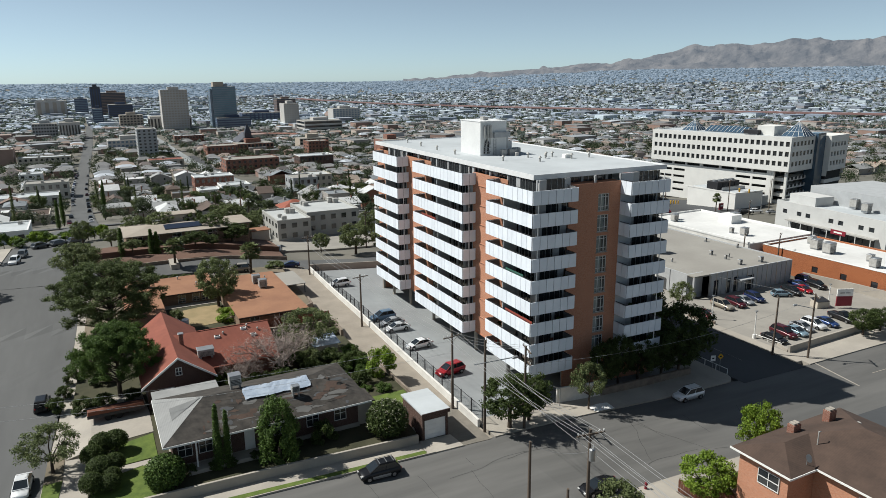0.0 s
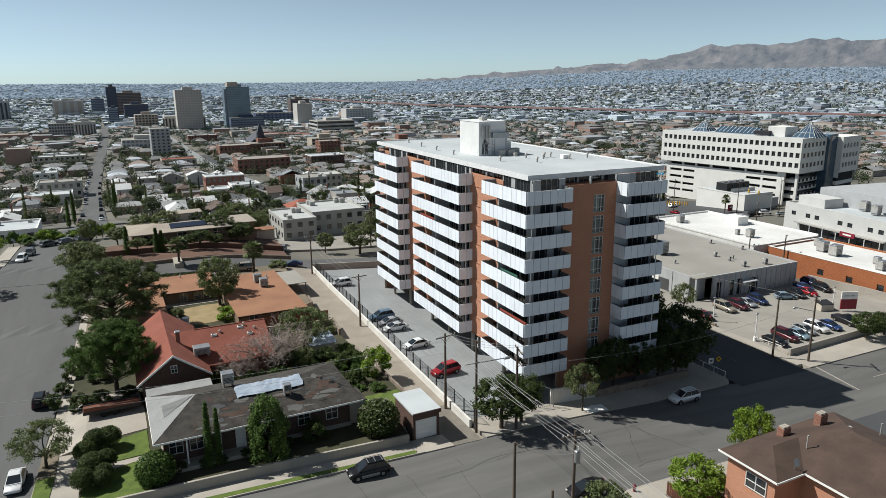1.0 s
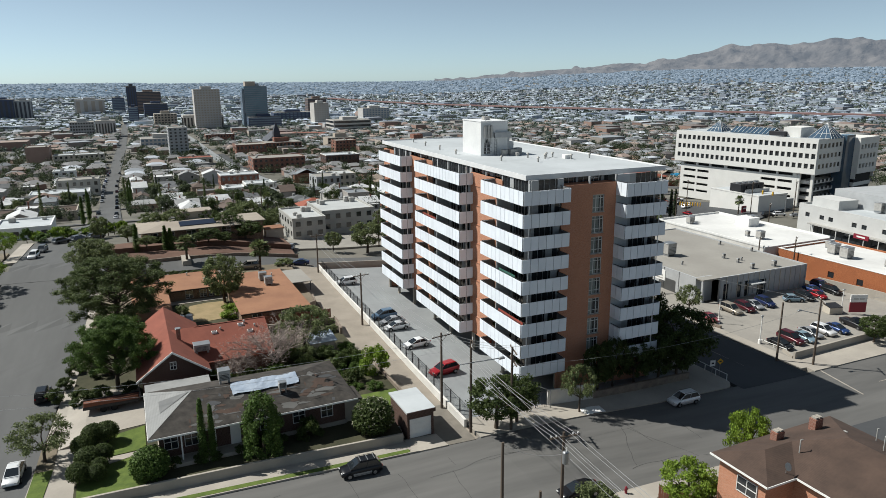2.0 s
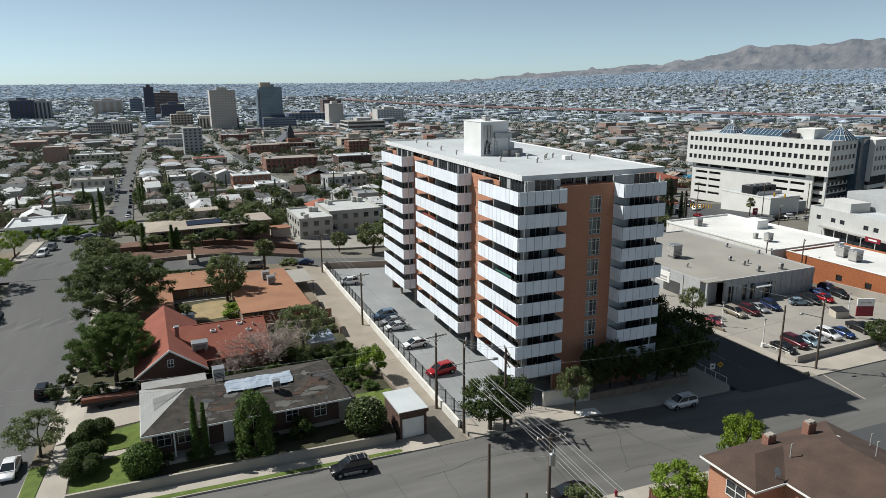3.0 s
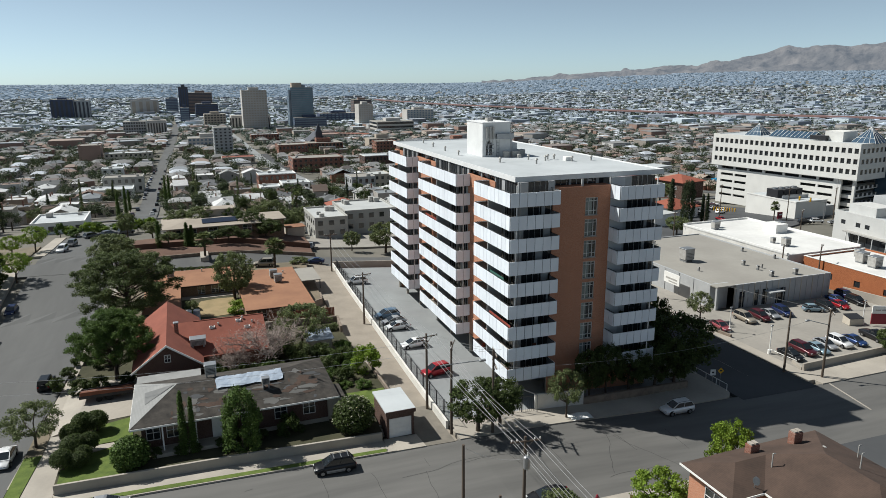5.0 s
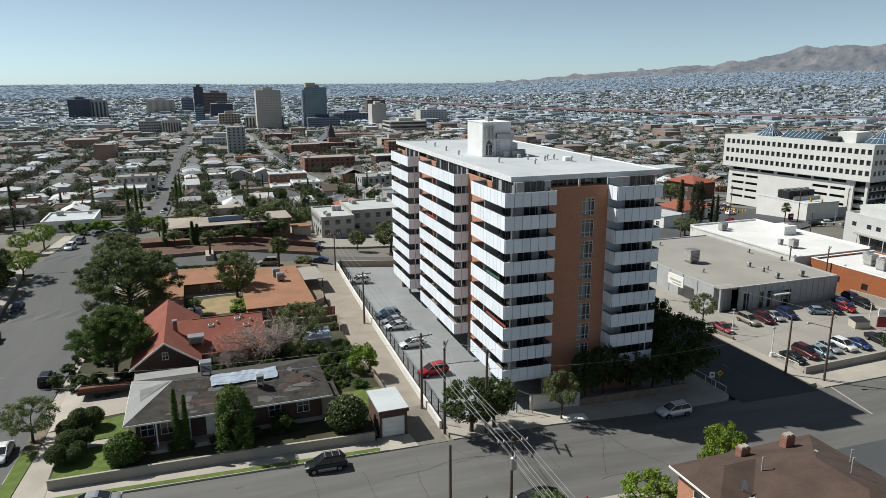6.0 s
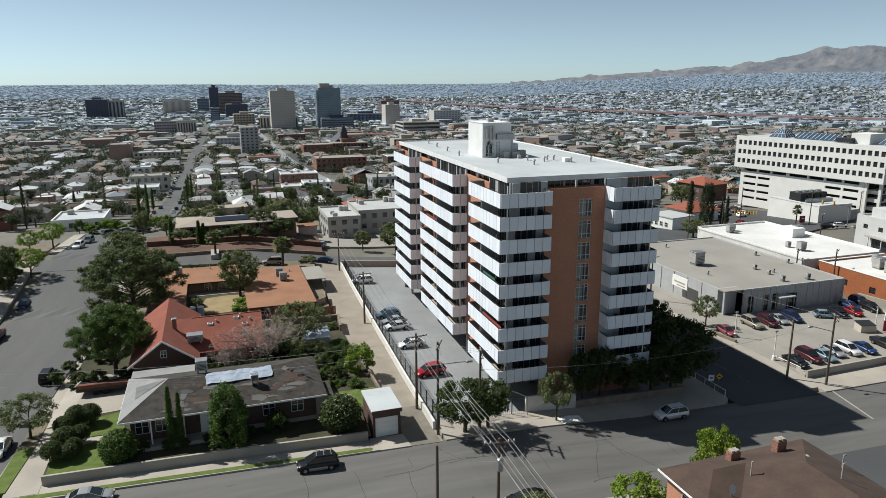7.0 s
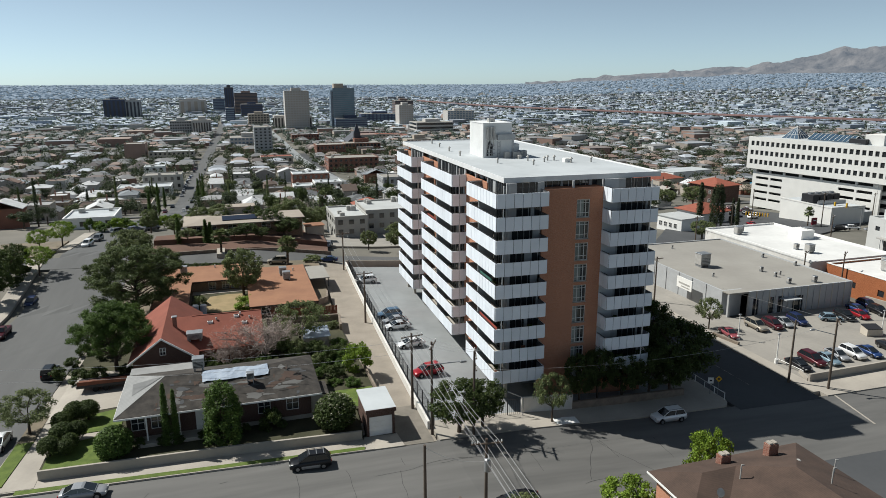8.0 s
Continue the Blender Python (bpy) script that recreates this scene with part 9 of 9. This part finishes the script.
high_rise(265, 920, 53, 40, 15.4, "pale stone arts building", "tower_white", "glass", 3, "band")
high_rise(394, 1185, 50, 30, 22.4, "pale green banded office block", "tower_white", "tower_glass", 7, "grid", bays=9)
high_rise(120, 640, 34, 20, 9, "low red brick building with a white roof", "brick_red", "glass", 2, "grid", bays=10)
high_rise(190, 680, 30, 18, 10, "tan brick building with window rows", "tower_tan", "glass", 3, "grid", bays=8)
high_rise(18, 700, 36, 22, 10, "pale office building with blue windows", "tower_white", "tower_glass", 3, "grid", bays=10)
block("row_building", 166, 868, 76, 14, 6.5, "long low building with a red tile roof", "cream_paint", "tile_orange", 2, 14, rz=-40)
high_rise(230, 560, 22, 22, 14, "dark red brick city block", "brick_red", "glass", 4, "grid", bays=6)
th = thing("church", 126, 657, G(132, 657), 0, "dark stone church with a steep roof and spire", "church")
part("wall", MB().box(0, 0, -2, 18, 26, 9), M["tower_brown"], th)
part("roof", MB().gable(-0.6, -0.6, 18.6, 26.6, 9, 8, 0.3, "y"), M["tower_dark"], th)
part("spire", MB().box(5, -6, -2, 11, 0, 18).solid([(5, -6, 18), (11, -6, 18), (11, 0, 18), (5, 0, 18), (8, -3, 27)], [(0, 1, 4), (1, 2, 4), (2, 3, 4), (3, 0, 4)]), M["tower_dark"], th)
th = thing("arena", 430, 1330, G(430, 1330), 0, "brown domed arena roof", "arena")
dm = MB()
for i in range(8):
    a0, a1 = math.pi * i / 8, math.pi * (i + 1) / 8
    dm.solid([(25 - 25 * math.cos(a0), 0, 16 * math.sin(a0)), (25 - 25 * math.cos(a1), 0, 16 * math.sin(a1)), (25 - 25 * math.cos(a1), 30, 16 * math.sin(a1)), (25 - 25 * math.cos(a0), 30, 16 * math.sin(a0))], [(0, 1, 2, 3)])
dm.face(*[(25 - 25 * math.cos(math.pi * i / 8), 0, 16 * math.sin(math.pi * i / 8)) for i in range(9)])
part("vault", dm, M["tower_brown"], th)

# ---------- viaduct ----------
va, vb = Vector((640, 2280, 0)), Vector((1120, 330, 0))
vd = (vb - va).normalized()
vn = Vector((-vd.y, vd.x, 0))
vi = thing("viaduct", 0, 0, 0, 0, "long rust-coloured freeway viaduct on concrete piers", "viaduct")
M["rust_steel"] = mat("rust_red_girder", (0.31, 0.19, 0.175), (0.24, 0.145, 0.135), 0.7, big=0.05, fine=0.4, bump=0)
segs = 40
for nm, w, za, zb2, mt, lb in (("deck", 9, 0, 0.7, "rust_steel", ""), ("girder", 9.4, -1.9, 0.0, "rust_steel", "rust-red steel girder")):
    vs = []
    for i in range(segs + 1):
        p = va.lerp(vb, i / segs)
        z = G(p.x, p.y) + 9
        a, b = p - vn * w, p + vn * w
        vs += [(a.x, a.y, z + za), (b.x, b.y, z + za), (b.x, b.y, z + zb2), (a.x, a.y, z + zb2)]
    fs = [(4 * i + j, 4 * i + (j + 1) % 4, 4 * i + 4 + (j + 1) % 4, 4 * i + 4 + j) for i in range(segs) for j in range(4)]
    part(nm, MB().solid(vs, fs), M[mt], vi, lb)
for i in range(segs):
    p = va.lerp(vb, (i + 0.5) / segs)
    z = G(p.x, p.y)
    part("pier", MB().box(p.x - 1, p.y - 1, z - 2, p.x + 1, p.y + 1, z + 6.0).box(p.x - 6, p.y - 1.2, z + 6.0, p.x + 6, p.y + 1.2, z + 7.1), M["concrete"], vi)


ribbon("bare_slope", [(560, 640), (760, 700)], [(590, 720), (800, 790)], 2.5, M["dirt"], step=30, label="bare tan graded slope near the viaduct", category="slope")


# ---------- far city, past counting ----------
def far_city(name, r0, r1, per, seed, size, hmax, sites=(), tones=("far_wall", "far_roof")):
    r = np.random.RandomState(seed)
    vs, fs, mi = [], [], []
    area = 0.5 * (r1 ** 2 - r0 ** 2) * radians(84)
    n = int(area / per)
    rr = np.sqrt(r.uniform(r0 ** 2, r1 ** 2, n))
    az = np.radians(r.uniform(-20, 64, n))
    spots = list(sites) + [(8 + R * math.sin(a), R * math.cos(a) - 2) for R, a in zip(rr, az)]
    for i, (x, y) in enumerate(spots):
        R = math.hypot(x, y) if i >= len(sites) else 9999
        # streets of the grid stay open
        gx, gy = (x + 3) % 84, (y - 64) % 87
        if R < 2400 and (gx < 9 or gy < 9):
            continue
        if abs(x - street_mid(y)) < 8.5 and y < 1250:
            continue
        if abs(x - diagonal_mid(y)) < 7.5 and 400 < y < 1000:
            continue
        if not free(x, y, 4):
            continue
        w, d, h = r.uniform(0.7, 1.4) * size, r.uniform(0.7, 1.5) * size, r.uniform(2.8, 4.2)
        if i >= len(sites) and r.rand() < 0.04 * hmax:
            w, d, h = w * 2.4, d * 1.9, r.uniform(5, 9)
        z = G(x, y)
        k = len(vs)
        c, s = (1, 0) if r.rand() < 0.8 else (math.cos(0.4), math.sin(0.4))
        def P(u, v, q):
            return (x + u * c - v * s, y + u * s + v * c, z + q)
        w2, d2 = w / 2, d / 2
        vs += [P(-w2, -d2, -3), P(w2, -d2, -3), P(w2, d2, -3), P(-w2, d2, -3), P(-w2, -d2, h), P(w2, -d2, h), P(w2, d2, h), P(-w2, d2, h)]
        fs += [(k, k + 1, k + 5, k + 4), (k + 1, k + 2, k + 6, k + 5), (k + 2, k + 3, k + 7, k + 6), (k + 3, k, k + 4, k + 7)]
        mi += [0] * 4
        k = len(vs)
        e = 0.5
        if r.rand() < 0.74 and h < 5:
            p = r.uniform(1.2, 2.2)
            vs += [P(-w2 - e, -d2 - e, h), P(w2 + e, -d2 - e, h), P(w2 + e, d2 + e, h), P(-w2 - e, d2 + e, h), P(-w2 * 0.4, 0, h + p), P(w2 * 0.4, 0, h + p)]
            fs += [(k, k + 1, k + 5, k + 4), (k + 1, k + 2, k + 5), (k + 2, k + 3, k + 4, k + 5), (k + 3, k, k + 4)]
        else:
            vs += [P(-w2 - 0.1, -d2 - 0.1, h + 0.02), P(w2 + 0.1, -d2 - 0.1, h + 0.02), P(w2 + 0.1, d2 + 0.1, h + 0.02), P(-w2 - 0.1, d2 + 0.1, h + 0.02), P(-w2, -d2, h + 0.5), P(w2, -d2, h + 0.5), P(w2, d2, h + 0.5), P(-w2, d2, h + 0.5)]
            fs += [(k, k + 1, k + 5, k + 4), (k + 1, k + 2, k + 6, k + 5), (k + 2, k + 3, k + 7, k + 6), (k + 3, k, k + 4, k + 7), (k + 4, k + 5, k + 6, k + 7)]
        mi += [1] * (len(fs) - len(mi))
    mb = MB()
    mb.v, mb.f, mb.mi = vs, fs, mi
    ob = part(name, mb, [M[tones[0]], M[tones[1]]])
    return tagged(ob, "endless low houses of the far city", "houses", "", "stuff")


def palette_mat(name, palette):
    return mat(name, (0.4, 0.4, 0.4), None, 0.9, big=0.01, fine=0.2, bump=0, island=True, palette=palette)


M["mid_wall"] = palette_mat("mid_house_wall", [(0.525, 0.493, 0.452), (0.672, 0.662, 0.640), (0.378, 0.336, 0.294), (0.40, 0.27, 0.22), (0.60, 0.52, 0.45), (0.735, 0.724, 0.714)])
M["mid_roof"] = palette_mat("mid_house_roof", [(0.205, 0.218, 0.235), (0.372, 0.393, 0.418), (0.158, 0.141, 0.138), (0.251, 0.213, 0.199), (0.614, 0.650, 0.704), (0.34, 0.245, 0.21), (0.279, 0.276, 0.275), (0.140, 0.155, 0.168), (0.772, 0.805, 0.847), (0.233, 0.165, 0.143), (0.279, 0.306, 0.337), (0.40, 0.315, 0.27), (0.446, 0.475, 0.510)])
# blue-grey cast of these two palettes puts distance haze into the base colour
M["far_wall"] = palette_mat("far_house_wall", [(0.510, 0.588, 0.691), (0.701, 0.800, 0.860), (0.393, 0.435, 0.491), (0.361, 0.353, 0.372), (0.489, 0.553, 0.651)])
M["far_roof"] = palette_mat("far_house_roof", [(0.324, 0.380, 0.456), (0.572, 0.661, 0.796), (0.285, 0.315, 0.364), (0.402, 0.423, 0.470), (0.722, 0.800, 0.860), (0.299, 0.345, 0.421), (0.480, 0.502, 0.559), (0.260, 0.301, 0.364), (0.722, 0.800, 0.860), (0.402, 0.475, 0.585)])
# horizon houses: flat bluish greys with haze mixed into the colour
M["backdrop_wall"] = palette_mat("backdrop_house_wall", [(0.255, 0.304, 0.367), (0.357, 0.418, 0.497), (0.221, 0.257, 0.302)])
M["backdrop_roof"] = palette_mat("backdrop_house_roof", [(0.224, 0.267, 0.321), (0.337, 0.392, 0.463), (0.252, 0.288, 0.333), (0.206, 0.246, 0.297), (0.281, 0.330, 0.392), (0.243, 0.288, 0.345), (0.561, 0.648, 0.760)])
# blue emission stands in for haze; the houses themselves do not glow
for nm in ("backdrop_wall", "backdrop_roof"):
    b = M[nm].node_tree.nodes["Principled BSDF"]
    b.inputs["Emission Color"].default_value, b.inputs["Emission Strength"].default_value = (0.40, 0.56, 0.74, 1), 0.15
MID = ("mid_wall", "mid_roof")
far_city("far_houses", 640, 1100, 215, 1, 9.0, 0.8, SITES[228:], MID)
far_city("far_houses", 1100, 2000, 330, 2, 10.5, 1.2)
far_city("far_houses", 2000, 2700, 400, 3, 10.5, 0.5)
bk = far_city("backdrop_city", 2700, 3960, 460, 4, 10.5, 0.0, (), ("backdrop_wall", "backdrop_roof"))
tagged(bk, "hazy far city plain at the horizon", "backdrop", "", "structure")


NEAR_SITES = {(int(x // 10), int(y // 10)): (x, y) for x, y in SITES}
# far leaf is paler and bluer than near ones: haze in its colour
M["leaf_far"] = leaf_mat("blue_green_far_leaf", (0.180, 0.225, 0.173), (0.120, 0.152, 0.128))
M["haze_glow_leaf"] = leaf_mat("backdrop_tree_leaf", (0.11, 0.135, 0.11), (0.08, 0.10, 0.085))
# blue emission on the farthest trees imitates haze
b = M["haze_glow_leaf"].node_tree.nodes["Principled BSDF"]
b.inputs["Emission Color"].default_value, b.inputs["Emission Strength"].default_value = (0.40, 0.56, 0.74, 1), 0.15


def on_house(x, y):
    i, j = int(x // 10), int(y // 10)
    for a in (-1, 0, 1):
        for b in (-1, 0, 1):
            p = NEAR_SITES.get((i + a, j + b))
            if p and abs(p[0] - x) < 3.4 and abs(p[1] - y) < 4.0:
                return True
    return False


def far_trees(name, r0, r1, per, seed, size, blades, blade, leaf):
    r = np.random.RandomState(seed)
    n = int(0.5 * (r1 ** 2 - r0 ** 2) * radians(84) / per)
    rr = np.sqrt(r.uniform(r0 ** 2, r1 ** 2, n))
    az = np.radians(r.uniform(-20, 64, n))
    cs, rs = [], []
    for R, a in zip(rr, az):
        x, y = 8 + R * math.sin(a), R * math.cos(a) - 2
        if abs(x - street_mid(y)) < 5.5 or (400 < y < 1000 and abs(x - diagonal_mid(y)) < 4.5) or not free(x, y, 1) or (R < 700 and on_house(x, y)):
            continue
        k = size * r.uniform(0.6, 1.5)
        cs.append((x, y, G(x, y) + k * 1.45))
        rs.append(k)
        if r.rand() < 0.5 and R < 1500:
            cs.append((x + r.uniform(-1, 1) * k, y + r.uniform(-1, 1) * k, G(x, y) + k * r.uniform(0.8, 1.9)))
            rs.append(k * 0.75)
    mb = leaves(MB(), cs, rs, blades, blade, seed + 5, 0.95, 0.4)
    return tagged(part(name, mb, M[leaf]), "scattered dark trees of the far city", "trees", "", "stuff")


far_trees("far_trees", 225, 420, 74, 11, 1.9, 110, 0.27, "leaf_mid")
far_trees("far_trees", 420, 700, 58, 14, 2.2, 52, 0.46, "leaf_mid")
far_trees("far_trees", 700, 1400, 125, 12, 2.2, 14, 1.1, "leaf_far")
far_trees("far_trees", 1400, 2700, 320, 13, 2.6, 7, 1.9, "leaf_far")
far_trees("far_trees", 2700, 3950, 560, 15, 2.0, 6, 2.0, "haze_glow_leaf")


# ---------- mountains ----------
def mountains():
    mb = MB()
    na, nr = 420, 40
    def crest(az):
        e = lin(az, [(25, -0.25), (31, 0.32), (38, 0.80), (41, 0.9), (45.2, 1.75), (50, 2.15), (60, 2.35), (80, 2.2), (100, 1.5)])
        e += 0.42 * math.exp(-((az - 46.6) / 0.9) ** 2) + 0.22 * math.exp(-((az - 53.4) / 0.9) ** 2) + 0.12 * math.exp(-((az - 38.2) / 1.0) ** 2)
        e += 0.10 * noise.noise(Vector((az * 0.9, 3.1, 0))) + 0.05 * noise.noise(Vector((az * 3.1, 7.7, 0)))
        return e
    vs = []
    for i in range(na + 1):
        az = 24 + 78 * i / na
        for j in range(nr + 1):
            u = j / nr
            R = 3560 + 480 * u
            x, y = 8 + R * math.sin(radians(az)), R * math.cos(radians(az)) - 2
            base = G(x, y) - 6
            top = 37 + 3950 * math.tan(radians(crest(az)))
            fold = sum((1 - abs(noise.noise(Vector((x / (330 / 2 ** k), y / (330 / 2 ** k), 1.3 + k))))) ** 2 / 2 ** k for k in range(5)) - 1.45
            ridge = 1 - 0.7 * abs(noise.noise(Vector((az * 0.9, u * 1.5, 5.0)))) - 0.5 * abs(noise.noise(Vector((az * 3.0, u * 3.5, 9.0))))
            s = smooth01(u, 0.02, 0.82)
            z = base + max(0.0, top - base) * s * (0.74 + 0.26 * ridge if u < 0.8 else 1.0) + fold * 62 * s * (1 - u) ** 0.8 * 2
            vs.append((x, y, z if u > 0 else base - 20))
    fs = [(i * (nr + 1) + j, (i + 1) * (nr + 1) + j, (i + 1) * (nr + 1) + j + 1, i * (nr + 1) + j + 1) for i in range(na) for j in range(nr)]
    mb.solid(vs, [tuple(reversed(f)) for f in fs])
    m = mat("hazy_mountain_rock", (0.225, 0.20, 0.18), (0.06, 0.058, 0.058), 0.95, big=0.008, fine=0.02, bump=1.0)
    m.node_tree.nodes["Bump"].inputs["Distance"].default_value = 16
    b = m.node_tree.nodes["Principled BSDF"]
    # faint blue emission puts the haze before the rock into its material
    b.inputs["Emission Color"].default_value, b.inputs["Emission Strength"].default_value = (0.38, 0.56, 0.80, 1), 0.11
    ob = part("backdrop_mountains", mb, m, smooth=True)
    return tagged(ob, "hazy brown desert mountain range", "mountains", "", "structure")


mountains()

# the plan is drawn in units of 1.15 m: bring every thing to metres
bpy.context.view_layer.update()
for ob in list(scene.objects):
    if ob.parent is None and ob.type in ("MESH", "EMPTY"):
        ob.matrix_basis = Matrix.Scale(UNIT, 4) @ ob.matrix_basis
